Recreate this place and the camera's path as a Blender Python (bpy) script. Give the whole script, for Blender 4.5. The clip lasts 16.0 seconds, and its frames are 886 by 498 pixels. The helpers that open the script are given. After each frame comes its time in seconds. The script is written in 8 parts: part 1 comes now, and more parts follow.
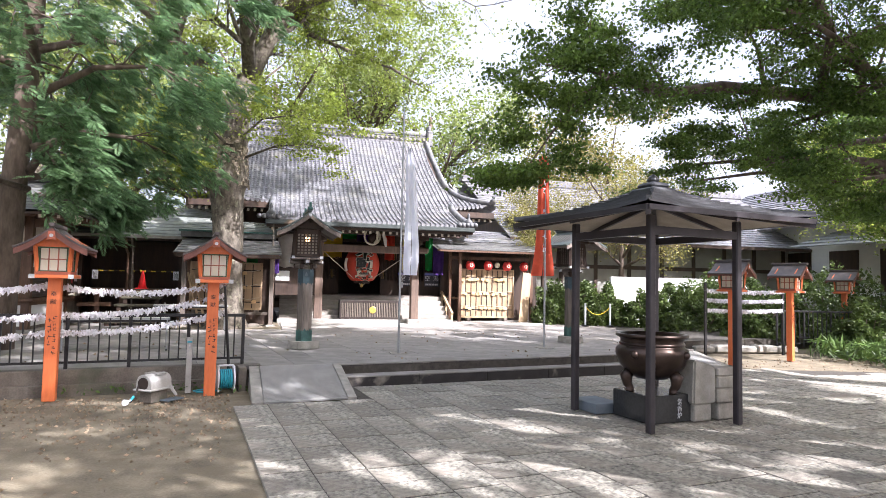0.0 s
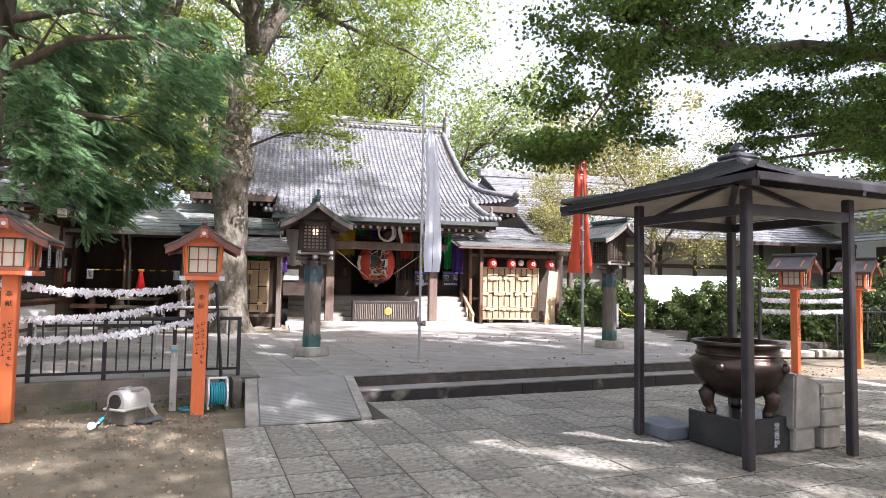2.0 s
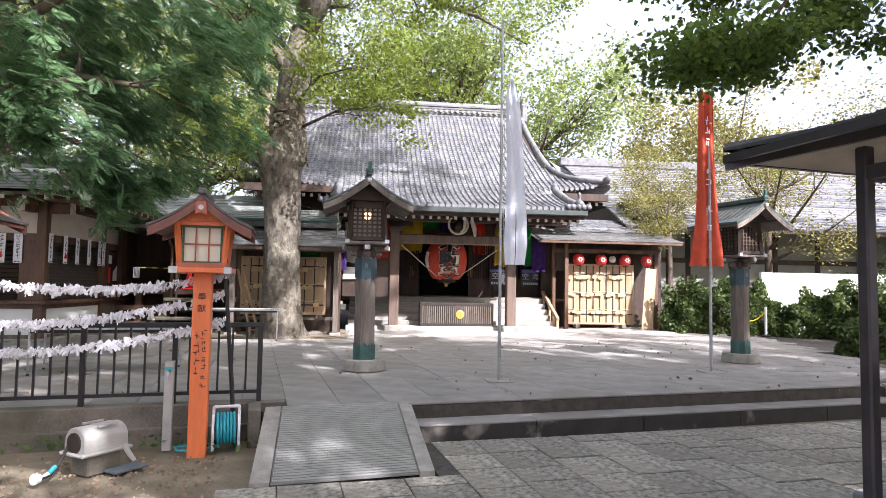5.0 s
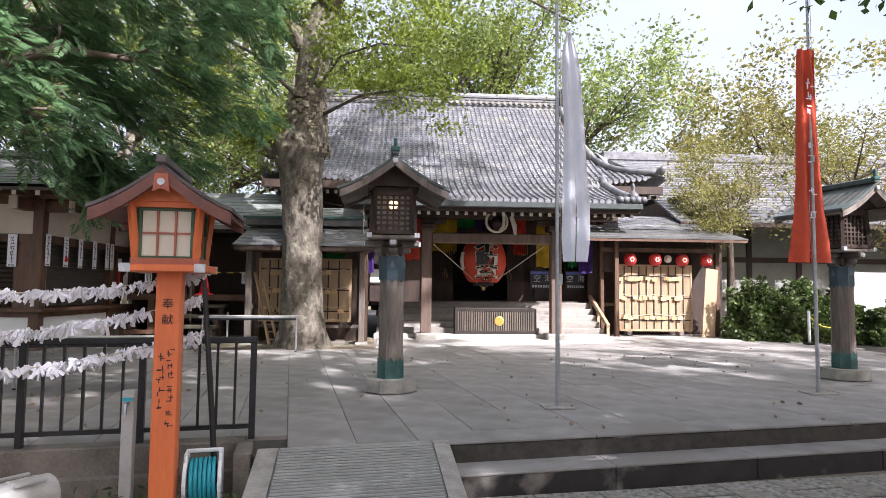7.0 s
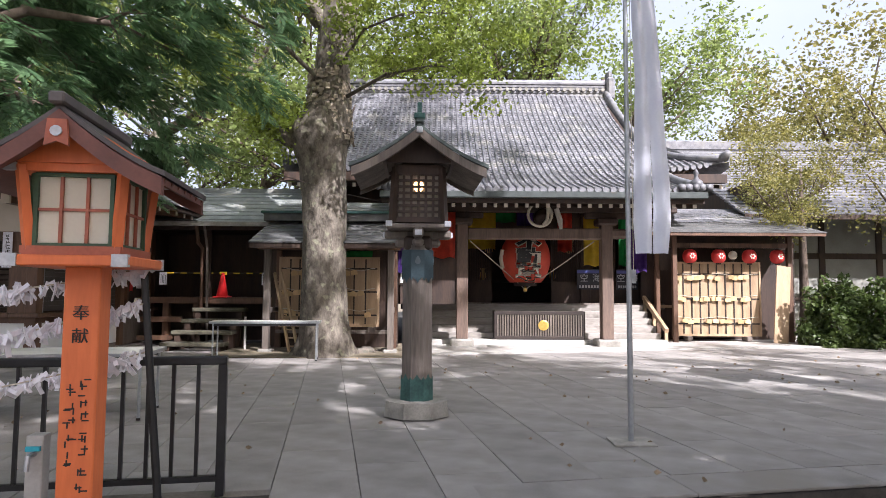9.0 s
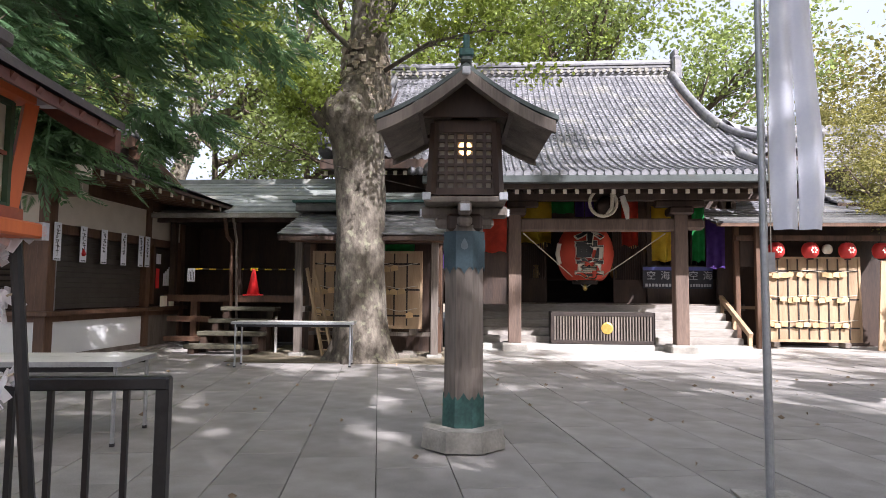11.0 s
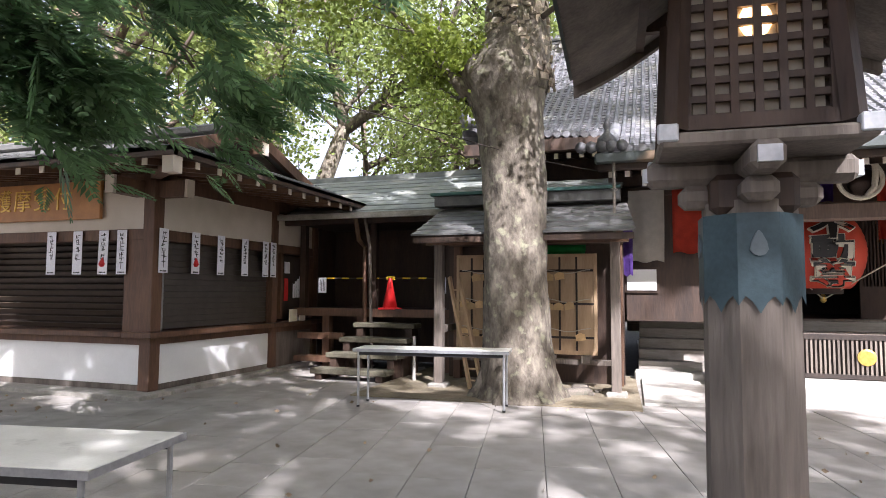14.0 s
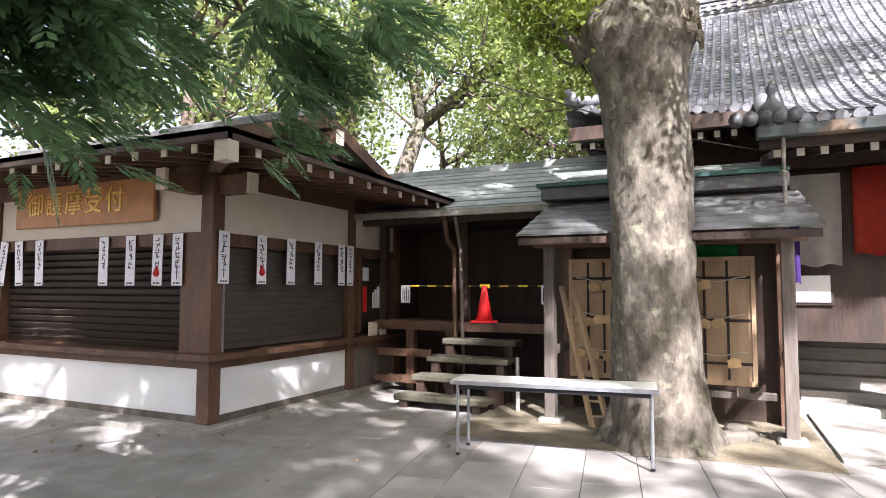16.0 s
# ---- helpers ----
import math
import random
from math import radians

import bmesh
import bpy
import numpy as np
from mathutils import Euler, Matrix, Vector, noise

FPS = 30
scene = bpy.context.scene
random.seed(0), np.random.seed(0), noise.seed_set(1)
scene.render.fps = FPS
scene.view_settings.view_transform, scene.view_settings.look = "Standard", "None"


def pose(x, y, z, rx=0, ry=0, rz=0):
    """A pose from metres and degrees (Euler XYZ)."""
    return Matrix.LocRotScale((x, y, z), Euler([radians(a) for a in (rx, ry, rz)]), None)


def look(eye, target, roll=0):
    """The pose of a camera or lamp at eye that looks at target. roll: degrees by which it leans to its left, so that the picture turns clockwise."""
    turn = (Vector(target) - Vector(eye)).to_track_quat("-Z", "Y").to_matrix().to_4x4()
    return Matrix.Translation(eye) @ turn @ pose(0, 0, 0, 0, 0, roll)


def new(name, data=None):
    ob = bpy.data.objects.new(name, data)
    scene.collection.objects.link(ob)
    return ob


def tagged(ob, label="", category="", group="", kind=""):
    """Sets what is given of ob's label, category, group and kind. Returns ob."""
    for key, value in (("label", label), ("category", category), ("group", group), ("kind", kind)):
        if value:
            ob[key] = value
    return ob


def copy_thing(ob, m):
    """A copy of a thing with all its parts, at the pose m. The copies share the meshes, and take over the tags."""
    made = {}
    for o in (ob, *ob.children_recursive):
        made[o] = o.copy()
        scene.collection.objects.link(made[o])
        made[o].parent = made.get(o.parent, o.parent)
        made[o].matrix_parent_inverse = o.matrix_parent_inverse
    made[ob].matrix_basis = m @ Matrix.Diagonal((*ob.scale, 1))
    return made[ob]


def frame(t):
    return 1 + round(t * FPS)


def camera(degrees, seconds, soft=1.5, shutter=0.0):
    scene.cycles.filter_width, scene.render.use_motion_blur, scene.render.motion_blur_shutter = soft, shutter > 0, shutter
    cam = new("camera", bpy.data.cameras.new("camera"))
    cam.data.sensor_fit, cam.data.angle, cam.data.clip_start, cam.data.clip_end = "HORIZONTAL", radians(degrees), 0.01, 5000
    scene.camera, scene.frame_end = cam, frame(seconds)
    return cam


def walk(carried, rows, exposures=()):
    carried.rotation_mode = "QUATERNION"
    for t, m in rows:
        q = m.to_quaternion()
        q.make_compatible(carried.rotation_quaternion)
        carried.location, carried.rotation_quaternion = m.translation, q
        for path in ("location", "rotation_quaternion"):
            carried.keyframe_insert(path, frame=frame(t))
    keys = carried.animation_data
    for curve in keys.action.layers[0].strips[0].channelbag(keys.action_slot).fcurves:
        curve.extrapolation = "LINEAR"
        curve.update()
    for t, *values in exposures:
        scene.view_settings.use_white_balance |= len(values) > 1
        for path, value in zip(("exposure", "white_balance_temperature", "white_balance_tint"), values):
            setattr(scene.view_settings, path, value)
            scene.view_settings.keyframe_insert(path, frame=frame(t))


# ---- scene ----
SCALE = 1.15   # metres to a drawn unit
cam = camera(71.2, 16.0, soft=0.4)
PATH = [
    (0, (1.19, 0.274, 1.536), (1.692, 2.207, 1.651), 1.2),
    (0.5, (1.233, 0.639, 1.52), (1.728, 2.573, 1.634), 1.1),
    (1, (1.288, 0.974, 1.522), (1.767, 2.913, 1.641), 1.1),
    (1.5, (1.302, 1.314, 1.513), (1.771, 3.255, 1.632), 1.1),
    (2, (1.343, 1.645, 1.488), (1.803, 3.588, 1.605), 1.0),
    (2.5, (1.42, 1.995, 1.477), (1.851, 3.945, 1.594), 1.0),
    (3, (1.467, 2.36, 1.467), (1.887, 4.312, 1.585), 0.9),
    (3.5, (1.546, 2.695, 1.458), (1.916, 4.657, 1.578), 0.8),
    (4, (1.601, 3.047, 1.444), (1.893, 5.022, 1.561), 1.0),
    (6.5, (1.762, 4.864, 1.405), (1.934, 6.852, 1.535), 0.7),
    (7, (1.751, 5.185, 1.403), (1.876, 7.176, 1.536), 0.6),
    (7.5, (1.778, 5.478, 1.401), (1.894, 7.471, 1.532), 0.4),
    (8, (1.835, 5.795, 1.407), (1.893, 7.79, 1.539), 0.3),
    (10.5, (1.815, 7.395, 1.369), (1.753, 9.389, 1.509), 0.4),
    (11, (1.792, 7.692, 1.353), (1.643, 9.681, 1.491), 0.5),
    (11.5, (1.736, 8.022, 1.352), (1.527, 10.006, 1.49), 0.4),
    (12, (1.718, 8.39, 1.367), (1.412, 10.362, 1.505), 0.3),
    (12.5, (1.642, 8.779, 1.358), (1.255, 10.736, 1.491), 0.5),
    (13, (1.565, 9.14, 1.398), (1.138, 11.089, 1.532), 0.4),
    (13.5, (1.496, 9.518, 1.482), (0.971, 11.443, 1.619), 0.4),
    (14, (1.331, 9.851, 1.53), (0.697, 11.743, 1.667), 0.3),
    (14.5, (1.161, 10.151, 1.585), (0.449, 12.016, 1.716), 0.1),
    (15, (0.96, 10.474, 1.63), (0.124, 12.286, 1.768), 0.2),
    (15.5, (0.722, 10.753, 1.649), (-0.134, 12.556, 1.787), 0.1),
    (16, (0.51, 11.048, 1.669), (-0.341, 12.853, 1.803), 0.2),
]
walk(cam, [(t, look(Vector(eye) * SCALE, Vector(target) * SCALE, roll)) for t, eye, target, roll in PATH], [(0.0, 1.72, 5950, 19), (4.0, 1.70, 5950, 19), (7.0, 1.36, 5950, 19), (8.0, 1.28, 5950, 19), (11.5, 1.38, 5950, 19), (13.0, 1.62, 5950, 19), (14.0, 1.76, 5950, 19), (16.0, 2.08, 5950, 19)])

# ---------------------------------------------------------------- light
SUN_AZ, SUN_EL = radians(-50), radians(41)   # azimuth from +x, elevation
sun_dir = Vector((math.cos(SUN_EL) * math.cos(SUN_AZ), math.cos(SUN_EL) * math.sin(SUN_AZ), math.sin(SUN_EL)))
world = bpy.data.worlds.new("sky")
scene.world = world
world.use_nodes = True
wn = world.node_tree.nodes
sky = wn.new("ShaderNodeTexSky")
sky.sky_type = "NISHITA"
sky.sun_disc = False
sky.sun_elevation = SUN_EL
sky.sun_rotation = math.atan2(sun_dir.x, sun_dir.y)
sky.dust_density = 8.0
sky.ozone_density = 0.3
wn["Background"].inputs["Strength"].default_value = 0.15
# thin white cloud and haze over the blue
cloud, haze, veil = wn.new("ShaderNodeTexNoise"), wn.new("ShaderNodeMix"), wn.new("ShaderNodeMapRange")
cloud.inputs["Scale"].default_value, cloud.inputs["Detail"].default_value = 2.2, 5
veil.inputs["From Min"].default_value, veil.inputs["From Max"].default_value = 0.35, 0.65
veil.inputs["To Min"].default_value, veil.inputs["To Max"].default_value = 0.4, 0.85
haze.data_type = "RGBA"
haze.inputs["B"].default_value = (3.0, 3.1, 3.3, 1)
world.node_tree.links.new(cloud.outputs[0], veil.inputs["Value"])
world.node_tree.links.new(veil.outputs[0], haze.inputs["Factor"])
world.node_tree.links.new(sky.outputs[0], haze.inputs["A"])
world.node_tree.links.new(haze.outputs["Result"], wn["Background"].inputs["Color"])
sun_data = bpy.data.lights.new("sun", "SUN")
sun_data.energy, sun_data.angle, sun_data.color = 5.0, radians(0.53), (1.0, 0.96, 0.91)
sun = new("sun", sun_data)
sun.matrix_world = look(sun_dir * 60, (0, 0, 0))

# ---------------------------------------------------------------- levels
GZ = 0.03      # lower court
PZ = 0.32      # upper court
HZ = 0.42      # stone base of the hall


# ---------------------------------------------------------------- materials
def mat(name, a, b=None, rough=0.7, metal=0.0, scale=8.0, stretch=(1, 1, 1), bump=0.15, fine=60.0, vary=0.0, sheen=0.0, coat=0.0, stain=None, trans=0.0, island=0.0):
    """Two colours mixed by coarse and fine noise, with bump; vary: lightness by object; island: by joined piece."""
    m = bpy.data.materials.new(name)
    m.use_nodes = True
    nt = m.node_tree
    n, ln = nt.nodes, nt.links
    p = n["Principled BSDF"]
    p.inputs["Roughness"].default_value, p.inputs["Metallic"].default_value = rough, metal
    p.inputs["Coat Weight"].default_value = coat
    b = b or tuple(c * 0.7 for c in a)
    tc, mp = n.new("ShaderNodeTexCoord"), n.new("ShaderNodeMapping")
    mp.inputs["Scale"].default_value = stretch
    ln.new(tc.outputs["Object"], mp.inputs["Vector"])
    big, small = n.new("ShaderNodeTexNoise"), n.new("ShaderNodeTexNoise")
    big.inputs["Scale"].default_value, big.inputs["Detail"].default_value = scale, 6
    small.inputs["Scale"].default_value, small.inputs["Detail"].default_value = fine, 4
    for q in (big, small):
        ln.new(mp.outputs[0], q.inputs["Vector"])
    add = n.new("ShaderNodeMath")
    add.operation = "ADD"
    half = n.new("ShaderNodeMath")
    half.operation = "MULTIPLY"
    half.inputs[1].default_value = 0.45
    ln.new(small.outputs[0], half.inputs[0])
    ln.new(big.outputs[0], add.inputs[0])
    ln.new(half.outputs[0], add.inputs[1])
    ramp = n.new("ShaderNodeValToRGB")
    ramp.color_ramp.elements[0].position, ramp.color_ramp.elements[1].position = 0.5, 0.95
    ramp.color_ramp.elements[0].color, ramp.color_ramp.elements[1].color = (*b, 1), (*a, 1)
    ln.new(add.outputs[0], ramp.inputs[0])
    col = ramp.outputs[0]
    if stain:
        sn, sr, mx = n.new("ShaderNodeTexNoise"), n.new("ShaderNodeValToRGB"), n.new("ShaderNodeMix")
        sn.inputs["Scale"].default_value, sn.inputs["Detail"].default_value = stain[1], 5
        ln.new(tc.outputs["Object"], sn.inputs["Vector"])
        sr.color_ramp.elements[0].position, sr.color_ramp.elements[1].position = stain[2], stain[2] + 0.13
        ln.new(sn.outputs[0], sr.inputs[0])
        mx.data_type = "RGBA"
        ln.new(sr.outputs[0], mx.inputs["Factor"])
        ln.new(col, mx.inputs["A"])
        mx.inputs["B"].default_value = (*stain[0], 1)
        col = mx.outputs["Result"]
    if vary or island:
        hsv, mr = n.new("ShaderNodeHueSaturation"), n.new("ShaderNodeMapRange")
        src = n.new("ShaderNodeObjectInfo").outputs["Random"] if vary else n.new("ShaderNodeNewGeometry").outputs["Random Per Island"]
        k = vary or island
        mr.inputs["To Min"].default_value, mr.inputs["To Max"].default_value = 1 - k, 1 + k
        ln.new(src, mr.inputs["Value"])
        ln.new(mr.outputs[0], hsv.inputs["Value"])
        ln.new(col, hsv.inputs["Color"])
        col = hsv.outputs[0]
    ln.new(col, p.inputs["Base Color"])
    if bump:
        bp = n.new("ShaderNodeBump")
        bp.inputs["Strength"].default_value, bp.inputs["Distance"].default_value = bump, 0.02
        ln.new(add.outputs[0], bp.inputs["Height"])
        ln.new(bp.outputs[0], p.inputs["Normal"])
    if trans:
        tr, mxs = n.new("ShaderNodeBsdfTranslucent"), n.new("ShaderNodeMixShader")
        ln.new(col, tr.inputs["Color"])
        mxs.inputs[0].default_value = trans
        ln.new(p.outputs[0], mxs.inputs[1])
        ln.new(tr.outputs[0], mxs.inputs[2])
        ln.new(mxs.outputs[0], n["Material Output"].inputs["Surface"])
    return m


def glow(name, color, strength, base=(0.8, 0.7, 0.5)):
    m = mat(name, base, base, bump=0)
    p = m.node_tree.nodes["Principled BSDF"]
    p.inputs["Emission Color"].default_value, p.inputs["Emission Strength"].default_value = (*color, 1), strength
    return m


DIRT = mat("dirt", (0.255, 0.215, 0.145), (0.105, 0.087, 0.057), 0.95, scale=2.2, bump=0.7, fine=38, stain=((0.16, 0.13, 0.083), 3.0, 0.52))
PAVER = mat("split_granite", (0.40, 0.375, 0.31), (0.085, 0.079, 0.066), 0.85, scale=16, bump=1.0, fine=48, vary=0.22, stain=((0.24, 0.21, 0.17), 1.1, 0.57))
SLAB = mat("court_slab", (0.31, 0.29, 0.265), (0.185, 0.172, 0.155), 0.85, scale=3.0, bump=0.12, fine=95, vary=0.09, stain=((0.22, 0.2, 0.17), 0.8, 0.55))
JOINT = mat("sandy_joint", (0.08, 0.07, 0.057), (0.04, 0.035, 0.028), 0.95, scale=10, bump=0.3)
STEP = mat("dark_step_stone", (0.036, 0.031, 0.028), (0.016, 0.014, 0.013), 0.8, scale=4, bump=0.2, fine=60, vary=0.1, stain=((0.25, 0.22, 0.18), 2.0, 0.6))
STONE = mat("weathered_stone", (0.34, 0.32, 0.28), (0.19, 0.18, 0.155), 0.9, scale=6, bump=0.35, fine=50, vary=0.08)
PALE = mat("pale_stone", (0.42, 0.40, 0.36), (0.27, 0.26, 0.235), 0.85, scale=6, bump=0.2, fine=60, vary=0.08)
CONC = mat("old_concrete", (0.2, 0.175, 0.145), (0.085, 0.073, 0.058), 0.92, scale=3, bump=0.3, fine=45, stain=((0.08, 0.09, 0.06), 1.6, 0.55))
CHECKER = mat("ribbed_metal_plate", (0.42, 0.42, 0.40), (0.32, 0.32, 0.305), 0.55, 0.35, scale=3, bump=0.05)
WOOD_D = mat("dark_stained_timber", (0.062, 0.035, 0.022), (0.027, 0.016, 0.011), 0.65, scale=5, stretch=(1, 1, 0.18), bump=0.25, fine=40, vary=0.1)
WOOD_B = mat("brown_timber", (0.145, 0.075, 0.042), (0.068, 0.036, 0.021), 0.6, scale=5, stretch=(1, 1, 0.18), bump=0.25, fine=40, vary=0.1)
WOOD_G = mat("grey_weathered_timber", (0.215, 0.18, 0.15), (0.085, 0.07, 0.058), 0.85, scale=6, stretch=(1, 1, 0.10), bump=0.5, fine=50, vary=0.08)
WOOD_L = mat("pale_board", (0.46, 0.33, 0.20), (0.30, 0.20, 0.115), 0.7, scale=6, stretch=(1, 1, 0.15), bump=0.15, vary=0.12)
TREAD = mat("bleached_timber", (0.36, 0.335, 0.30), (0.20, 0.18, 0.155), 0.8, scale=5, stretch=(0.15, 1, 1), bump=0.35, fine=45, vary=0.12, stain=((0.16, 0.14, 0.12), 1.8, 0.58))
COLUMN = mat("weathered_brown_timber", (0.17, 0.115, 0.085), (0.075, 0.05, 0.038), 0.7, scale=5, stretch=(1, 1, 0.14), bump=0.35, fine=45, vary=0.08)
BLACKISH = mat("near_black_also_for_shade", (0.035, 0.023, 0.017), (0.016, 0.011, 0.008), 0.7, scale=5, bump=0.2)
CREAM = mat("cream_plaster", (0.62, 0.55, 0.46), (0.54, 0.47, 0.385), 0.9, scale=3, bump=0.05)
GUTTER = mat("grey_green_gutter", (0.075, 0.088, 0.083), (0.04, 0.047, 0.045), 0.5, 0.3, scale=5, bump=0.06, stain=((0.22, 0.14, 0.08), 1.5, 0.62))
WHITE = mat("white_panel", (0.78, 0.78, 0.76), (0.68, 0.68, 0.66), 0.75, scale=2, bump=0.04)
TILE = mat("grey_roof_tile", (0.21, 0.21, 0.222), (0.075, 0.075, 0.082), 0.5, scale=5, bump=0.15, fine=40, island=0.35, stain=((0.2, 0.195, 0.18), 1.5, 0.55))
COPPER = mat("green_copper_sheet", (0.22, 0.235, 0.215), (0.12, 0.13, 0.12), 0.6, 0.1, scale=4, bump=0.08, island=0.12, stain=((0.3, 0.29, 0.25), 1.2, 0.57))
DARKROOF = mat("dark_sheet_roof", (0.13, 0.13, 0.125), (0.06, 0.06, 0.058), 0.55, scale=6, bump=0.1, island=0.2)
COPPERG = mat("verdigris_copper", (0.055, 0.14, 0.12), (0.024, 0.06, 0.055), 0.55, 0.25, scale=5, bump=0.1, fine=40)
ROOFGREEN = mat("dull_green_copper_roof", (0.11, 0.137, 0.126), (0.055, 0.07, 0.064), 0.55, 0.2, scale=5, bump=0.1)
COPPERB = mat("blue_green_copper_cap", (0.055, 0.09, 0.105), (0.03, 0.05, 0.06), 0.5, 0.35, scale=5, bump=0.1)
SILVER = mat("white_metal_cap", (0.55, 0.56, 0.58), (0.36, 0.37, 0.39), 0.5, 0.2, scale=20, bump=0.05)
VERM = mat("vermilion_paint", (0.74, 0.19, 0.055), (0.58, 0.135, 0.04), 0.5, scale=6, stretch=(1, 1, 0.2), bump=0.1, fine=50)
VERMD = mat("red_brown_paint", (0.42, 0.115, 0.06), (0.27, 0.075, 0.04), 0.55, scale=6, bump=0.1)
PAPER = mat("shoji_paper", (0.85, 0.79, 0.66), (0.78, 0.71, 0.58), 0.9, scale=3, bump=0.02, trans=0.3)
BLACKPAINT = mat("black_painted_steel", (0.028, 0.027, 0.029), (0.016, 0.016, 0.017), 0.38, 0.3, scale=10, bump=0.05)
PAVPOST = mat("dark_bronze_paint", (0.05, 0.043, 0.048), (0.028, 0.025, 0.028), 0.4, 0.3, scale=5, bump=0.05)
PAVROOF = mat("dark_copper_roof", (0.115, 0.117, 0.124), (0.055, 0.057, 0.061), 0.36, 0.35, scale=6, bump=0.08, island=0.15)
PAVCEIL = mat("roof_underside", (0.48, 0.42, 0.34), (0.34, 0.29, 0.23), 0.8, scale=4, bump=0.05)
BRONZE = mat("dark_bronze", (0.075, 0.052, 0.042), (0.035, 0.025, 0.02), 0.33, 0.75, scale=6, bump=0.1)
BLACKSTONE = mat("polished_black_stone", (0.035, 0.036, 0.036), (0.022, 0.023, 0.023), 0.25, scale=30, bump=0.02)
BLUEGREY = mat("blue_grey_painted_slab", (0.15, 0.18, 0.2), (0.1, 0.12, 0.135), 0.7, scale=6, bump=0.1)
STEELPOLE = mat("galvanised_pole", (0.42, 0.43, 0.44), (0.32, 0.33, 0.34), 0.4, 0.7, scale=20, bump=0.04)
WHITECLOTH = mat("white_banner_cloth", (0.84, 0.85, 0.90), (0.76, 0.77, 0.84), 0.9, scale=6, bump=0.05, trans=0.25)
REDCLOTH = mat("red_banner_cloth", (0.72, 0.115, 0.05), (0.58, 0.085, 0.04), 0.9, scale=6, bump=0.05, trans=0.25)
BARK = mat("flaking_grey_bark", (0.185, 0.16, 0.125), (0.052, 0.042, 0.032), 0.95, scale=9, stretch=(1, 1, 0.55), bump=1.0, fine=30, stain=((0.21, 0.205, 0.14), 9.0, 0.57))
BARKD = mat("dark_bark", (0.17, 0.13, 0.10), (0.07, 0.052, 0.04), 0.95, scale=7, stretch=(1, 1, 0.3), bump=0.8, fine=30)
PAPERSTRIP = mat("tied_white_paper", (0.80, 0.79, 0.82), (0.68, 0.67, 0.72), 0.9, scale=15, bump=0.05, island=0.1)
ROPE = mat("pale_rope", (0.55, 0.50, 0.40), (0.4, 0.36, 0.28), 0.9, scale=40, bump=0.4)
INK = mat("black_ink", (0.02, 0.018, 0.017), (0.012, 0.011, 0.01), 0.6, bump=0)
GOLD = mat("gold_leaf", (0.85, 0.58, 0.16), (0.65, 0.42, 0.1), 0.35, 0.8, scale=20, bump=0.05)


def leafy(name, a, b, trans=0.4):
    return mat(name, a, b, 0.5, scale=0.8, bump=0, fine=6, island=0.4, trans=trans)


LEAF_Z = leafy("zelkova_leaf", (0.32, 0.38, 0.07), (0.18, 0.24, 0.04), 0.68)
LEAF_C = leafy("conifer_spray", (0.18, 0.295, 0.13), (0.09, 0.17, 0.08), 0.6)
LEAF_M = leafy("maple_leaf", (0.15, 0.23, 0.04), (0.07, 0.13, 0.028), 0.55)
LEAF_Y = leafy("yellowing_leaf", (0.30, 0.26, 0.07), (0.17, 0.18, 0.05), 0.45)
LEAF_B = leafy("broadleaf_wood", (0.32, 0.38, 0.12), (0.18, 0.24, 0.07), 0.66)
LEAF_H = leafy("hedge_leaf", (0.12, 0.165, 0.04), (0.055, 0.088, 0.023), 0.42)
GRASS = leafy("blade_grass", (0.10, 0.17, 0.035), (0.05, 0.09, 0.02), 0.3)
LITTER = mat("dry_leaf", (0.34, 0.26, 0.175), (0.20, 0.145, 0.095), 0.9, bump=0, island=0.4)


# ---------------------------------------------------------------- mesh helpers
def box(bm, x0, x1, y0, y1, z0, z1, bev=0.0, m=None):
    c = Matrix.LocRotScale(((x0 + x1) / 2, (y0 + y1) / 2, (z0 + z1) / 2), None, (abs(x1 - x0), abs(y1 - y0), abs(z1 - z0)))
    v = bmesh.ops.create_cube(bm, size=1, matrix=(m @ c) if m else c)["verts"]
    if bev:
        e = list({q for a in v for q in a.link_edges})
        bmesh.ops.bevel(bm, geom=e, offset=bev, segments=1, affect="EDGES")
    return bm


def bar(bm, a, b, w, h=None, up=(0, 0, 1)):
    """A rectangular bar from a to b, w wide and h high."""
    a, b = Vector(a), Vector(b)
    d = b - a
    z = d.normalized()
    x = Vector(up).cross(z)
    if x.length < 1e-4:
        x = Vector((1, 0, 0))
    x.normalize()
    y = z.cross(x)
    r = Matrix((x, y, z)).transposed().to_4x4()
    m = Matrix.Translation((a + b) / 2) @ r @ Matrix.Diagonal((w, h or w, d.length, 1))
    bmesh.ops.create_cube(bm, size=1, matrix=m)
    return bm


def rod(bm, a, b, r0, r1=None, seg=10, caps=True):
    a, b = Vector(a), Vector(b)
    d = b - a
    m = Matrix.Translation((a + b) / 2) @ d.to_track_quat("Z", "Y").to_matrix().to_4x4()
    bmesh.ops.create_cone(bm, cap_ends=caps, segments=seg, radius1=r0, radius2=r0 if r1 is None else r1, depth=d.length, matrix=m)
    return bm


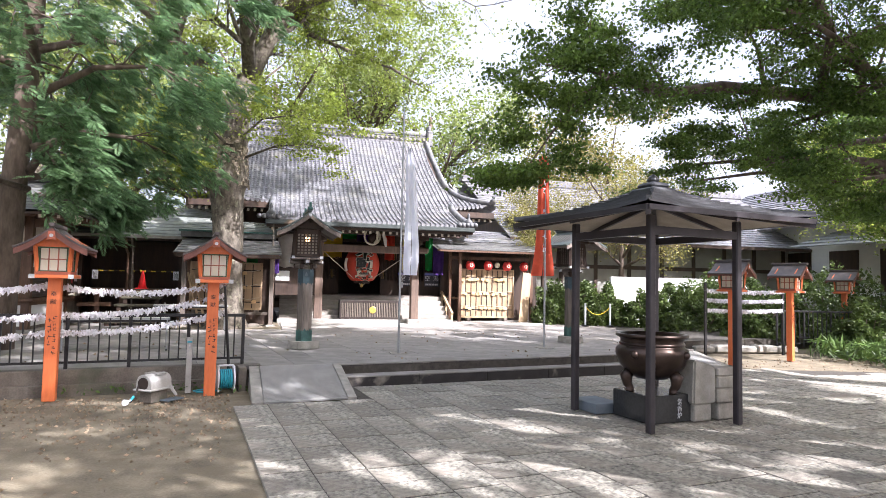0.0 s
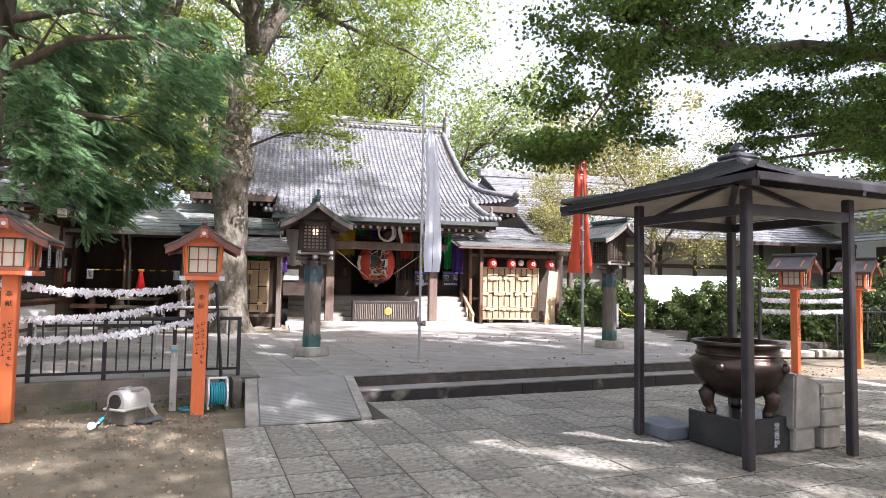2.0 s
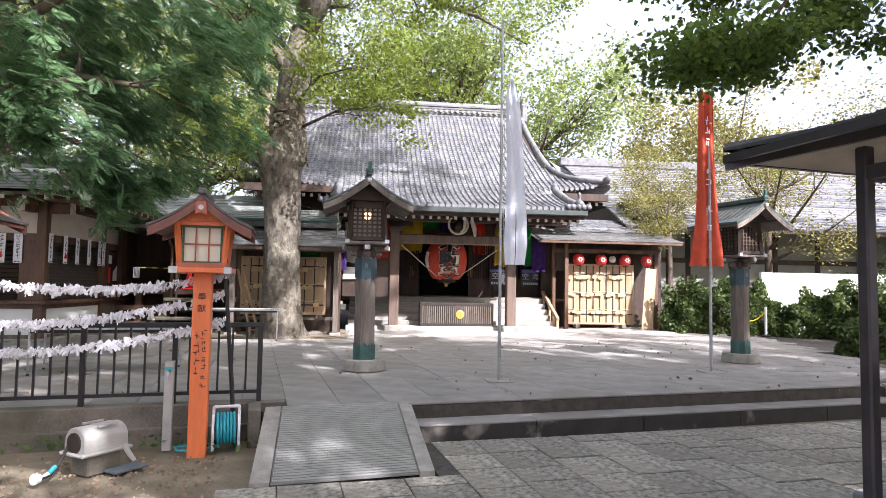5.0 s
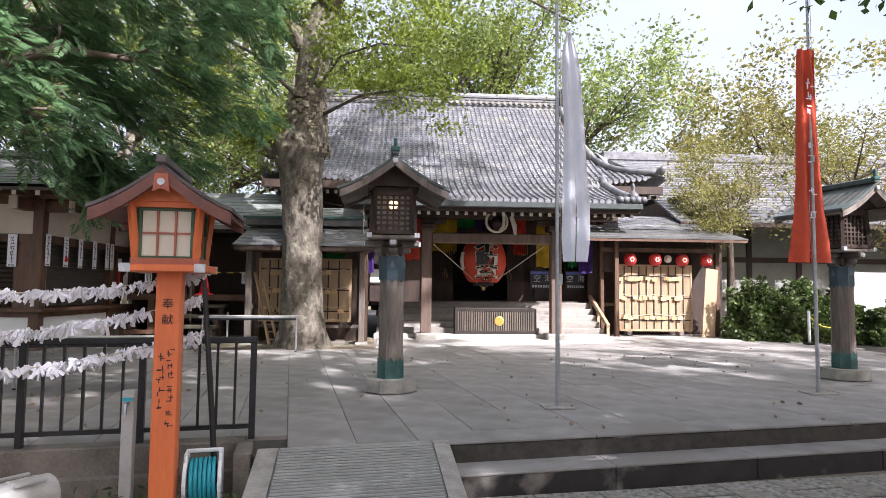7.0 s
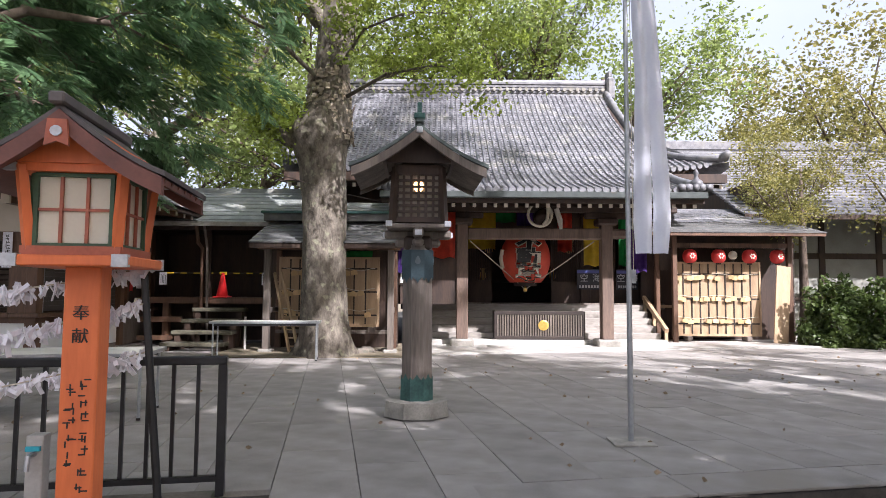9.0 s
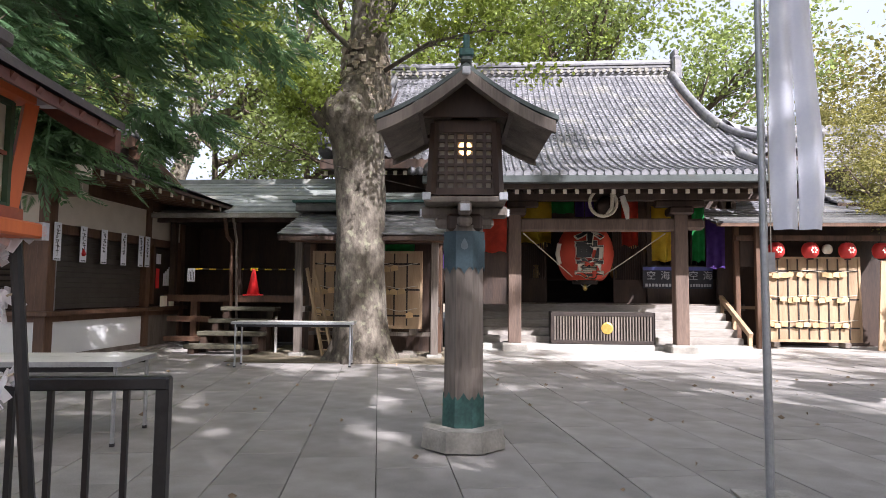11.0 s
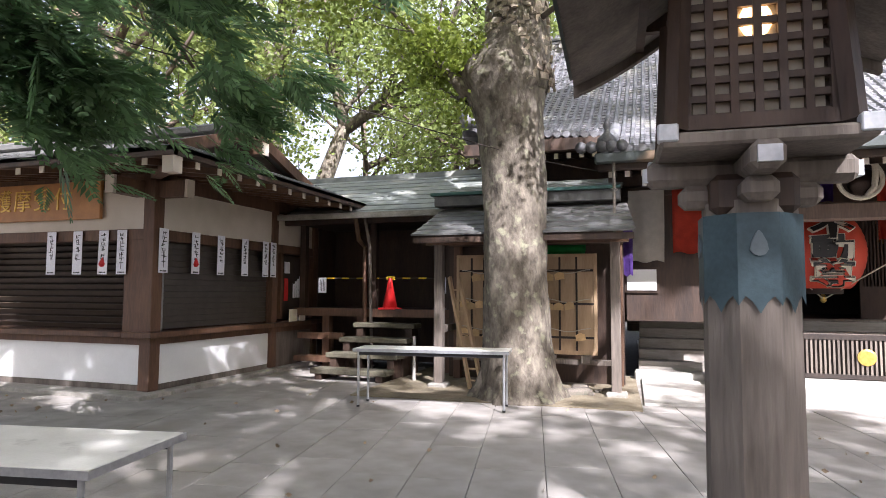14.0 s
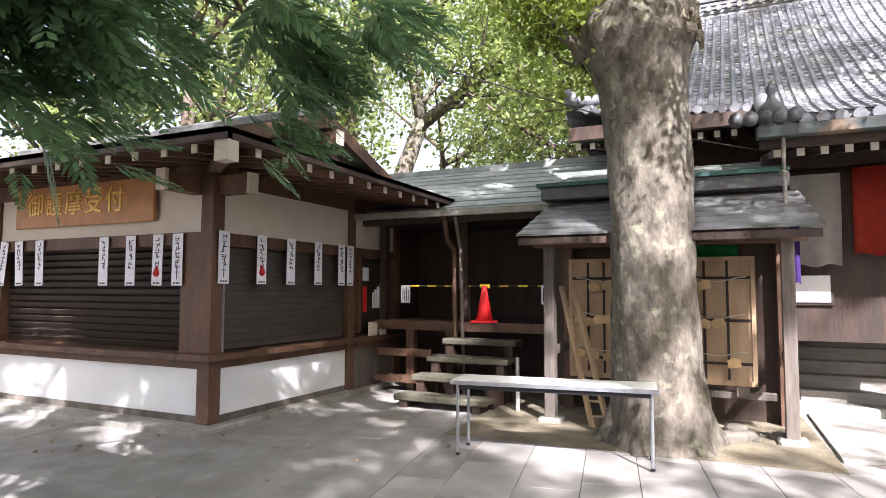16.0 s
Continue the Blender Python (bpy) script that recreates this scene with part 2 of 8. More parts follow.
def tube(bm, pts, radii, seg=8, rough=0.0):
    """A tube through the points, with the given radii."""
    pts = [Vector(p) for p in pts]
    rings = []
    side = Vector((1, 0, 0))
    for i, p in enumerate(pts):
        d = (pts[min(i + 1, len(pts) - 1)] - pts[max(i - 1, 0)]).normalized()
        if abs(d.dot(side)) > 0.95:
            side = Vector((0, 1, 0))
        u = (side - d * side.dot(d)).normalized()
        w = d.cross(u)
        side = u
        ring = []
        for k in range(seg):
            a = 2 * math.pi * k / seg
            q = u * math.cos(a) + w * math.sin(a)
            r = radii[i] * (1 + rough * noise.noise(p * 1.3 + q * 2.0))
            ring.append(bm.verts.new(p + q * r))
        rings.append(ring)
    for r0, r1 in zip(rings, rings[1:]):
        for k in range(seg):
            bm.faces.new((r0[k], r0[(k + 1) % seg], r1[(k + 1) % seg], r1[k]))
    bm.faces.new(rings[-1])
    bm.faces.new(rings[0][::-1])
    return bm


def lathe(bm, prof, seg=24, at=(0, 0, 0)):
    """A turned shape from (radius, height) pairs."""
    rings = [[bm.verts.new((at[0] + r * math.cos(2 * math.pi * k / seg), at[1] + r * math.sin(2 * math.pi * k / seg), at[2] + z)) for k in range(seg)] for r, z in prof]
    for a, b in zip(rings, rings[1:]):
        for k in range(seg):
            bm.faces.new((a[k], a[(k + 1) % seg], b[(k + 1) % seg], b[k]))
    bm.faces.new(rings[0][::-1])
    bm.faces.new(rings[-1])
    return bm


def prism(bm, outline, z0, z1):
    """An upright prism over a flat outline of (x, y)."""
    lo = [bm.verts.new((x, y, z0)) for x, y in outline]
    hi = [bm.verts.new((x, y, z1)) for x, y in outline]
    n = len(lo)
    bm.faces.new(lo[::-1])
    bm.faces.new(hi)
    for i in range(n):
        bm.faces.new((lo[i], lo[(i + 1) % n], hi[(i + 1) % n], hi[i]))
    return bm


def prism_y(outline, y0, y1):
    """A prism over an outline of (x, z), from y0 to y1."""
    bm = prism(B(), outline, 0, y1 - y0)
    bmesh.ops.rotate(bm, verts=bm.verts[:], cent=(0, 0, 0), matrix=Matrix.Rotation(math.pi / 2, 3, "X"))
    bmesh.ops.translate(bm, verts=bm.verts[:], vec=(0, y1, 0))
    return bm


def slabgrid(bm, rows, thick):
    """A thick sheet over a grid of points, with its sides."""
    top = [[bm.verts.new(p) for p in r] for r in rows]
    low = [[bm.verts.new((p[0], p[1], p[2] - thick)) for p in r] for r in rows]
    h, w = len(rows), len(rows[0])
    for i in range(h - 1):
        for j in range(w - 1):
            bm.faces.new((top[i][j], top[i][j + 1], top[i + 1][j + 1], top[i + 1][j]))
            bm.faces.new((low[i][j], low[i + 1][j], low[i + 1][j + 1], low[i][j + 1]))
    for i in range(h - 1):
        bm.faces.new((top[i][0], top[i + 1][0], low[i + 1][0], low[i][0]))
        bm.faces.new((top[i + 1][-1], top[i][-1], low[i][-1], low[i + 1][-1]))
    for j in range(w - 1):
        bm.faces.new((top[0][j + 1], top[0][j], low[0][j], low[0][j + 1]))
        bm.faces.new((top[-1][j], top[-1][j + 1], low[-1][j + 1], low[-1][j]))
    return bm


def B():
    return bmesh.new()


def part(name, bm, material, parent=None, label="", smooth=False):
    me = bpy.data.meshes.new(name)
    bmesh.ops.recalc_face_normals(bm, faces=bm.faces)
    bm.to_mesh(me)
    bm.free()
    me.materials.append(material)
    if smooth:
        me.shade_smooth()
    ob = new(name, me)
    ob.parent = parent
    if label:
        ob["label"] = label
    return ob


def thing(name, label, category, m=None, group="", kind=""):
    ob = new(name)
    ob.empty_display_size = 0.1
    if m is not None:
        ob.matrix_basis = m
    return tagged(ob, label, category, group, kind)


def setting(name, bm, material, label, category, smooth=False):
    return tagged(part(name, bm, material, smooth=smooth), label, category, kind="structure")


def letters(text, size, m, material, parent, name="lettering", label="", up=True, depth=0.003, gap=1.0, swell=0.0):
    """Flat letters in the built-in font, one below the other (up) or in a row; centred, facing -y of m."""
    n = len(text)
    for i, ch in enumerate(text):
        bm = B()
        cu = bpy.data.curves.new("glyph", "FONT")
        cu.body, cu.size, cu.extrude, cu.offset = ch, size, depth, swell
        cu.align_x, cu.align_y = "CENTER", "CENTER"
        ob = bpy.data.objects.new("glyph", cu)
        me = bpy.data.meshes.new_from_object(ob)
        off = (0, 0, ((n - 1) / 2 - i) * size * gap) if up else ((i - (n - 1) / 2) * size * gap, 0, 0)
        me.transform(m @ Matrix.Translation(off) @ pose(0, 0, 0, 90))
        bm.from_mesh(me)
        bpy.data.objects.remove(ob)
        bpy.data.meshes.remove(me)
        bpy.data.curves.remove(cu)
        part(name, bm, material, parent, label)


def leaves(name, centres, size, material, parent=None, seed=1, flat=0.0, droop=0.0, long=1.6):
    """One mesh of many folded leaves, four corners each, at the centres. flat: how level they lie; droop: how far they hang."""
    rng = np.random.default_rng(seed)
    c = np.asarray(centres, float)
    n = len(c)
    d = rng.normal(size=(n, 3))
    d[:, 2] = d[:, 2] * (1 - flat) - droop
    d /= np.linalg.norm(d, axis=1)[:, None]
    s = np.cross(d, rng.normal(size=(n, 3)) + np.array([0, 0, 3.0 * flat]))
    s = np.cross(d, np.cross(rng.normal(size=(n, 3)) * (1 - flat) + np.array([0, 0, 2.0 * flat]), d)) if flat else s
    s /= np.linalg.norm(s, axis=1)[:, None] + 1e-9
    k = (size * rng.uniform(0.6, 1.3, n))[:, None]
    nrm = np.cross(d, s)
    v = np.stack([c - d * k * long / 2, c + s * k / 2 + nrm * k * 0.15, c + d * k * long / 2, c - s * k / 2 + nrm * k * 0.15], 1).reshape(-1, 3)
    me = bpy.data.meshes.new(name)
    me.vertices.add(4 * n)
    me.vertices.foreach_set("co", v.ravel())
    idx = np.arange(n)[:, None] * 4
    tri = np.concatenate([idx + [0, 1, 2], idx + [0, 2, 3]], 1).reshape(-1)
    me.loops.add(6 * n)
    me.loops.foreach_set("vertex_index", tri.astype(np.int32))
    me.polygons.add(2 * n)
    me.polygons.foreach_set("loop_start", np.arange(2 * n, dtype=np.int32) * 3)
    me.update(calc_edges=True)
    me.materials.append(material)
    ob = new(name, me)
    ob.parent = parent
    return ob


def sprays(name, tips, axis, length, material, parent, seed, per=3):
    """One mesh of feathery drooping sprays: each a flat fan of narrow leaflets, pointing away from the axis (x, y)."""
    rng = np.random.default_rng(seed)
    c = np.repeat(np.asarray(tips, float), per, 0)
    n = len(c)
    c = c + rng.normal(size=(n, 3)) * 0.09
    d = c - np.array([axis[0], axis[1], 0])
    d[:, 2] = 0
    d /= np.linalg.norm(d, axis=1)[:, None] + 1e-9
    d = d + rng.normal(size=(n, 3)) * 0.55
    d[:, 2] = rng.uniform(-0.9, 0.05, n)
    d /= np.linalg.norm(d, axis=1)[:, None]
    s = np.cross(d, np.array([0, 0, 1.0]) + rng.normal(size=(n, 3)) * 0.3)
    s /= np.linalg.norm(s, axis=1)[:, None] + 1e-9
    ll = (length * rng.uniform(0.6, 1.35, n))[:, None]
    quads = []
    for k in range(9):
        f = (k + 0.5) / 9
        for sg in (-1, 1):
            o = c + d * ll * f - np.array([0, 0, 0.12]) * ll * f * f
            w = d * 0.75 + s * sg * (0.75 + rng.uniform(-0.15, 0.15, n)[:, None]) + np.array([0, 0, -0.15])
            e = ll * (0.40 * (1 - f) ** 0.8 + 0.08)
            h = np.cross(w, np.cross(d, s))
            h /= np.linalg.norm(h, axis=1)[:, None] + 1e-9
            quads.append(np.stack([o, o + w * e * 0.5 + h * ll * 0.046, o + w * e, o + w * e * 0.5 - h * ll * 0.046], 1))
    v = np.concatenate(quads, 1).reshape(-1, 3)
    q = len(v) // 4
    me = bpy.data.meshes.new(name)
    me.vertices.add(4 * q)
    me.vertices.foreach_set("co", v.ravel())
    me.loops.add(4 * q)
    me.loops.foreach_set("vertex_index", np.arange(4 * q, dtype=np.int32))
    me.polygons.add(q)
    me.polygons.foreach_set("loop_start", np.arange(q, dtype=np.int32) * 4)
    me.update(calc_edges=True)
    me.materials.append(material)
    ob = new(name, me)
    ob.parent = parent
    return ob


def clumps(centres, radius, per, seed=1, flat=0.5):
    """Points scattered round the centres in flattened balls, with a ragged outline."""
    rng = np.random.default_rng(seed)
    c = np.asarray(centres, float)
    r = radius * rng.uniform(0.55, 1.35, len(c))
    p = rng.normal(size=(len(c), per, 3)) * np.array([0.5, 0.5, 0.5 * flat])
    return (c[:, None, :] + p * r[:, None, None]).reshape(-1, 3)


def branch(bm, tips, start, way, length, r, depth, rng, spread=0.7, rise=0.12, sag=0.0):
    """A limb with side twigs, bending as it goes; adds the places of leaf clumps to tips."""
    p, d = Vector(start), Vector(way).normalized()
    pts, rad = [p.copy()], [r]
    steps = 5
    for i in range(steps):
        d = (d + Vector(rng.normal(size=3)) * 0.16 + Vector((0, 0, rise - sag))).normalized()
        p = p + d * length / steps
        pts.append(p.copy())
        rad.append(r * (1 - 0.75 * (i + 1) / steps))
        if depth > 0 and i >= 1:
            for _ in range(2 if depth > 1 else 1):
                side = d.cross(Vector(rng.normal(size=3))).normalized()
                branch(bm, tips, p, d * 0.6 + side * spread, length * rng.uniform(0.4, 0.62), rad[-1] * 0.6, depth - 1, rng, spread, rise, sag)
        if depth == 0 and i >= 1:
            tips.append(tuple(p))
    if r > 0.004:
        tube(bm, pts, rad, 7 if r > 0.04 else 4, 0.15 if r > 0.05 else 0)
# ---------------------------------------------------------------- ground and court
COURT = Matrix.Rotation(radians(10.2), 4, "Z")     # the lower court lies at an angle to the hall
STEP0 = Vector((2.05, 9.66, 0))                     # near end of the upper step's edge


def lower(s, q, z=0.0):
    """A place given along (s) and behind (q) the upper step's edge."""
    p = STEP0 + COURT @ Vector((s, q, 0))
    return (p.x, p.y, z)


LOW = Matrix.Translation(STEP0) @ COURT

bm = B()
box(bm, -400, 400, -400, 400, -0.3, 0.0)
ground = setting("ground", bm, DIRT, "bare brown earth strewn with dry leaves", "ground")

# upper court: one body with its front along the fence, the ramp and the steps
bm = B()
prism(bm, [lower(-9, 0.40)[:2], lower(-1.34, 0.32)[:2], lower(-1.3, 0.0)[:2], lower(0, 0)[:2], lower(7.4, 0)[:2], (9.9, 13.2), (24, 16), (24, 40), (-24, 40), (-24, 7.5)], -0.1, PZ - 0.03)
setting("platform", bm, JOINT, "raised forecourt of grey stone slabs before the hall", "forecourt")

# two dark steps
for name, q0, q1, z0, z1 in (("step_lower", -0.29, 0.0, -0.05, 0.175), ("step_upper", 0.0, 0.34, 0.0, PZ)):
    st = thing(name, "low dark granite step across the court", "step", LOW, kind="structure")
    s = 0.02
    k = 0
    while s < 5.9:
        w = 1.18
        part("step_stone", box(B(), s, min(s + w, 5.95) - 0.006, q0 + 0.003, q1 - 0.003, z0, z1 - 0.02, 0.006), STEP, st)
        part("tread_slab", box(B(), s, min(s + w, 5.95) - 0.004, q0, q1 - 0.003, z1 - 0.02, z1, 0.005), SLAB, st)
        s += w
RAMPDARK = mat("grimy_ramp_plate", (0.24, 0.235, 0.22), (0.15, 0.147, 0.137), 0.7, 0.2, scale=4, bump=0.1)
# ramp of ribbed metal between two kerbs
ramp = thing("ramp", "ribbed grey metal ramp between stone kerbs up to the forecourt", "ramp", LOW, kind="structure")
RL = 1.28


def slope(q):
    return GZ + 0.012 + (PZ + 0.004 - GZ - 0.012) * (q + RL) / RL


bm = B()
v = [bm.verts.new(p) for p in ((-1.16, -RL, GZ), (-0.1, -RL, GZ), (-0.1, 0, GZ), (-1.16, 0, GZ), (-1.16, -RL, slope(-RL)), (-0.1, -RL, slope(-RL)), (-0.1, 0, slope(0)), (-1.16, 0, slope(0)))]
for f in ((0, 3, 2, 1), (4, 5, 6, 7), (0, 1, 5, 4), (1, 2, 6, 5), (2, 3, 7, 6), (3, 0, 4, 7)):
    bm.faces.new([v[i] for i in f])
part("plate", bm, RAMPDARK, ramp)
bm = B()
for i in range(34):
    q = -RL + 0.03 + i * (RL - 0.05) / 33
    bar(bm, (-1.15, q, slope(q) + 0.004), (-0.11, q, slope(q) + 0.004), 0.014, 0.010)
tagged(part("rib", bm, CHECKER, ramp), kind="stuff")
for a, b in ((-1.30, -1.165), (-0.095, 0.02)):
    bm = B()
    v = [bm.verts.new(p) for p in ((a, -RL, GZ - 0.02), (b, -RL, GZ - 0.02), (b, 0.0, GZ - 0.02), (a, 0.0, GZ - 0.02), (a, -RL, slope(-RL) + 0.012), (b, -RL, slope(-RL) + 0.012), (b, 0.0, PZ + 0.006), (a, 0.0, PZ + 0.006))]
    for f in ((0, 3, 2, 1), (4, 5, 6, 7), (0, 1, 5, 4), (1, 2, 6, 5), (2, 3, 7, 6), (3, 0, 4, 7)):
        bm.faces.new([v[i] for i in f])
    part("kerb", bm, STONE, ramp)

ramp.matrix_basis = LOW @ Matrix.Translation((0.03, 0.06, 0))
skew = Matrix.Identity(4)
skew[0][1] = 0.095
for ob in ramp.children:
    ob.data.transform(skew)

# old concrete retaining wall under the fence
bm = B()
box(bm, -8.2, -1.36, 0.27, 0.44, -0.05, PZ + 0.015, 0.01, LOW)
box(bm, -8.2, -1.36, 0.21, 0.28, -0.05, 0.15, 0.01, LOW)
box(bm, -1.42, -1.31, -0.05, 0.3, -0.05, PZ + 0.01, 0.01, LOW)
setting("retaining_wall", bm, CONC, "stained old concrete edging under the fence", "wall")

# stone strip before the hall and the beds under the tree
bm = B()
prism(bm, [(1.25, 16.9), (6.2, 18.2), (11, 19.2), (11, 26), (1.0, 26)], PZ - 0.2, PZ + 0.028)
setting("pavement", bm, PALE, "pale worn stone paving before the hall steps", "paving")
bm = B()
prism(bm, [(-2.0, 16.42), (1.24, 16.55), (1.1, 19.2), (-2.0, 19.2)], PZ - 0.3, PZ + 0.012)
setting("earth_bed", bm, DIRT, "bare earth bed round the big tree", "ground")


# ---------------------------------------------------------------- roofs
def ramp_z(pts, y):
    for (y0, z0), (y1, z1) in zip(pts, pts[1:]):
        if y <= y1:
            return z0 + (z1 - z0) * (y - y0) / (y1 - y0)
    return pts[-1][1]


HALL_P = [(17.45, 3.20), (18.4, 3.47), (19.4, 3.85), (20.2, 4.27), (21.0, 4.80), (22.0, 5.42), (23.0, 6.10), (24.5, 7.27)]


def hall_z(x, y):
    lift = 0.30 * min(1.0, abs((x - 3.2) / 4.7)) ** 3 * max(0.0, 1 - abs(y - 19.4) / 2.2)
    return ramp_z(HALL_P, y) + (lift if y >= 19.35 else 0)


def hall_span(y):
    if y < 19.35:
        return 0.8, 6.5
    if y < 21.0:
        k = (21.0 - y) / 1.65
        k = k * k
        return -0.9 - 0.65 * k, 6.72 + 1.2 * k
    return -0.9, 6.72


def tiled_slope(parent):
    """The front slope: stepped rows of pan tiles, with round cover tiles running down it."""
    pans, n = B(), 48
    ys = [17.45 + (24.4 - 17.45) * i / n for i in range(n + 1)]
    for i in range(n):
        y0, y1 = ys[i], ys[i + 1] + 0.05
        a0, b0 = hall_span(y0)
        a1, b1 = hall_span(min(y1, 24.4))
        if y0 < 19.35 <= y1:
            a1, b1 = 0.8, 6.5
        cols = 36
        lo = [pans.verts.new((a0 + (b0 - a0) * j / cols, y0, hall_z(a0 + (b0 - a0) * j / cols, y0) + 0.045)) for j in range(cols + 1)]
        hi = [pans.verts.new((a1 + (b1 - a1) * j / cols, y1, hall_z(a1 + (b1 - a1) * j / cols, y1) + 0.012)) for j in range(cols + 1)]
        dn = [pans.verts.new((q.co.x, q.co.y, q.co.z - 0.05)) for q in lo]
        for j in range(cols):
            pans.faces.new((lo[j], lo[j + 1], hi[j + 1], hi[j]))
            pans.faces.new((dn[j], dn[j + 1], lo[j + 1], lo[j]))
    tagged(part("pan_tiles", pans, TILE, parent), kind="stuff")
    covers, ends = B(), []
    x = -1.4
    while x < 7.85:
        if 0.8 <= x <= 6.5:
            y0 = 17.42
        elif -0.9 <= x <= 6.72:
            y0 = 19.38
        else:
            edge = (x - 6.72) / 1.2 if x > 3 else (-0.9 - x) / 0.65
            y0 = 19.38
        y1 = 24.4
        if x > 6.72:
            y1 = 21.0 - 1.65 * math.sqrt((x - 6.72) / 1.2)
        if x < -0.9:
            y1 = 21.0 - 1.65 * math.sqrt((-0.9 - x) / 0.65)
        if y1 - y0 > 0.25:
            m = max(3, int((y1 - y0) / 0.17))
            for i in range(m):
                ya, yb = y0 + (y1 - y0) * i / m, y0 + (y1 - y0) * (i + 1) / m + 0.03
                for k in range(3):
                    a0, a1 = math.pi * k / 3, math.pi * (k + 1) / 3
                    q = []
                    for yy, rr in ((ya, 0.050), (yb, 0.042)):
                        z = hall_z(x, min(yy, 24.4)) + 0.028
                        q += [covers.verts.new((x + rr * math.cos(a0), yy, z + rr * math.sin(a0))), covers.verts.new((x + rr * math.cos(a1), yy, z + rr * math.sin(a1)))]
                    covers.faces.new((q[0], q[1], q[3], q[2]))
            ends.append((x, y0, hall_z(x, y0) + 0.035))
        x += 0.14
    tagged(part("cover_tiles", covers, TILE, parent, smooth=False), kind="stuff")
    disc = None
    for p in ends:
        if disc is None:
            disc = part("eave_end_tile", rod(B(), (0, -0.02, 0), (0, 0.05, 0), 0.055, 0.055, 10), TILE, parent)
            disc.location = p
        else:
            d = disc.copy()
            scene.collection.objects.link(d)
            d.location = p


hall = thing("hall", "old timber temple hall with a sweeping grey tiled roof", "temple", kind="structure")
tiled_slope(hall)
# boarding below the tiles, gable and side skirts
bm = B()
rows = []
for i in range(20):
    y = 17.5 + (24.45 - 17.5) * i / 19
    a, b = hall_span(y)
    rows.append([(a + (b - a) * j / 12, y, hall_z(a + (b - a) * j / 12, y) - 0.03) for j in range(13)])
slabgrid(bm, rows, 0.06)
part("roof_boarding", bm, WOOD_D, hall)
bm = B()
for sgn, xr, xe in ((1, 6.72, 7.92), (-1, -0.9, -1.55)):
    rows = []
    for i in range(9):
        y = 19.42 + 10.0 * i / 8
        row = []
        for j in range(6):
            k = j / 5
            x = xe + (xr - xe) * k
            row.append((x, y + (1.6 * k if i == 0 else 0), 3.86 + 0.3 * abs(i / 4 - 1) ** 3 + 0.93 * k ** 1.4))
        rows.append(row)
    slabgrid(bm, rows, 0.12)
part("side_roof", bm, TILE, hall)
bm = B()
rows = [[(x, 24.3 + 5.4 * k, 7.27 - 3.3 * k) for x in (-0.9, 3, 6.72)] for k in (0, 0.5, 1)]
slabgrid(bm, rows, 0.1)
part("rear_roof", bm, TILE, hall)
bm = B()
for x in (6.45, -0.7):
    v = [bm.verts.new((x, y, z)) for y, z in ((20.9, 4.7), (24.4, 7.17), (29, 4.4))]
    w = [bm.verts.new((x + 0.08, y, z)) for y, z in ((20.9, 4.7), (24.4, 7.17), (29, 4.4))]
    bm.faces.new(v)
    bm.faces.new(w[::-1])
    for i in range(3):
        bm.faces.new((v[i], v[(i + 1) % 3], w[(i + 1) % 3], w[i]))
part("gable", bm, WOOD_D, hall)
# ridge of stacked tiles
bm = B()
for k in range(5):
    box(bm, -1.0, 6.82, 24.28 - 0.02 * (k == 4), 24.62 + 0.02 * (k == 4), 7.14 + k * 0.085, 7.21 + k * 0.085, 0.01)
    box(bm, -0.98, 6.80, 24.32, 24.58, 7.12 + k * 0.085, 7.16 + k * 0.085)
rod(bm, (-1.05, 24.45, 7.58), (6.78, 24.45, 7.58), 0.10, 0.10, 12)
part("ridge", bm, TILE, hall)
bm = B()
for i in range(42):
    x = -0.95 + i * 0.187
    rod(bm, (x, 24.2, 7.32), (x, 24.32, 7.32), 0.055, 0.055, 8)
part("ridge_discs", bm, STONE, hall)
for x in (6.76, -1.04):
    part("ridge_end_tile", box(box(B(), x - 0.12, x + 0.12, 24.15, 24.75, 7.02, 7.70, 0.06), x - 0.08, x + 0.08, 24.28, 24.62, 7.67, 7.92, 0.05), TILE, hall)
# descending ridges at both ends of the slope
for side in (1, -1):
    bm = B()
    pts, rad = [], []
    for i in range(24):
        y = 24.3 - (24.3 - 20.95) * i / 23
        x = (6.64 if side > 0 else -0.82)
        pts.append((x, y, hall_z(x, y) + 0.13))
        rad.append(0.085)
    tube(bm, pts, rad, 8)
    pts = [((p[0] + 0.0), p[1], p[2] - 0.09) for p in pts]
    tube(bm, pts, [0.105] * len(pts), 6)
    part("descending_ridge", bm, TILE, hall, smooth=True)
    bm = B()
    pts = []
    for i in range(12):
        k = i / 11
        y = 21.0 - 1.6 * k
        a, b = hall_span(y)
        x = b - 0.05 if side > 0 else a + 0.05
        pts.append((x, y, hall_z(x, y) + 0.12))
    tube(bm, pts, [0.078] * 12, 8)
    rod(bm, pts[-1], (pts[-1][0] + 0.03 * side, pts[-1][1] - 0.16, pts[-1][2] + 0.1), 0.11, 0.07, 8)
    part("hip_ridge", bm, TILE, hall, smooth=True)
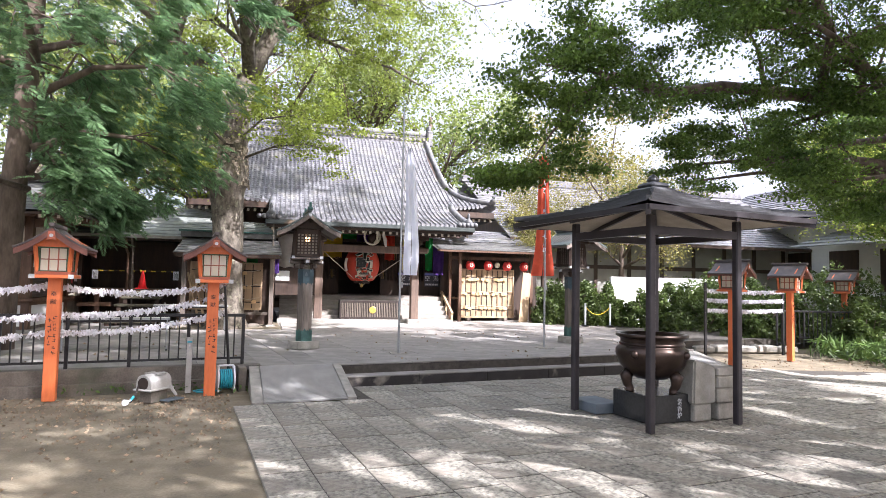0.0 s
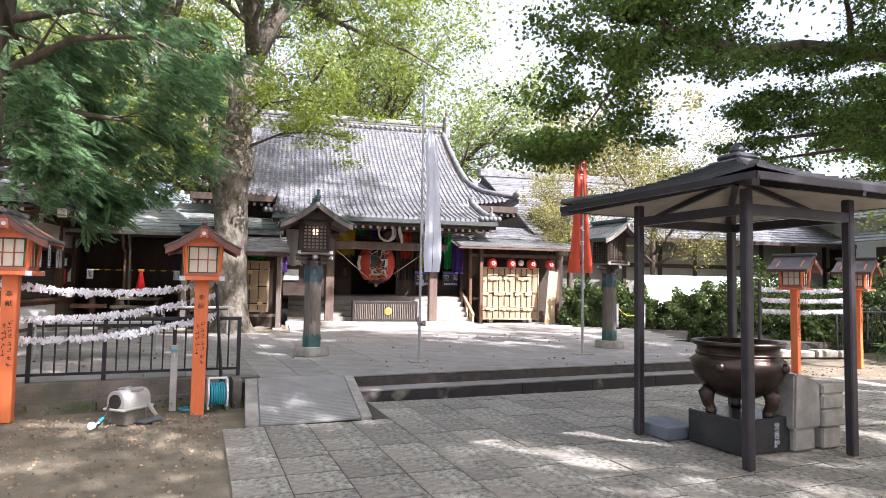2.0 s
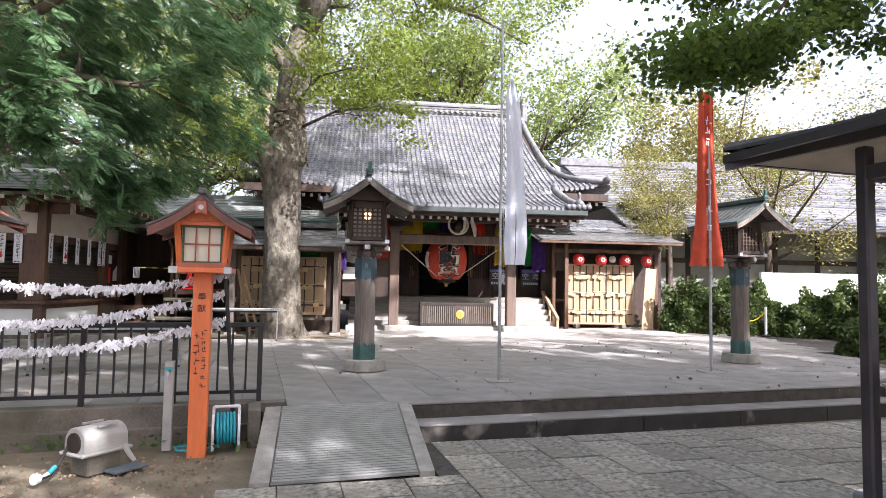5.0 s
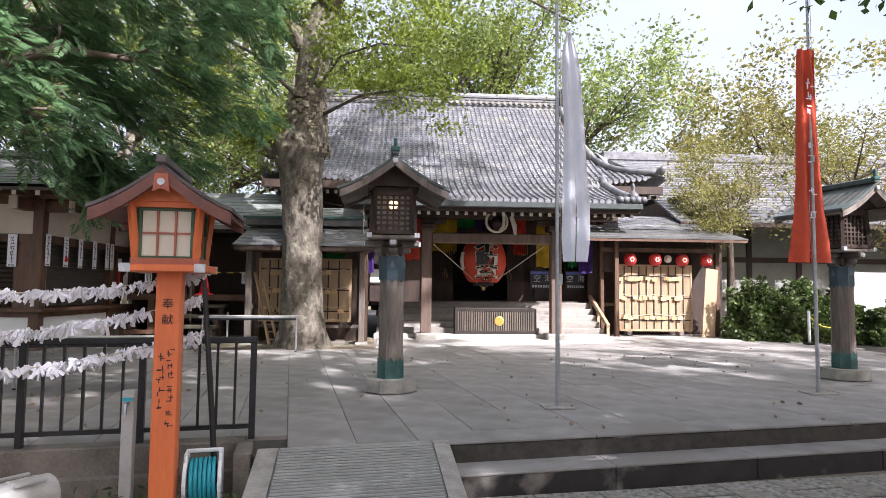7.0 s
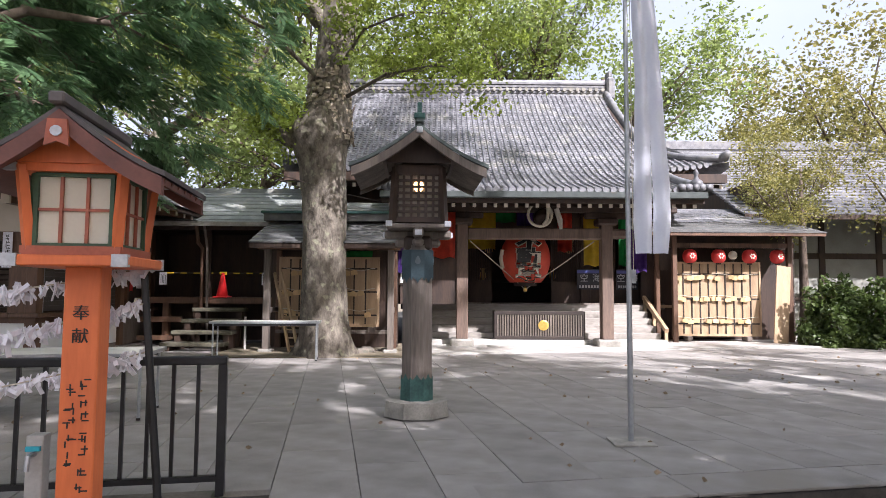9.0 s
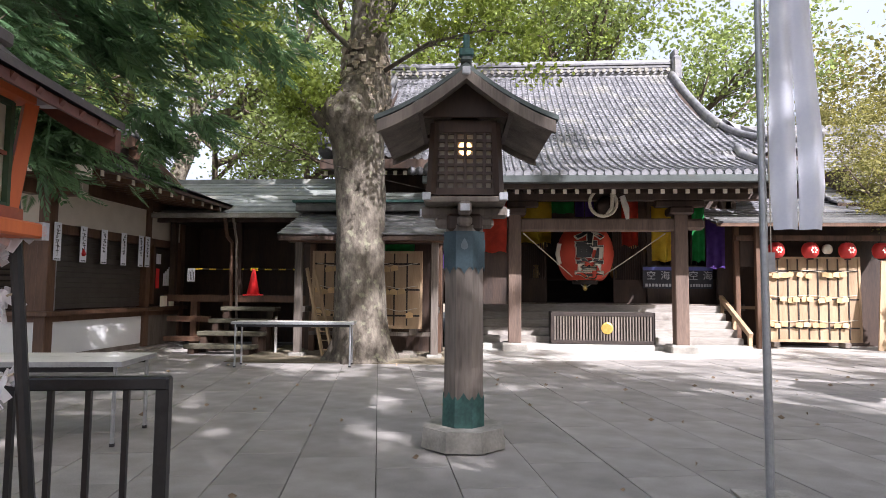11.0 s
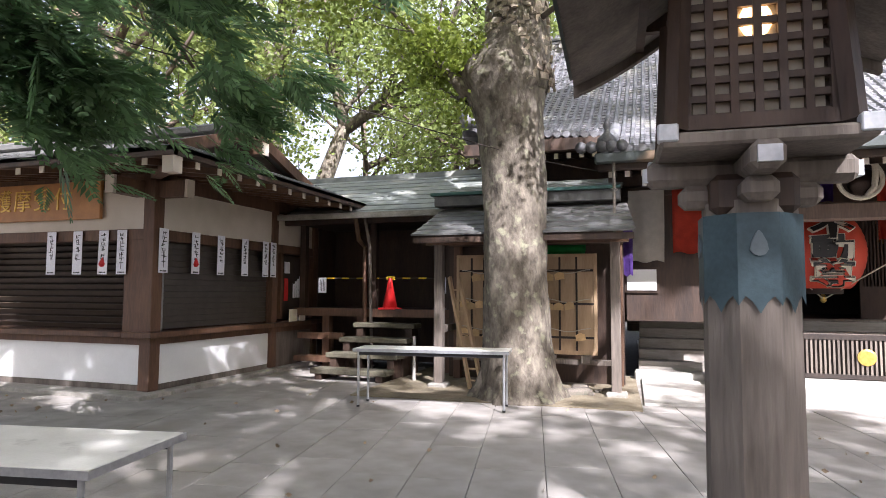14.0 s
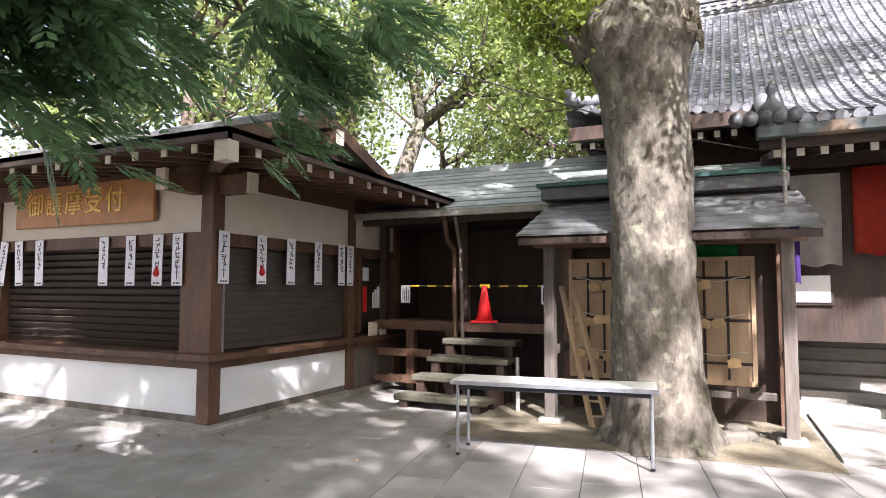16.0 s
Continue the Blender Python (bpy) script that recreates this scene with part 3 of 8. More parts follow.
# tile clusters where the porch roof meets the eaves
for x in (0.86, 6.42):
    bm = B()
    pts = [(x, 19.5 - 2.05 * i / 9, hall_z(x, 19.5 - 2.05 * i / 9) + 0.1) for i in range(10)]
    tube(bm, pts, [0.09] * 10, 8)
    lathe(bm, [(0.10, 0), (0.13, 0.06), (0.11, 0.12), (0.05, 0.17), (0.03, 0.22), (0.05, 0.28), (0.01, 0.36)], 10, (x, 17.5, 3.28))
    for k in range(5):
        rod(bm, (x - 0.3 + 0.12 * k, 17.36, 3.27), (x - 0.3 + 0.12 * k, 17.5, 3.29), 0.07, 0.07, 8)
    part("corner_tile", bm, TILE, hall, smooth=True)
# eaves: copper gutter, fascia, rafters with white ends
part("gutter", box(B(), 0.72, 6.58, 17.36, 17.47, 3.07, 3.19, 0.015), GUTTER, hall)
part("fascia", box(B(), 0.75, 6.55, 17.47, 17.56, 3.00, 3.16), WOOD_D, hall)
part("main_fascia", box(box(B(), -1.5, 0.78, 19.36, 19.5, 3.72, 3.9), 6.52, 7.85, 19.36, 19.5, 3.72, 3.9), WOOD_D, hall)
raf = None
for i in range(30):
    x = 0.9 + i * 0.19
    bm = B()
    bar(bm, (x, 17.58, 2.97), (x, 20.2, 3.42), 0.06, 0.07)
    rafter = part("rafter", bm, WOOD_D, hall)
    part("rafter_end", box(B(), x - 0.031, x + 0.031, 17.555, 17.577, 2.925, 2.995), CREAM, rafter, "pale painted end")
for i in range(48):
    x = -1.4 + i * 0.195
    if 0.7 < x < 6.6:
        continue
    bm = B()
    bar(bm, (x, 19.5, 3.66), (x, 21.1, 3.95), 0.06, 0.07)
    rafter = part("rafter", bm, WOOD_D, hall)
    part("rafter_end", box(B(), x - 0.033, x + 0.033, 19.465, 19.49, 3.61, 3.69), CREAM, rafter, "pale painted end")
# porch columns on stone bases, tie beam, brackets
for x in (2.24, 5.10):
    part("column_base", box(B(), x - 0.23, x + 0.23, 18.5, 18.96, PZ, HZ + 0.06, 0.03), STONE, hall)
    part("column", box(B(), x - 0.115, x + 0.115, 18.61, 18.84, HZ + 0.05, 2.80, 0.015), COLUMN, hall)
    part("bracket", box(box(B(), x - 0.2, x + 0.2, 18.52, 18.92, 2.72, 2.86, 0.03), x - 0.42, x + 0.42, 18.64, 18.8, 2.86, 2.98, 0.02), WOOD_D, hall)
    part("beam_nose", box(B(), x - (0.42 if x < 3 else 0.1), x + (0.1 if x < 3 else 0.42), 18.64, 18.81, 2.46, 2.66, 0.05), COLUMN, hall)
part("tie_beam", box(B(), 2.35, 4.99, 18.62, 18.83, 2.44, 2.66, 0.02), COLUMN, hall)
part("purlin", box(B(), 0.8, 6.5, 18.62, 18.82, 2.98, 3.16, 0.01), WOOD_D, hall)
# timber steps up to the hall floor
for i in range(5):
    y0 = 19.25 + i * 0.27
    part("stair_tread", box(B(), 1.15, 6.35, y0, y0 + 0.29, HZ - 0.1 + 0.14 * i, HZ + 0.14 * (i + 1), 0.008), TREAD, hall, "bleached pale timber tread")
part("hall_floor", box(B(), 0.95, 6.9, 20.6, 26, 0.9, HZ + 0.72, 0.01), WOOD_D, hall)
part("floor_edge", box(B(), 0.95, 6.9, 20.52, 20.6, HZ + 0.60, HZ + 0.73, 0.01), WOOD_G, hall)
# stone base course
part("base_course", box(B(), 1.1, 6.4, 18.95, 19.25, PZ - 0.1, HZ + 0.02, 0.02), PALE, hall)
# walls of the hall: posts, beams, dark inside
for x in (0.75, 2.28, 5.22, 6.75):
    part("wall_post", box(B(), x - 0.11, x + 0.11, 21.0, 21.22, 1.1, 3.95, 0.01), WOOD_D, hall)
part("lintel", box(B(), 0.7, 6.8, 21.02, 21.2, 2.9, 3.15), WOOD_D, hall)
part("upper_wall", box(B(), 0.7, 6.8, 21.08, 21.16, 3.15, 4.3), WOOD_D, hall)
part("wall_left", box(B(), -1.0, 0.75, 20.95, 21.15, 0.3, 4.2), WOOD_D, hall)
part("wall_side", box(box(B(), 6.75, 6.95, 21.0, 28.5, 0.3, 4.2), -1.0, -0.8, 21.0, 28.5, 0.3, 4.2), WOOD_D, hall)
# back wall and ceiling near black: the room's shade put into their colour
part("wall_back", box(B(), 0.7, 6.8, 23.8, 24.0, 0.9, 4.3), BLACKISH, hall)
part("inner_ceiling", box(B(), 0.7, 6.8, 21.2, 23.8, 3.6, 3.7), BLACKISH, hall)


# ---------------------------------------------------------------- ticket office
def office():
    x0, y0 = -4.10, 15.54            # the corner post
    yb, xl = 19.12, -9.2             # far ends of the two walls
    o = thing("office", "low timber temple office with white dado and shuttered counters", "office", kind="structure")
    part("plinth", box(box(B(), xl, x0 + 0.16, y0 - 0.28, y0 + 0.2, PZ - 0.05, PZ + 0.05, 0.01), x0 - 0.2, x0 + 0.16, y0 + 0.2, yb, PZ - 0.05, PZ + 0.05, 0.01), STONE, o)
    # right wall, facing +x
    part("dado_board", box(box(B(), x0 - 0.14, x0 - 0.02, y0 + 0.1, 17.87, PZ + 0.05, 0.44), xl, x0 - 0.1, y0 + 0.03, y0 + 0.14, PZ + 0.05, 0.44), WOOD_G, o)
    part("white_dado", box(B(), x0 - 0.13, x0 - 0.012, y0 + 0.1, 17.87, 0.44, 0.90, 0.004), WHITE, o)
    part("white_dado", box(B(), xl, x0 - 0.1, y0 + 0.02, y0 + 0.13, 0.44, 0.90, 0.004), WHITE, o)
    part("grey_panel", box(B(), x0 - 0.13, x0 - 0.014, 17.99, yb, PZ + 0.05, 0.96, 0.004), WOOD_G, o)
    for y in (y0, 17.93, yb):
        part("post", box(B(), x0 - 0.13, x0 + 0.03, y - 0.04 if y > y0 else y - 0.03, y + 0.10 if y > y0 else y + 0.13, PZ + 0.06, 2.86, 0.006), WOOD_B, o)
    for x in (-7.62, -9.2):
        part("post", box(B(), x - 0.08, x + 0.08, y0 - 0.03, y0 + 0.13, PZ + 0.06, 2.86, 0.006), WOOD_B, o)
    part("counter", box(B(), x0 - 0.3, x0 + 0.13, y0 - 0.13, yb + 0.1, 0.985, 1.05, 0.008), WOOD_B, o)
    part("counter", box(B(), xl, x0 - 0.3, y0 - 0.13, y0 + 0.3, 0.985, 1.05, 0.008), WOOD_B, o)
    part("apron", box(B(), x0 - 0.1, x0 + 0.02, y0 + 0.1, yb, 0.90, 0.985), WOOD_B, o)
    part("apron", box(B(), xl, x0 - 0.1, y0 - 0.02, y0 + 0.1, 0.90, 0.985), WOOD_B, o)
    part("lintel", box(B(), x0 - 0.12, x0 + 0.015, y0 + 0.1, yb, 2.11, 2.24, 0.005), WOOD_B, o)
    part("lintel", box(B(), xl, x0 - 0.1, y0 - 0.015, y0 + 0.11, 2.11, 2.24, 0.005), WOOD_B, o)
    part("plaster", box(B(), x0 - 0.09, x0 - 0.008, y0 + 0.1, 17.89, 2.24, 2.72), CREAM, o)
    part("plaster", box(B(), x0 - 0.09, x0 - 0.008, 18.03, yb - 0.04, 2.24, 2.72), CREAM, o)
    part("plaster", box(B(), xl, x0 - 0.1, y0 + 0.008, y0 + 0.09, 2.24, 2.78), CREAM, o)
    part("wall_plate", box(box(B(), x0 - 0.14, x0 + 0.02, y0 + 0.02, yb + 0.1, 2.72, 2.95), xl, x0 + 0.02, y0 - 0.02, y0 + 0.12, 2.72, 2.95), WOOD_B, o)
    # roller shutter on the right wall
    bm = B()
    for i in range(14):
        z = 1.07 + i * 0.074
        bmesh.ops.create_cube(bm, size=1, matrix=Matrix.LocRotScale((x0 - 0.06, 16.72, z + 0.035), Euler((0, radians(-12), 0)), (0.02, 2.26, 0.072)))
    sh = part("roller_shutter", bm, mat("shutter_slat", (0.09, 0.075, 0.06), (0.06, 0.05, 0.042), 0.5, 0.2, scale=5, bump=0.05), o)
    part("shutter_guide", box(B(), x0 - 0.08, x0 + 0.005, 15.67, 15.72, 1.05, 2.24), STEELPOLE, o)
    # near-black sheets that paint the shade behind the shutters
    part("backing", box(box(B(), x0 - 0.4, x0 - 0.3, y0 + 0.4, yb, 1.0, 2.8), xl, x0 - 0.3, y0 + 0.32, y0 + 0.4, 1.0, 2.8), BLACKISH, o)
    # louvred shutter on the front wall
    slat = None
    for k in range(15):
        z = 1.1 + k * 0.078
        bm = B()
        bmesh.ops.create_cube(bm, size=1, matrix=Matrix.LocRotScale((-6.0, y0 + 0.1, z), Euler((radians(35), 0, 0)), (3.0, 0.014, 0.062)))
        part("louvre_slat", bm, mat("dark_louvre", (0.06, 0.042, 0.03), (0.035, 0.025, 0.018), 0.45, scale=6, bump=0.1) if slat is None else slat, o)
        slat = bpy.data.materials["dark_louvre"]
    for k in range(15):
        z = 1.1 + k * 0.078
        bm = B()
        bmesh.ops.create_cube(bm, size=1, matrix=Matrix.LocRotScale((-8.4, y0 + 0.1, z), Euler((radians(35), 0, 0)), (1.4, 0.014, 0.062)))
        part("louvre_slat", bm, slat, o)
    part("shutter_jamb", box(box(B(), -4.5, -4.16, y0 - 0.01, y0 + 0.1, 1.05, 2.22), -7.55, -7.48, y0 - 0.01, y0 + 0.1, 1.05, 2.22), WOOD_B, o)
    # roof: eaves slab, hips and a gable facing the court
    ex, ey, ez = -2.87, 14.46, 2.84
    zr = 3.80
    bm = B()
    n = 10
    for kind in ("front", "side"):
        for i in range(n):
            k0, k1 = i / n, (i + 1) / n + 0.02
            if kind == "front":
                a, b = ey + (17.3 - ey) * k0, ey + (17.3 - ey) * k1
                za, zb = ez + (zr - ez) * k0 ** 1.12, ez + (zr - ez) * min(1, k1) ** 1.12
                xa, xb = (ex - 1.2 * min(1, k0 * 2) - 0.0, ex - 1.2 * min(1, k1 * 2))
                slabgrid(bm, [[(xl - 1.0, a, za + 0.05), (xa, a, za + 0.05)], [(xl - 1.0, b, zb + 0.035), (xb, b, zb + 0.035)]], 0.045)
            elif i < n // 2:
                a, b = ex - 2.4 * k0, ex - 2.4 * k1
                za, zb = ez + (zr - ez) * k0 ** 1.12, ez + (zr - ez) * k1 ** 1.12
                ya, yc = ey + (17.3 - ey) * k0, ey + (17.3 - ey) * k1
                slabgrid(bm, [[(a, ya, za + 0.05), (b, yc, zb + 0.035)], [(a, 19.6, za + 0.05), (b, 19.6, zb + 0.035)]], 0.045)
    part("roof", bm, DARKROOF, o)
    bm = B()
    slabgrid(bm, [[(xl - 1, 17.3, zr + 0.04), (ex - 1.2, 17.3, zr + 0.04)], [(xl - 1, 19.5, 3.0), (ex - 1.2, 19.5, 3.0)]], 0.05)
    part("rear_roof", bm, DARKROOF, o)
    bm = B()
    v = [bm.verts.new((ex - 1.3, y, z)) for y, z in ((15.65, 3.3), (17.3, zr - 0.05), (18.4, 3.3))]
    bm.faces.new(v)
    r = bmesh.ops.extrude_face_region(bm, geom=bm.faces[:])
    bmesh.ops.translate(bm, verts=[q for q in r["geom"] if isinstance(q, bmesh.types.BMVert)], vec=(-0.06, 0, 0))
    part("gable", bm, WOOD_D, o)
    bm = B()
    for s in (-1, 1):
        bar(bm, (ex - 1.16, 17.3 + s * 1.6, 3.22), (ex - 1.16, 17.3, zr - 0.02), 0.06, 0.16)
    part("barge_board", bm, WOOD_B, o)
    part("ridge_cap", box(B(), xl - 1, ex - 1.1, 17.18, 17.42, zr + 0.02, zr + 0.16, 0.03), DARKROOF, o)
    part("ridge_end", box(B(), ex - 1.2, ex - 1.08, 17.2, 17.4, zr + 0.1, zr + 0.34, 0.03), STONE, o)
    part("purlin_end", box(B(), ex - 1.2, ex - 0.98, 17.23, 17.37, zr - 0.34, zr - 0.18), WOOD_B, o)
    part("purlin_cap", box(B(), ex - 0.98, ex - 0.965, 17.225, 17.375, zr - 0.35, zr - 0.17), CREAM, o)
    # eave boards and rafters with white ends
    part("eave_board", box(box(B(), xl - 1, ex, ey, ey + 0.05, ez - 0.04, ez + 0.05), ex - 0.05, ex, ey, 19.6, ez - 0.04, ez + 0.05), WOOD_D, o)
    soff = B()
    slabgrid(soff, [[(xl - 1, ey + 0.05, ez - 0.0), (ex - 0.05, ey + 0.05, ez)], [(xl - 1, y0 + 0.1, ez + 0.16), (x0, y0 + 0.1, ez + 0.16)]], 0.02)
    slabgrid(soff, [[(ex - 0.05, ey + 0.05, ez), (x0, y0 + 0.1, ez + 0.16)], [(ex - 0.05, 19.6, ez), (x0, 19.6, ez + 0.16)]], 0.02)
    part("soffit", soff, WOOD_B, o)
    x = ex - 0.42
    while x > xl:
        rafter = part("rafter", bar(B(), (x, ey + 0.09, ez - 0.065), (x, y0, ez + 0.08), 0.055, 0.065), WOOD_B, o)
        part("rafter_end", box(B(), x - 0.03, x + 0.03, ey + 0.075, ey + 0.088, ez - 0.105, ez - 0.035), CREAM, rafter, "pale painted end")
        x -= 0.335
    y = ey + 0.42
    while y < 19.5:
        rafter = part("rafter", bar(B(), (ex - 0.09, y, ez - 0.065), (x0, y, ez + 0.08), 0.055, 0.065), WOOD_B, o)
        part("rafter_end", box(B(), ex - 0.088, ex - 0.075, y - 0.03, y + 0.03, ez - 0.105, ez - 0.035), CREAM, rafter, "pale painted end")
        y += 0.335
    part("hip_rafter", bar(B(), (ex - 0.12, ey + 0.12, ez - 0.09), (x0, y0, ez + 0.05), 0.11, 0.14), WOOD_B, o)
    part("hip_cap", box(B(), ex - 0.15, ex - 0.02, ey + 0.02, ey + 0.14, ez - 0.2, ez - 0.02), CREAM, o)
    part("beam_cap", box(B(), x0 - 0.26, x0 - 0.14, ey + 0.62, ey + 0.66, 2.60, 2.80), CREAM, o)
    part("beam_cap", box(B(), x0 + 0.38, x0 + 0.42, y0 + 0.04, y0 + 0.16, 2.60, 2.80), CREAM, o)
    part("plate_nose", box(box(B(), x0 - 0.27, x0 - 0.13, ey + 0.66, y0, 2.61, 2.79), x0, x0 + 0.38, y0 + 0.03, y0 + 0.17, 2.61, 2.79), WOOD_B, o)
    return o


office()


# ---------------------------------------------------------------- incense pavilion
def pavilion():
    m = pose(5.43, 6.72, GZ + 0.02, 0, 0, 10.2)
    t = thing("pavilion", "open pavilion with dark posts and hipped roof over a burner", "pavilion", m)
    h, e = 0.635, 1.19
    for x, y in ((-h, -h), (h, -h), (h, h), (-h, h)):
        part("post", box(B(), x - 0.040, x + 0.040, y - 0.040, y + 0.040, 0, 2.27, 0.012), PAVPOST, t)
    for z, w in ((2.105, 0.085),):
        for a, b in (((-h, -h), (h, -h)), ((h, -h), (h, h)), ((h, h), (-h, h)), ((-h, h), (-h, -h))):
            part("beam", bar(B(), (a[0], a[1], z), (b[0], b[1], z), 0.07, w), PAVPOST, t)
    n = 14
    ce = B()

    def ring(k):
        w = e * (1 - k) + 0.13 * k
        return w, 2.255 + 0.385 * (0.62 * k + 0.38 * k * k)

    for i in range(n):
        (w0, z0), (w1, z1) = ring(i / n), ring((i + 1) / n)
        for s in range(4):
            rot = Matrix.Rotation(s * math.pi / 2, 4, "Z")

            def lift(u):
                return 0.05 * abs(u) ** 3 * (1 - i / n)
            lo = [rot @ Vector((w0 * u, -w0 - 0.012, z0 + 0.03 + lift(u))) for u in (-1, -0.5, 0, 0.5, 1)]
            hi = [rot @ Vector((w1 * u, -w1, z1 + 0.012 + lift(u) * 0.8)) for u in (-1, -0.5, 0, 0.5, 1)]
            dn = [q - Vector((0, 0, 0.022)) for q in lo]
            bm = B()
            a, b, c = ([bm.verts.new(q) for q in r] for r in (lo, hi, dn))
            for j in range(4):
                bm.faces.new((a[j], a[j + 1], b[j + 1], b[j]))
                bm.faces.new((c[j], c[j + 1], a[j + 1], a[j]))
            part("roof_sheet", bm, PAVROOF, t)
    for s in range(4):
        rot = Matrix.Rotation(s * math.pi / 2, 4, "Z")
        q = [rot @ Vector(p) for p in ((-e + 0.02, -e + 0.02, 2.235), (e - 0.02, -e + 0.02, 2.235), (0.12, -0.12, 2.52), (-0.12, -0.12, 2.52))]
        ce.faces.new([ce.verts.new(p) for p in q])
        part("fascia", bar(B(), rot @ Vector((-e, -e, 2.255)), rot @ Vector((e, -e, 2.255)), 0.035, 0.052), PAVPOST, t)
        part("hip_roll", bar(B(), rot @ Vector((-e, -e, 2.345)), rot @ Vector((-0.62, -0.62, 2.425)), 0.045, 0.035), PAVROOF, t)
        part("hip_roll", bar(B(), rot @ Vector((-0.62, -0.62, 2.425)), rot @ Vector((-0.12, -0.12, 2.655)), 0.045, 0.035), PAVROOF, t)
        part("hip_rafter", bar(B(), rot @ Vector((-e, -e, 2.215)), rot @ Vector((-0.05, -0.05, 2.48)), 0.05, 0.07), PAVPOST, t)
        part("mid_rafter", bar(B(), rot @ Vector((0, -e, 2.215)), rot @ Vector((0, -0.05, 2.48)), 0.04, 0.05), PAVPOST, t)
    part("underside", ce, PAVCEIL, t)
    bm = B()
    box(bm, -0.19, 0.19, -0.19, 0.19, 2.60, 2.67, 0.02)
    box(bm, -0.14, 0.14, -0.14, 0.14, 2.67, 2.74, 0.03)
    lathe(bm, [(0.05, 2.74), (0.075, 2.775), (0.06, 2.81), (0.01, 2.85)], 12)
    part("finial", bm, PAVROOF, t)


pavilion()


def burner():
    m = pose(5.42, 6.73, GZ + 0.01, 0, 0, 10.2)
    p = thing("plinth", "polished black stone plinth under the incense burner", "plinth", m)
    part("block", box(B(), -0.31, 0.31, -0.31, 0.31, 0, 0.31, 0.01), BLACKSTONE, p)
    letters("常香炉", 0.075, pose(0.12, -0.313, 0.15), SILVER, p, "inscription", "worn pale characters")
    b = thing("incense_burner", "big dark bronze incense burner on three stout legs", "burner", m @ pose(0, 0, 0.31) @ Matrix.Diagonal((0.89, 0.89, 0.89, 1)))
    bm = B()
    lathe(bm, [(0.05, 0.16), (0.20, 0.17), (0.33, 0.24), (0.42, 0.36), (0.465, 0.49), (0.46, 0.55), (0.415, 0.585), (0.40, 0.61), (0.40, 0.68), (0.43, 0.70), (0.46, 0.715), (0.46, 0.745), (0.43, 0.75), (0.40, 0.745), (0.385, 0.62), (0.05, 0.60)], 40)
    bowl = part("bowl", bm, BRONZE, b, smooth=True)
    part("band", lathe(B(), [(0.40, 0.60), (0.415, 0.605), (0.415, 0.63), (0.40, 0.635)], 40), BRONZE, bowl, smooth=True)
    part("ash", lathe(B(), [(0.384, 0.63), (0.25, 0.65), (0.02, 0.66)], 24), STONE, b, "pale incense ash")
    for k in range(3):
        a = math.radians(-75 + 120 * k)
        c, s = math.cos(a), math.sin(a)
        bm = tube(B(), [(0.30 * c, 0.30 * s, 0.27), (0.36 * c, 0.36 * s, 0.20), (0.34 * c, 0.34 * s, 0.10), (0.30 * c, 0.30 * s, 0.04), (0.32 * c, 0.32 * s, 0.0)], [0.07, 0.085, 0.06, 0.05, 0.07], 10)
        part("leg", bm, BRONZE, b, smooth=True)
    for k in range(4):
        a = math.radians(20 + 90 * k)
        bm = B()
        bmesh.ops.create_uvsphere(bm, u_segments=10, v_segments=6, radius=0.055, matrix=Matrix.Translation((0.46 * math.cos(a), 0.46 * math.sin(a), 0.5)))
        part("boss", bm, BRONZE, bowl, smooth=True)
    s = thing("stone_stand", "stack of pale granite blocks with a thick slab beside the burner", "stone stand", pose(6.22, 6.62, GZ + 0.01, 0, 0, 10.2))
    for z0, z1, w in ((0, 0.20, 0.13), (0.203, 0.36, 0.16), (0.363, 0.50, 0.15), (0.503, 0.60, 0.155)):
        part("block", box(B(), -w, w, -w, w, z0, z1, 0.015), STONE, s)
    bm = prism_y([(-0.52, 0.20), (-0.162, 0.20), (-0.162, 0.60), (-0.30, 0.66), (-0.50, 0.70)], -0.14, 0.16)
    bmesh.ops.bevel(bm, geom=bm.edges[:], offset=0.02, segments=2, affect="EDGES")
    part("slab", bm, STONE, s, "broad rounded granite slab")
    part("foot", box(B(), -0.48, -0.20, -0.11, 0.13, 0, 0.199, 0.015), STONE, s)
    k = thing("low_slab", "low blue-grey painted concrete block on the paving", "slab", pose(5.06, 7.22, GZ + 0.01, 0, 0, 10.2))
    part("block", box(B(), -0.26, 0.12, -0.2, 0.3, 0, 0.12, 0.008), BLUEGREY, k)


burner()


# ---------------------------------------------------------------- tall timber lanterns
def scallop(r0, r1, z0, z1, n=8, deep=0.04, up=True, seg=8):
    """An octagonal sleeve with a cut edge."""
    bm = B()
    pts, steps = [], 6
    for k in range(seg):
        a, b = 2 * math.pi * (k + 0.5) / seg, 2 * math.pi * (k + 1.5) / seg
        for j in range(steps):
            f = j / steps
            x = math.cos(a) * (1 - f) + math.cos(b) * f
            y = math.sin(a) * (1 - f) + math.sin(b) * f
            pts.append((x, y, deep * (1 if j == 3 else 0.35 if j in (2, 4) else 0.55 if j == 0 else 0)))
    lo = [bm.verts.new((x * r0, y * r0, z0 - (0 if up else d))) for x, y, d in pts]
    hi = [bm.verts.new((x * r1, y * r1, z1 + (d if up else 0))) for x, y, d in pts]
    n = len(pts)
    for i in range(n):
        bm.faces.new((lo[i], lo[(i + 1) % n], hi[(i + 1) % n], hi[i]))
    if not up:
        bm.faces.new(hi)
    return bm


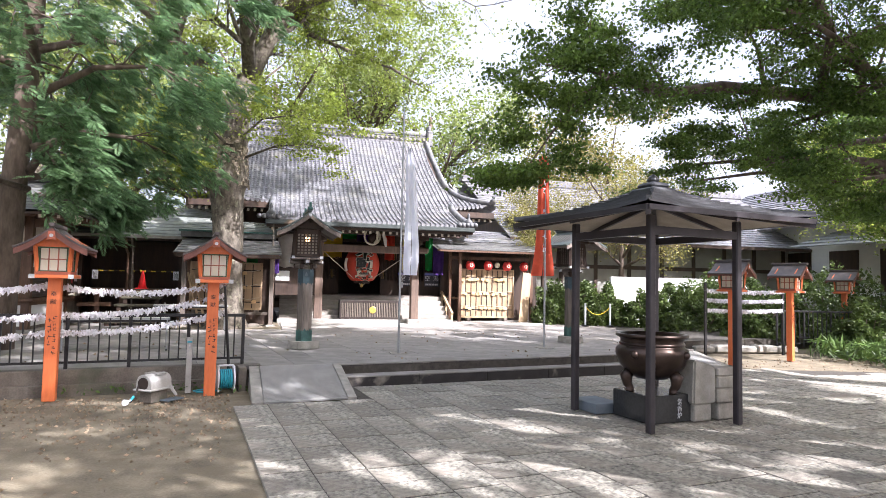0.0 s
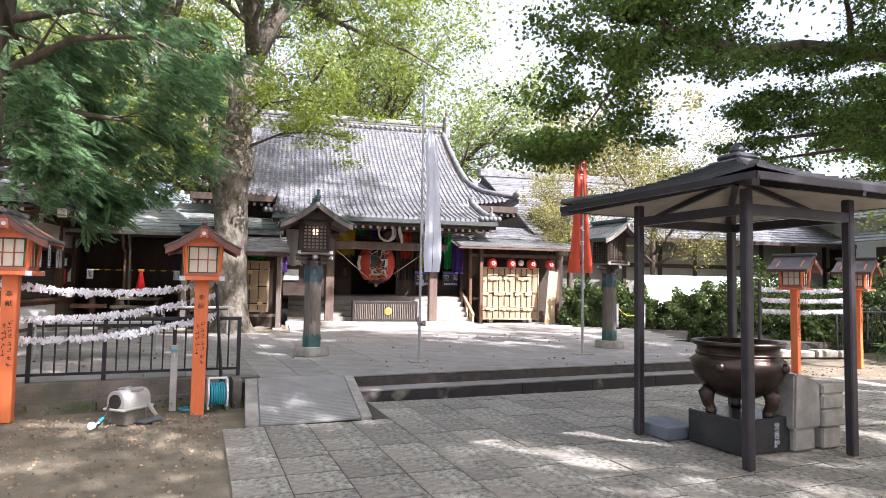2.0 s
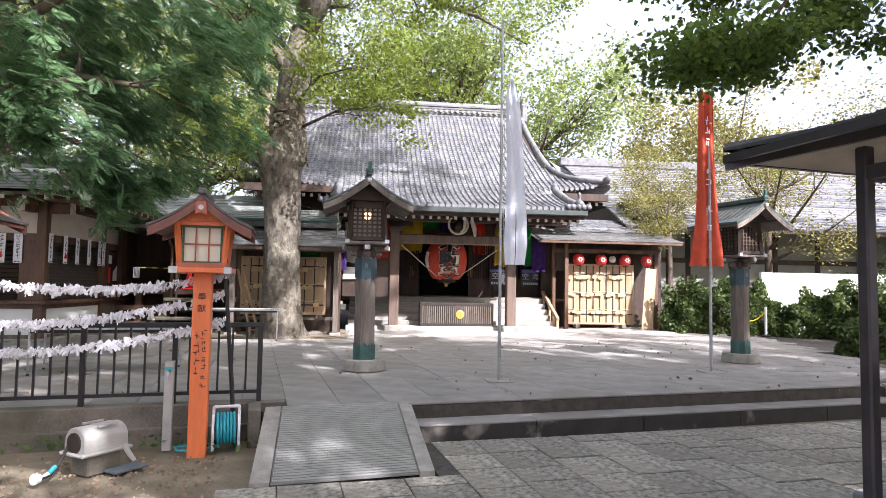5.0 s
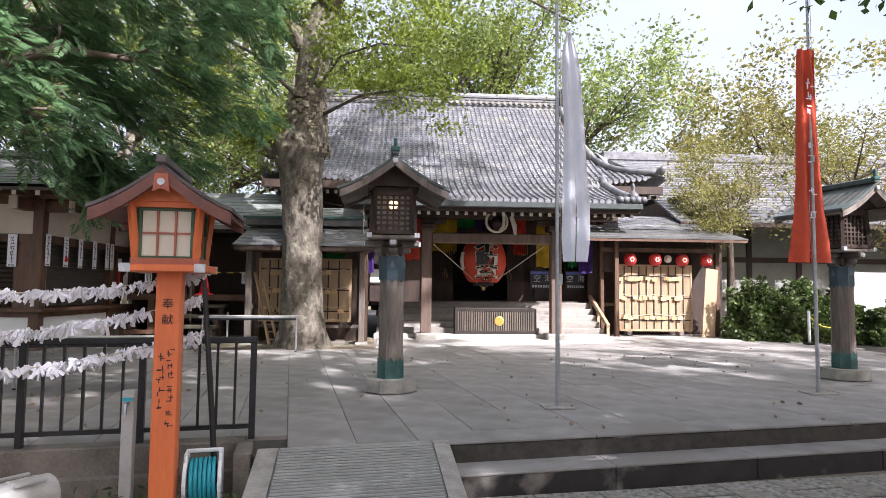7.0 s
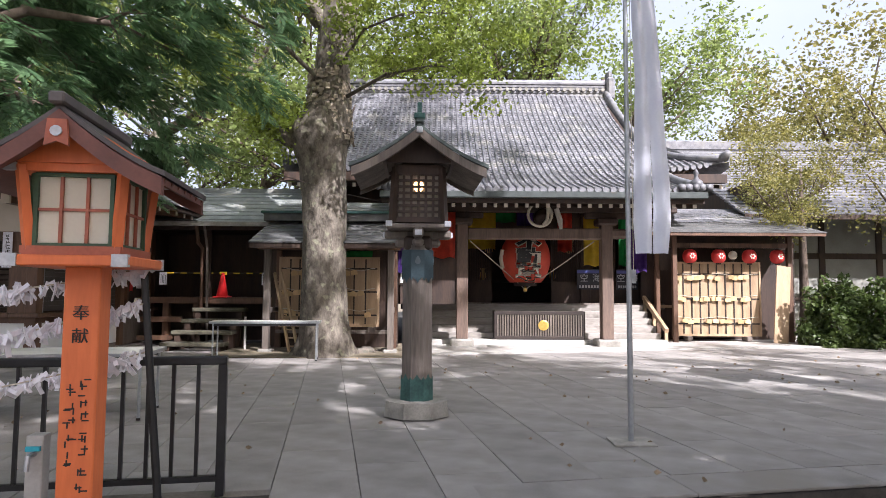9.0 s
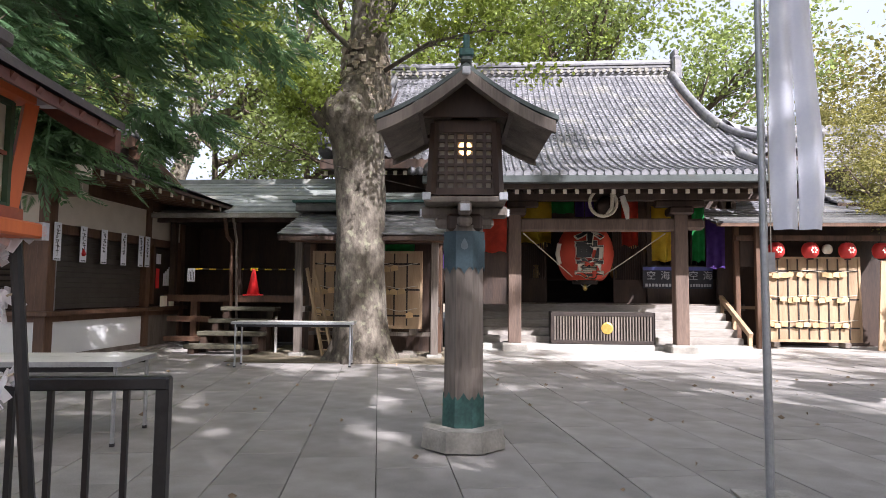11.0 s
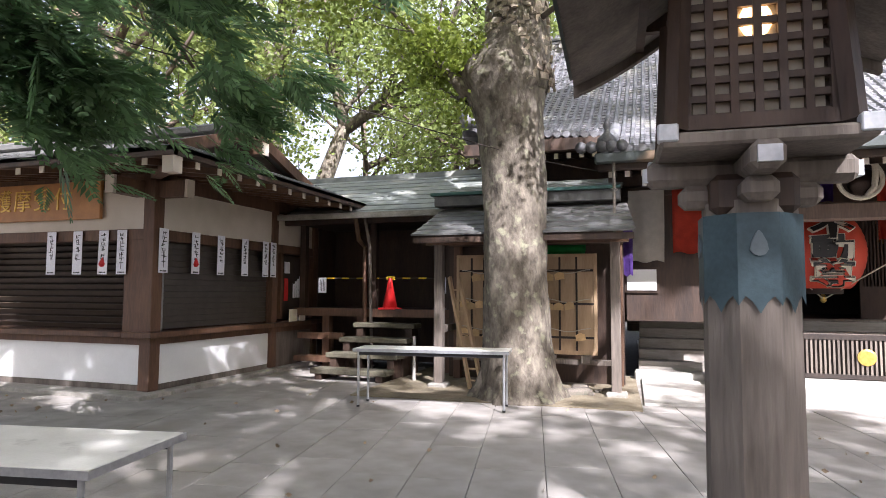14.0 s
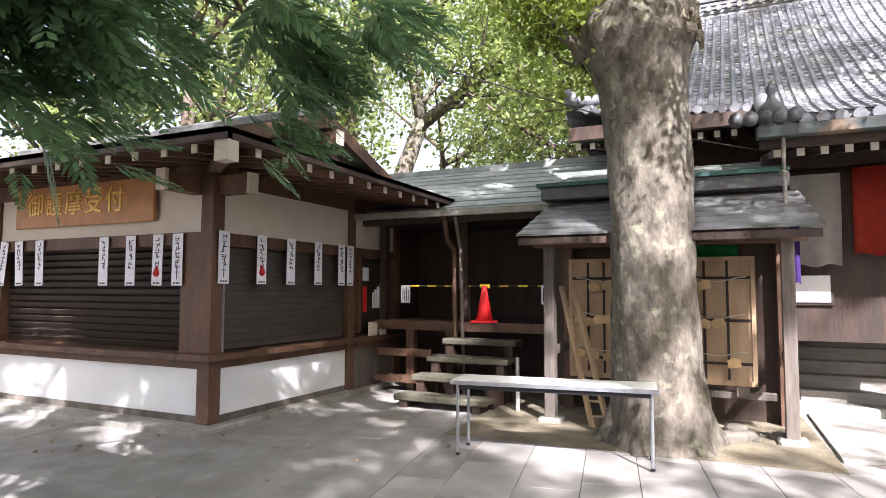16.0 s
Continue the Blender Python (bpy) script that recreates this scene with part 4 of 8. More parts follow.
def octo(bm, r0, r1, z0, z1):
    lathe(bm, [(r0, z0), (r1, z1)], 8)
    bmesh.ops.rotate(bm, verts=bm.verts[:], cent=(0, 0, 0), matrix=Matrix.Rotation(math.pi / 8, 3, "Z"))
    return bm


def gable_roof(t, hw, hd, z_eave, z_top, thick, cover, board, name="roof", lift=0.06):
    """Two curved slopes with a ridge along y, barge boards and a ridge cap."""
    for s in (-1, 1):
        bm = B()
        rows = []
        for j in range(9):
            k = j / 8
            x = hw * k
            z = z_top + (z_eave - z_top) * (1.25 * k - 0.25 * k * k)
            rows.append([(s * x, -hd - lift * 0.4 * k, z + lift * k ** 3), (s * x, hd + lift * 0.4 * k, z + lift * k ** 3)])
        slabgrid(bm, rows, thick * 0.45)
        part(name, bm, cover, t)
        bm = B()
        rows2 = [[(p[0] * 0.965, p[1] + (0.04 if p[1] < 0 else -0.04), p[2] - thick * 0.45 - 0.004) for p in r] for r in rows]
        slabgrid(bm, rows2, thick * 0.55)
        part("roof_board", bm, board, t)
        for y in (-hd + 0.01, hd - 0.01):
            bm = B()
            rows3 = [[(r[0][0] * 0.97, y - 0.018, r[0][2] - thick * 0.5), (r[0][0] * 0.97, y + 0.018, r[0][2] - thick * 0.5)] for r in rows]
            slabgrid(bm, rows3, 0.075)
            part("barge_board", bm, board, t)


def timber_lantern(m):
    t = thing("lantern_post", "tall timber lantern on an octagonal pillar with green copper sleeves", "lantern", m, "timber lanterns on the forecourt")
    part("base", octo(B(), 0.30, 0.285, 0, 0.13), STONE, t)
    part("pillar", octo(B(), 0.142, 0.137, 0.085, 1.47), WOOD_G, t, "weathered grey pillar")
    part("foot_sleeve", scallop(0.152, 0.150, 0.13, 0.31, up=True, deep=0.05), COPPERG, t, "verdigris copper sleeve")
    part("cap_sleeve", scallop(0.149, 0.149, 1.19, 1.43, up=False, deep=0.05), COPPERB, t, "blue-green copper cap")
    # a small leaf crest on the cap
    for k in range(4):
        a = math.pi / 2 * k
        bm = lathe(B(), [(0.026, 0), (0.026, 0.006)], 10)
        for v in bm.verts:
            if v.co.x < -0.005:
                v.co.y *= 1 + v.co.x * 22
                v.co.x *= 1.9
        bmesh.ops.rotate(bm, verts=bm.verts[:], cent=(0, 0, 0), matrix=Matrix.Rotation(math.pi / 2, 3, "Y"))
        bmesh.ops.translate(bm, verts=bm.verts[:], vec=(0.138, 0, 1.33))
        bmesh.ops.rotate(bm, verts=bm.verts[:], cent=(0, 0, 0), matrix=Matrix.Rotation(a, 3, "Z"))
        part("crest", bm, CRESTGREY, t, "grey leaf crest")
    # brackets
    for k in range(2):
        rot = Matrix.Rotation(k * math.pi / 2, 4, "Z")
        bm = box(B(), -0.30, 0.30, -0.045, 0.045, 1.53, 1.61, 0.02, rot)
        box(bm, -0.20, 0.20, -0.05, 0.05, 1.46, 1.53, 0.02, rot)
        bracket = part("bracket", bm, WOOD_G, t)
        for s in (-1, 1):
            part("bracket_cap", box(B(), s * 0.30 - 0.008, s * 0.30 + 0.008, -0.03, 0.03, 1.545, 1.59, 0.0, rot), SILVER, bracket)
    part("neck", box(B(), -0.12, 0.12, -0.12, 0.12, 1.43, 1.55, 0.02), WOOD_D, t)
    part("floor_frame", box(B(), -0.27, 0.27, -0.27, 0.27, 1.605, 1.645, 0.008), WOOD_G, t)
    for x in (-1, 1):
        for y in (-1, 1):
            bm = B()
            bar(bm, (0.225 * x, 0.225 * y, 1.66), (0.20 * x, 0.20 * y, 2.14), 0.045, 0.045)
            part("corner_post", bm, WOOD_D, t)
            part("corner_cap", box(B(), 0.25 * x - 0.028, 0.25 * x + 0.028, 0.26 * y - 0.02, 0.26 * y + 0.02, 1.618, 1.668, 0.004), SILVER, t)
    part("body_sill", box(B(), -0.22, 0.22, -0.22, 0.22, 1.66, 1.70), WOOD_D, t)
    part("body_head", box(B(), -0.21, 0.21, -0.21, 0.21, 2.08, 2.16), WOOD_D, t)
    part("pane", box(B(), -0.172, 0.172, -0.172, 0.172, 1.70, 2.08), AMBER, t, "translucent amber pane")
    for k in range(4):
        rot = Matrix.Rotation(k * math.pi / 2, 4, "Z")
        bm = B()
        for i in range(7):
            x = -0.19 + i * 0.38 / 6
            box(bm, x - 0.011, x + 0.011, -0.205, -0.182, 1.69, 2.10, 0, rot)
        for i in range(8):
            z = 1.70 + i * 0.38 / 7
            box(bm, -0.195, 0.195, -0.200, -0.184, z - 0.010, z + 0.010, 0, rot)
        part("lattice", bm, WOOD_D, t)
    gable_roof(t, 0.57, 0.50, 2.085, 2.45, 0.065, ROOFGREEN, WOOD_G, lift=0.025)
    part("gable_board", prism_y([(-0.40, 2.16), (0.40, 2.16), (0.0, 2.40)], -0.30, -0.27), WOOD_D, t)
    part("gable_board", prism_y([(-0.40, 2.16), (0.40, 2.16), (0.0, 2.40)], 0.27, 0.30), WOOD_D, t)
    part("ridge_cap", box(B(), -0.035, 0.035, -0.52, 0.52, 2.45, 2.52, 0.01), ROOFGREEN, t)
    for s in (-1, 1):
        part("ridge_ornament", box(box(B(), -0.045, 0.045, s * 0.50 - 0.03, s * 0.50 + 0.03, 2.48, 2.53, 0.008), -0.02, 0.02, s * 0.50 - 0.02, s * 0.50 + 0.02, 2.52, 2.62, 0.008), COPPERG, t)
        purlin = part("roof_purlin", box(B(), s * 0.30 - 0.025, s * 0.30 + 0.025, -0.47, 0.47, 2.16, 2.22), WOOD_D, t)
        for y in (-0.485, 0.485):
            part("purlin_cap", box(B(), s * 0.30 - 0.03, s * 0.30 + 0.03, y - 0.012, y + 0.012, 2.15, 2.225, 0.005), SILVER, purlin)
    for y in (-0.53, 0.53):
        part("crown_cap", box(B(), -0.025, 0.025, y - 0.012, y + 0.012, 2.36, 2.41, 0.006), SILVER, t)
    bm = B()
    for i in range(9):
        y = -0.42 + i * 0.105
        for s in (-1, 1):
            bar(bm, (s * 0.53, y, 2.085), (s * 0.08, y, 2.37), 0.025, 0.03)
    tagged(part("rafter", bm, WOOD_D, t), kind="stuff")
    return t


CRESTGREY = mat("dull_grey_metal", (0.13, 0.16, 0.175), (0.09, 0.11, 0.12), 0.6, 0.3, bump=0.05)
AMBER = mat("amber_pane", (0.50, 0.46, 0.38), (0.40, 0.36, 0.29), 0.6, scale=6, bump=0.02, trans=0.35)
BULB = glow("lit_bulb", (1.0, 0.55, 0.2), 3.0)
first = timber_lantern(pose(1.62, 11.95, PZ + 0.012, 0, 0, 3))
lit = thing("bulb", "small lit bulb inside the timber lantern", "bulb", pose(1.62, 11.95, PZ + 0.012, 0, 0, 3))
bm = B()
bmesh.ops.create_uvsphere(bm, u_segments=14, v_segments=8, radius=0.045, matrix=Matrix.LocRotScale((-0.0, -0.178, 1.98), None, (1, 0.25, 1.2)))
part("glass", bm, BULB, lit)
copy_thing(first, pose(7.42, 12.88, PZ + 0.012, 0, 0, 14))


# ---------------------------------------------------------------- vermilion votive lanterns
def votive(m, writing=True):
    t = thing("votive_lantern", "vermilion wooden lantern with paper windows on a square post", "lantern", m, "vermilion votive lanterns")
    post = part("post", box(B(), -0.072, 0.072, -0.06, 0.06, -0.02, 1.56, 0.006), VERM, t)
    if writing:
        letters("奉献", 0.07, pose(0.0, -0.0615, 1.30), INK, post, "written_character", "", gap=1.45)
        r = random.Random(4)
        for col, n, z0 in ((0.025, 7, 1.05), (-0.025, 5, 1.02)):
            for i in range(n):
                z = z0 - i * 0.075
                bm = B()
                for q in range(4):
                    x, zz = col + r.uniform(-0.015, 0.015), z + r.uniform(-0.022, 0.022)
                    if q % 2:
                        box(bm, x - 0.014, x + 0.014, -0.0622, -0.0605, zz - 0.003, zz + 0.003)
                    else:
                        box(bm, x - 0.003, x + 0.003, -0.0622, -0.0605, zz - 0.014, zz + 0.014)
                part("brush_mark", bm, INK, post)
    tray = part("tray", box(B(), -0.235, 0.235, -0.235, 0.235, 1.555, 1.60, 0.006), VERM, t)
    part("sill", box(B(), -0.19, 0.19, -0.19, 0.19, 1.60, 1.64), VERMD, t)
    for x in (-1, 1):
        for y in (-1, 1):
            part("corner_post", bar(B(), (0.165 * x, 0.165 * y, 1.62), (0.195 * x, 0.195 * y, 1.98), 0.035, 0.035), VERM, t)
            part("tray_cap", box(B(), 0.205 * x - 0.03, 0.205 * x + 0.03, 0.225 * y - 0.018, 0.225 * y + 0.018, 1.552, 1.605), SILVER, tray, "pale metal corner cap")
            part("eave_cap", box(B(), 0.235 * x - 0.028, 0.235 * x + 0.028, 0.20 * y - 0.018, 0.20 * y + 0.018, 1.955, 2.0), SILVER, t)
    paper = part("paper", box(B(), -0.158, 0.158, -0.158, 0.158, 1.64, 1.95), PAPER, t, "cream paper window")
    for k in range(4):
        rot = Matrix.Rotation(k * math.pi / 2, 4, "Z")
        bm = B()
        for x in (-0.05, 0.05):
            box(bm, x - 0.006, x + 0.006, -0.172, -0.160, 1.64, 1.95, 0, rot)
        box(bm, -0.15, 0.15, -0.170, -0.160, 1.79, 1.802, 0, rot)
        part("glazing_bar", bm, VERMD, paper)
        bm = B()
        for x in (-0.145, 0.145):
            box(bm, x - 0.008, x + 0.008, -0.176, -0.160, 1.64, 1.95, 0, rot)
        for z in (1.645, 1.945):
            box(bm, -0.15, 0.15, -0.174, -0.160, z - 0.008, z + 0.008, 0, rot)
        part("window_frame", bm, GREENP, t, "dark green trim")
    part("head", box(B(), -0.215, 0.215, -0.20, 0.20, 1.955, 2.0), VERM, t)
    part("gable_board", prism_y([(-0.30, 1.99), (0.30, 1.99), (0, 2.19)], -0.215, -0.19), VERM, t)
    part("gable_board", prism_y([(-0.30, 1.99), (0.30, 1.99), (0, 2.19)], 0.19, 0.215), VERM, t)
    gable_roof(t, 0.395, 0.33, 1.925, 2.21, 0.05, ROOFBROWN, BARGE, lift=0.02)
    part("ridge_cap", box(B(), -0.03, 0.03, -0.37, 0.37, 2.20, 2.25, 0.008), ROOFBROWN, t)
    part("gable_drop", prism_y([(-0.045, 2.03), (0.0, 2.05), (0.045, 2.03), (0.035, 2.14), (-0.035, 2.14)], -0.352, -0.34), VERMD, t, "small carved pendant with pale edge")
    bm = lathe(B(), [(0.022, 0), (0.022, 0.006)], 10)
    bmesh.ops.rotate(bm, verts=bm.verts[:], cent=(0, 0, 0), matrix=Matrix.Rotation(math.pi / 2, 3, "X"))
    bmesh.ops.translate(bm, verts=bm.verts[:], vec=(0, -0.353, 2.09))
    part("rosette", bm, SILVER, t)
    bm = B()
    for i in range(7):
        y = -0.3 + i * 0.1
        for s in (-1, 1):
            bar(bm, (s * 0.385, y, 1.905), (s * 0.2, y, 2.02), 0.018, 0.022)
    tagged(part("rafter", bm, BARGE, t), kind="stuff")
    return t


GREENP = mat("green_trim_paint", (0.05, 0.10, 0.05), (0.03, 0.06, 0.03), 0.6, bump=0.05)
BARGE = mat("dark_red_brown_paint", (0.17, 0.06, 0.04), (0.10, 0.036, 0.026), 0.55, scale=6, bump=0.1)
ROOFBROWN = mat("brown_sheet_roof", (0.095, 0.078, 0.072), (0.05, 0.042, 0.04), 0.5, scale=6, bump=0.08)
v0 = votive(pose(0.31, 9.13, GZ - 0.02, 0, 0, 8) @ Matrix.Diagonal((1, 1, 0.955, 1)))
for x, y, z, r in ((-1.52, 8.93, GZ, 6), (-3.45, 8.6, GZ, 8), (10.22, 11.18, GZ, 27), (12.12, 11.65, GZ, 27), (16.3, 14.1, GZ, 25)):
    copy_thing(v0, pose(x, y, z, 0, 0, r))


# ---------------------------------------------------------------- fences
def fence(m, length, post_gap, label, height=0.74):
    t = thing("fence", label, "fence", m)
    n = round(length / post_gap)
    for i in range(n + 1):
        x = -i * post_gap
        part("post", box(B(), x - 0.022, x + 0.022, -0.022, 0.022, -0.04, height + 0.01, 0.003), BLACKPAINT, t)
    part("top_rail", box(B(), -n * post_gap, 0.02, -0.028, 0.028, height - 0.03, height + 0.014, 0.006), BLACKPAINT, t)
    part("bottom_rail", box(B(), -n * post_gap, 0.02, -0.014, 0.014, 0.035, 0.065), BLACKPAINT, t)
    me = None
    for i in range(n):
        for k in range(1, 6):
            x = -i * post_gap - k * post_gap / 6
            if me is None:
                ob = part("baluster", box(B(), -0.009, 0.009, -0.009, 0.009, 0.06, height - 0.02), BLACKPAINT, t)
                me = ob.data
            else:
                ob = new("baluster", me)
                ob.parent = t
            ob.location = (x, 0, 0)
    return t


fence(Matrix.Translation(Vector(lower(-1.33, 0.355, PZ + 0.05))) @ COURT, 6.6, 0.735, "black steel railing along the edge of the forecourt", 0.67)
fence(pose(13.2, 13.2, GZ + 0.17, 0, 0, 172), 2.2, 0.735, "black steel railing on a stone kerb among shrubs", 0.86)
bm = B()
for i in range(5):
    box(bm, -0.1 + i * 0.56, 0.42 + i * 0.56, -0.18, 0.16, 0, 0.15 + 0.02 * (i % 2), 0.03, pose(11.0, 13.42, GZ, 0, 0, -6))
setting("stone_kerb", bm, STONE, "rough stone kerb under the railing", "kerb")


# ---------------------------------------------------------------- lines of tied paper fortunes
def fortunes(a, b, sag, seed, per=125):
    t = thing("fortune_line", "cord thick with tied white paper fortunes", "paper cord", Matrix.Translation(a), "cords of paper fortunes")
    r = random.Random(seed)
    a, b = Vector(a), Vector(b)
    d = b - a
    pts = [d * k / 24 + Vector((0, 0, -4 * sag * (k / 24) * (1 - k / 24))) for k in range(25)]
    part("cord", tube(B(), pts, [0.004] * 25, 5), ROPE, t)
    bm = B()
    n = int(per * d.length)
    for i in range(n):
        k = r.random()
        p = d * k + Vector((r.uniform(-0.018, 0.018), r.uniform(-0.018, 0.018), -4 * sag * k * (1 - k) + r.uniform(-0.02, 0.016)))
        for _ in range(2 if r.random() < 0.5 else 1):
            m = Matrix.LocRotScale(p, Euler((r.uniform(-0.7, 0.7), r.uniform(-1.3, 1.3), r.uniform(0, 6.3))), (r.uniform(0.014, 0.026), 0.004, r.uniform(0.045, 0.10)))
            m = m @ Matrix.Translation((0, 0, -0.32))
            bmesh.ops.create_cube(bm, size=1, matrix=m)
    tagged(part("paper_strip", bm, PAPERSTRIP, t), kind="stuff")
    return t


for i, (z0, z1, sag) in enumerate(((1.51, 1.45, 0.12), (1.34, 1.07, 0.09), (1.11, 0.85, 0.09))):
    fortunes((0.45, 9.37, z0), (-1.62, 9.07, z1), sag, 10 + i)
    fortunes((-1.62, 9.07, z1), (-3.5, 8.75, z1 + 0.03), sag, 20 + i)
for i, z in enumerate((1.55, 1.33, 1.10)):
    fortunes((10.65, 12.55, z), (12.95, 12.75, z), 0.03, 30 + i, 190)
for x, y in ((10.63, 12.55), (12.97, 12.76)):
    k = thing("fortune_post", "slim dark post holding cords of paper fortunes", "post", pose(x, y, GZ))
    part("post", box(B(), -0.025, 0.025, -0.025, 0.025, -0.02, 1.68), BLACKPAINT, k)
k = thing("leaning_pole", "dark bamboo pole leaning at the railing with tied cords", "pole")
part("pole", tube(B(), [(0.54, 9.42, GZ), (0.51, 9.41, 0.5), (0.47, 9.39, 1.0), (0.42, 9.37, 1.62)], [0.02, 0.02, 0.018, 0.016], 8), BLACKPAINT, k)

# ---------------------------------------------------------------- yard clutter
def pump_cover():
    t = thing("pump_cover", "grey moulded plastic cover on a concrete block in the earth", "pump cover", pose(-0.30, 8.72, GZ, 0, 0, 56))
    part("block", box(B(), -0.13, 0.13, -0.10, 0.10, -0.02, 0.13, 0.01), CONC, t)
    bm = B()
    box(bm, -0.20, 0.20, -0.14, 0.14, 0.13, 0.155, 0.008)
    part("rim", bm, GREYPLASTIC, t)
    bm = B()
    rows = []
    for i in range(9):
        a = math.pi * i / 8
        rows.append((0.125 * math.cos(a), 0.155 + 0.175 * (math.sin(a) ** 0.55)))
    lo = [bm.verts.new((-0.17, y, z)) for y, z in rows]
    hi = [bm.verts.new((0.17, y, z)) for y, z in rows]
    for i in range(8):
        bm.faces.new((lo[i], lo[i + 1], hi[i + 1], hi[i]))
    bm.faces.new(hi)
    bm.faces.new(lo[::-1])
    bmesh.ops.bevel(bm, geom=bm.edges[:], offset=0.008, segments=1, affect="EDGES")
    part("hood", bm, GREYPLASTIC, t)
    # solid dark disc on the hood's end, painting the shade of a hole
    bm = lathe(B(), [(0.075, 0), (0.075, 0.012)], 16)
    bmesh.ops.rotate(bm, verts=bm.verts[:], cent=(0, 0, 0), matrix=Matrix.Rotation(math.pi / 2, 3, "Y"))
    bmesh.ops.translate(bm, verts=bm.verts[:], vec=(-0.182, 0, 0.22))
    part("opening", bm, BLACKISH, t, "near-black disc painted as the shade in a round opening")
    for y in (-0.09, 0.0, 0.09):
        part("rib", box(B(), -0.06, 0.10, y - 0.012, y + 0.012, 0.318, 0.336, 0.004), GREYPLASTIC, t)
    part("bracket", tube(B(), [(0.12, -0.14, 0.17), (0.14, -0.18, 0.10), (0.17, -0.20, 0.05)], [0.02, 0.02, 0.016], 6), GREYPLASTIC, t)
    part("foot_plate", box(B(), -0.02, 0.24, -0.26, -0.12, 0.0, 0.015), BLUEGREY, t)
    h = thing("hose_nozzle", "white hose end with a round head lying on the earth", "hose")
    part("hose", tube(B(), [(-0.45, 8.64, 0.25), (-0.47, 8.56, 0.14), (-0.50, 8.47, GZ + 0.03), (-0.52, 8.40, GZ + 0.03)], [0.012] * 4, 7), BLACKISH, h)
    part("sleeve", tube(B(), [(-0.485, 8.51, GZ + 0.08), (-0.505, 8.46, GZ + 0.045)], [0.016, 0.016], 8), TEAL, h, "blue collar")
    part("wand", tube(B(), [(-0.50, 8.48, GZ + 0.05), (-0.53, 8.38, GZ + 0.03)], [0.014, 0.012], 8), WHITEPLASTIC, h)
    part("rose", rod(B(), (-0.53, 8.38, GZ + 0.035), (-0.545, 8.345, GZ + 0.04), 0.032, 0.038, 14), WHITEPLASTIC, h)


GREYPLASTIC = mat("grey_plastic", (0.42, 0.41, 0.38), (0.31, 0.30, 0.275), 0.6, scale=6, bump=0.08)
WHITEPLASTIC = mat("white_plastic", (0.75, 0.76, 0.77), (0.66, 0.67, 0.69), 0.45, scale=8, bump=0.03)
TEAL = mat("teal_hose", (0.03, 0.36, 0.45), (0.02, 0.26, 0.34), 0.45, bump=0.03)
pump_cover()
t = thing("tap_post", "weathered grey post with a small tap", "tap", pose(0.02, 9.30, GZ, 0, 0, 8))
part("post", box(B(), -0.036, 0.036, -0.036, 0.036, -0.02, 0.72, 0.004), GREYPLASTIC, t)
part("spout", tube(B(), [(0, -0.03, 0.64), (0, -0.09, 0.64), (0, -0.10, 0.58)], [0.012] * 3, 7), STEELPOLE, t)
part("handle", box(B(), -0.03, 0.03, -0.055, -0.04, 0.655, 0.675), TEAL, t, "blue tap handle")
t = thing("hose_reel", "teal garden hose wound on a white reel", "hose reel", pose(0.50, 9.30, GZ, 0, 0, 12))
coil = [(-0.08 + 0.16 * k / 180, 0.122 * math.cos(k * 0.21), 0.16 + 0.122 * math.sin(k * 0.21)) for k in range(181)]
part("hose", tube(B(), coil, [0.0125] * 181, 6), TEAL, t, smooth=True)
for x in (-0.105, 0.10):
    bm = rod(B(), (x - 0.01, 0, 0.16), (x + 0.01, 0, 0.16), 0.15, 0.15, 20)
    part("flange", bm, WHITEPLASTIC, t)
    part("leg", tube(B(), [(x, -0.12, 0.0), (x, -0.06, 0.33), (x, 0.06, 0.33), (x, 0.12, 0.0)], [0.012] * 4, 7), WHITEPLASTIC, t)
part("handle", tube(B(), [(-0.10, 0.0, 0.34), (0.10, 0.0, 0.34)], [0.013, 0.013], 7), WHITEPLASTIC, t)
t = thing("loose_hose", "teal hose trailing over the earth", "hose")
part("hose", tube(B(), [(0.46, 9.25, 0.05), (0.30, 9.12, 0.045), (0.15, 9.14, 0.045), (0.10, 9.24, 0.045), (0.22, 9.3, 0.05), (0.42, 9.33, 0.05)], [0.011] * 6, 6), TEAL, t)


# ---------------------------------------------------------------- flag poles and banners
def flagpole(x, y, top, name_label):
    t = thing("flagpole", name_label, "flagpole", pose(x, y, PZ))
    part("base_plate", box(B(), -0.15, 0.15, -0.13, 0.13, 0.0, 0.014, 0.003), STONE, t)
    part("pole", rod(B(), (0, 0, 0), (0, 0, top), 0.021, 0.015, 12), STEELPOLE, t)
    part("halyard", tube(B(), [(0.035, 0, 1.2), (0.035, 0, top - 0.02)], [0.003, 0.003], 5), ROPE, t)
    part("cleat", box(B(), 0.012, 0.05, -0.01, 0.01, 1.15, 1.25), STEELPOLE, t)
    return t


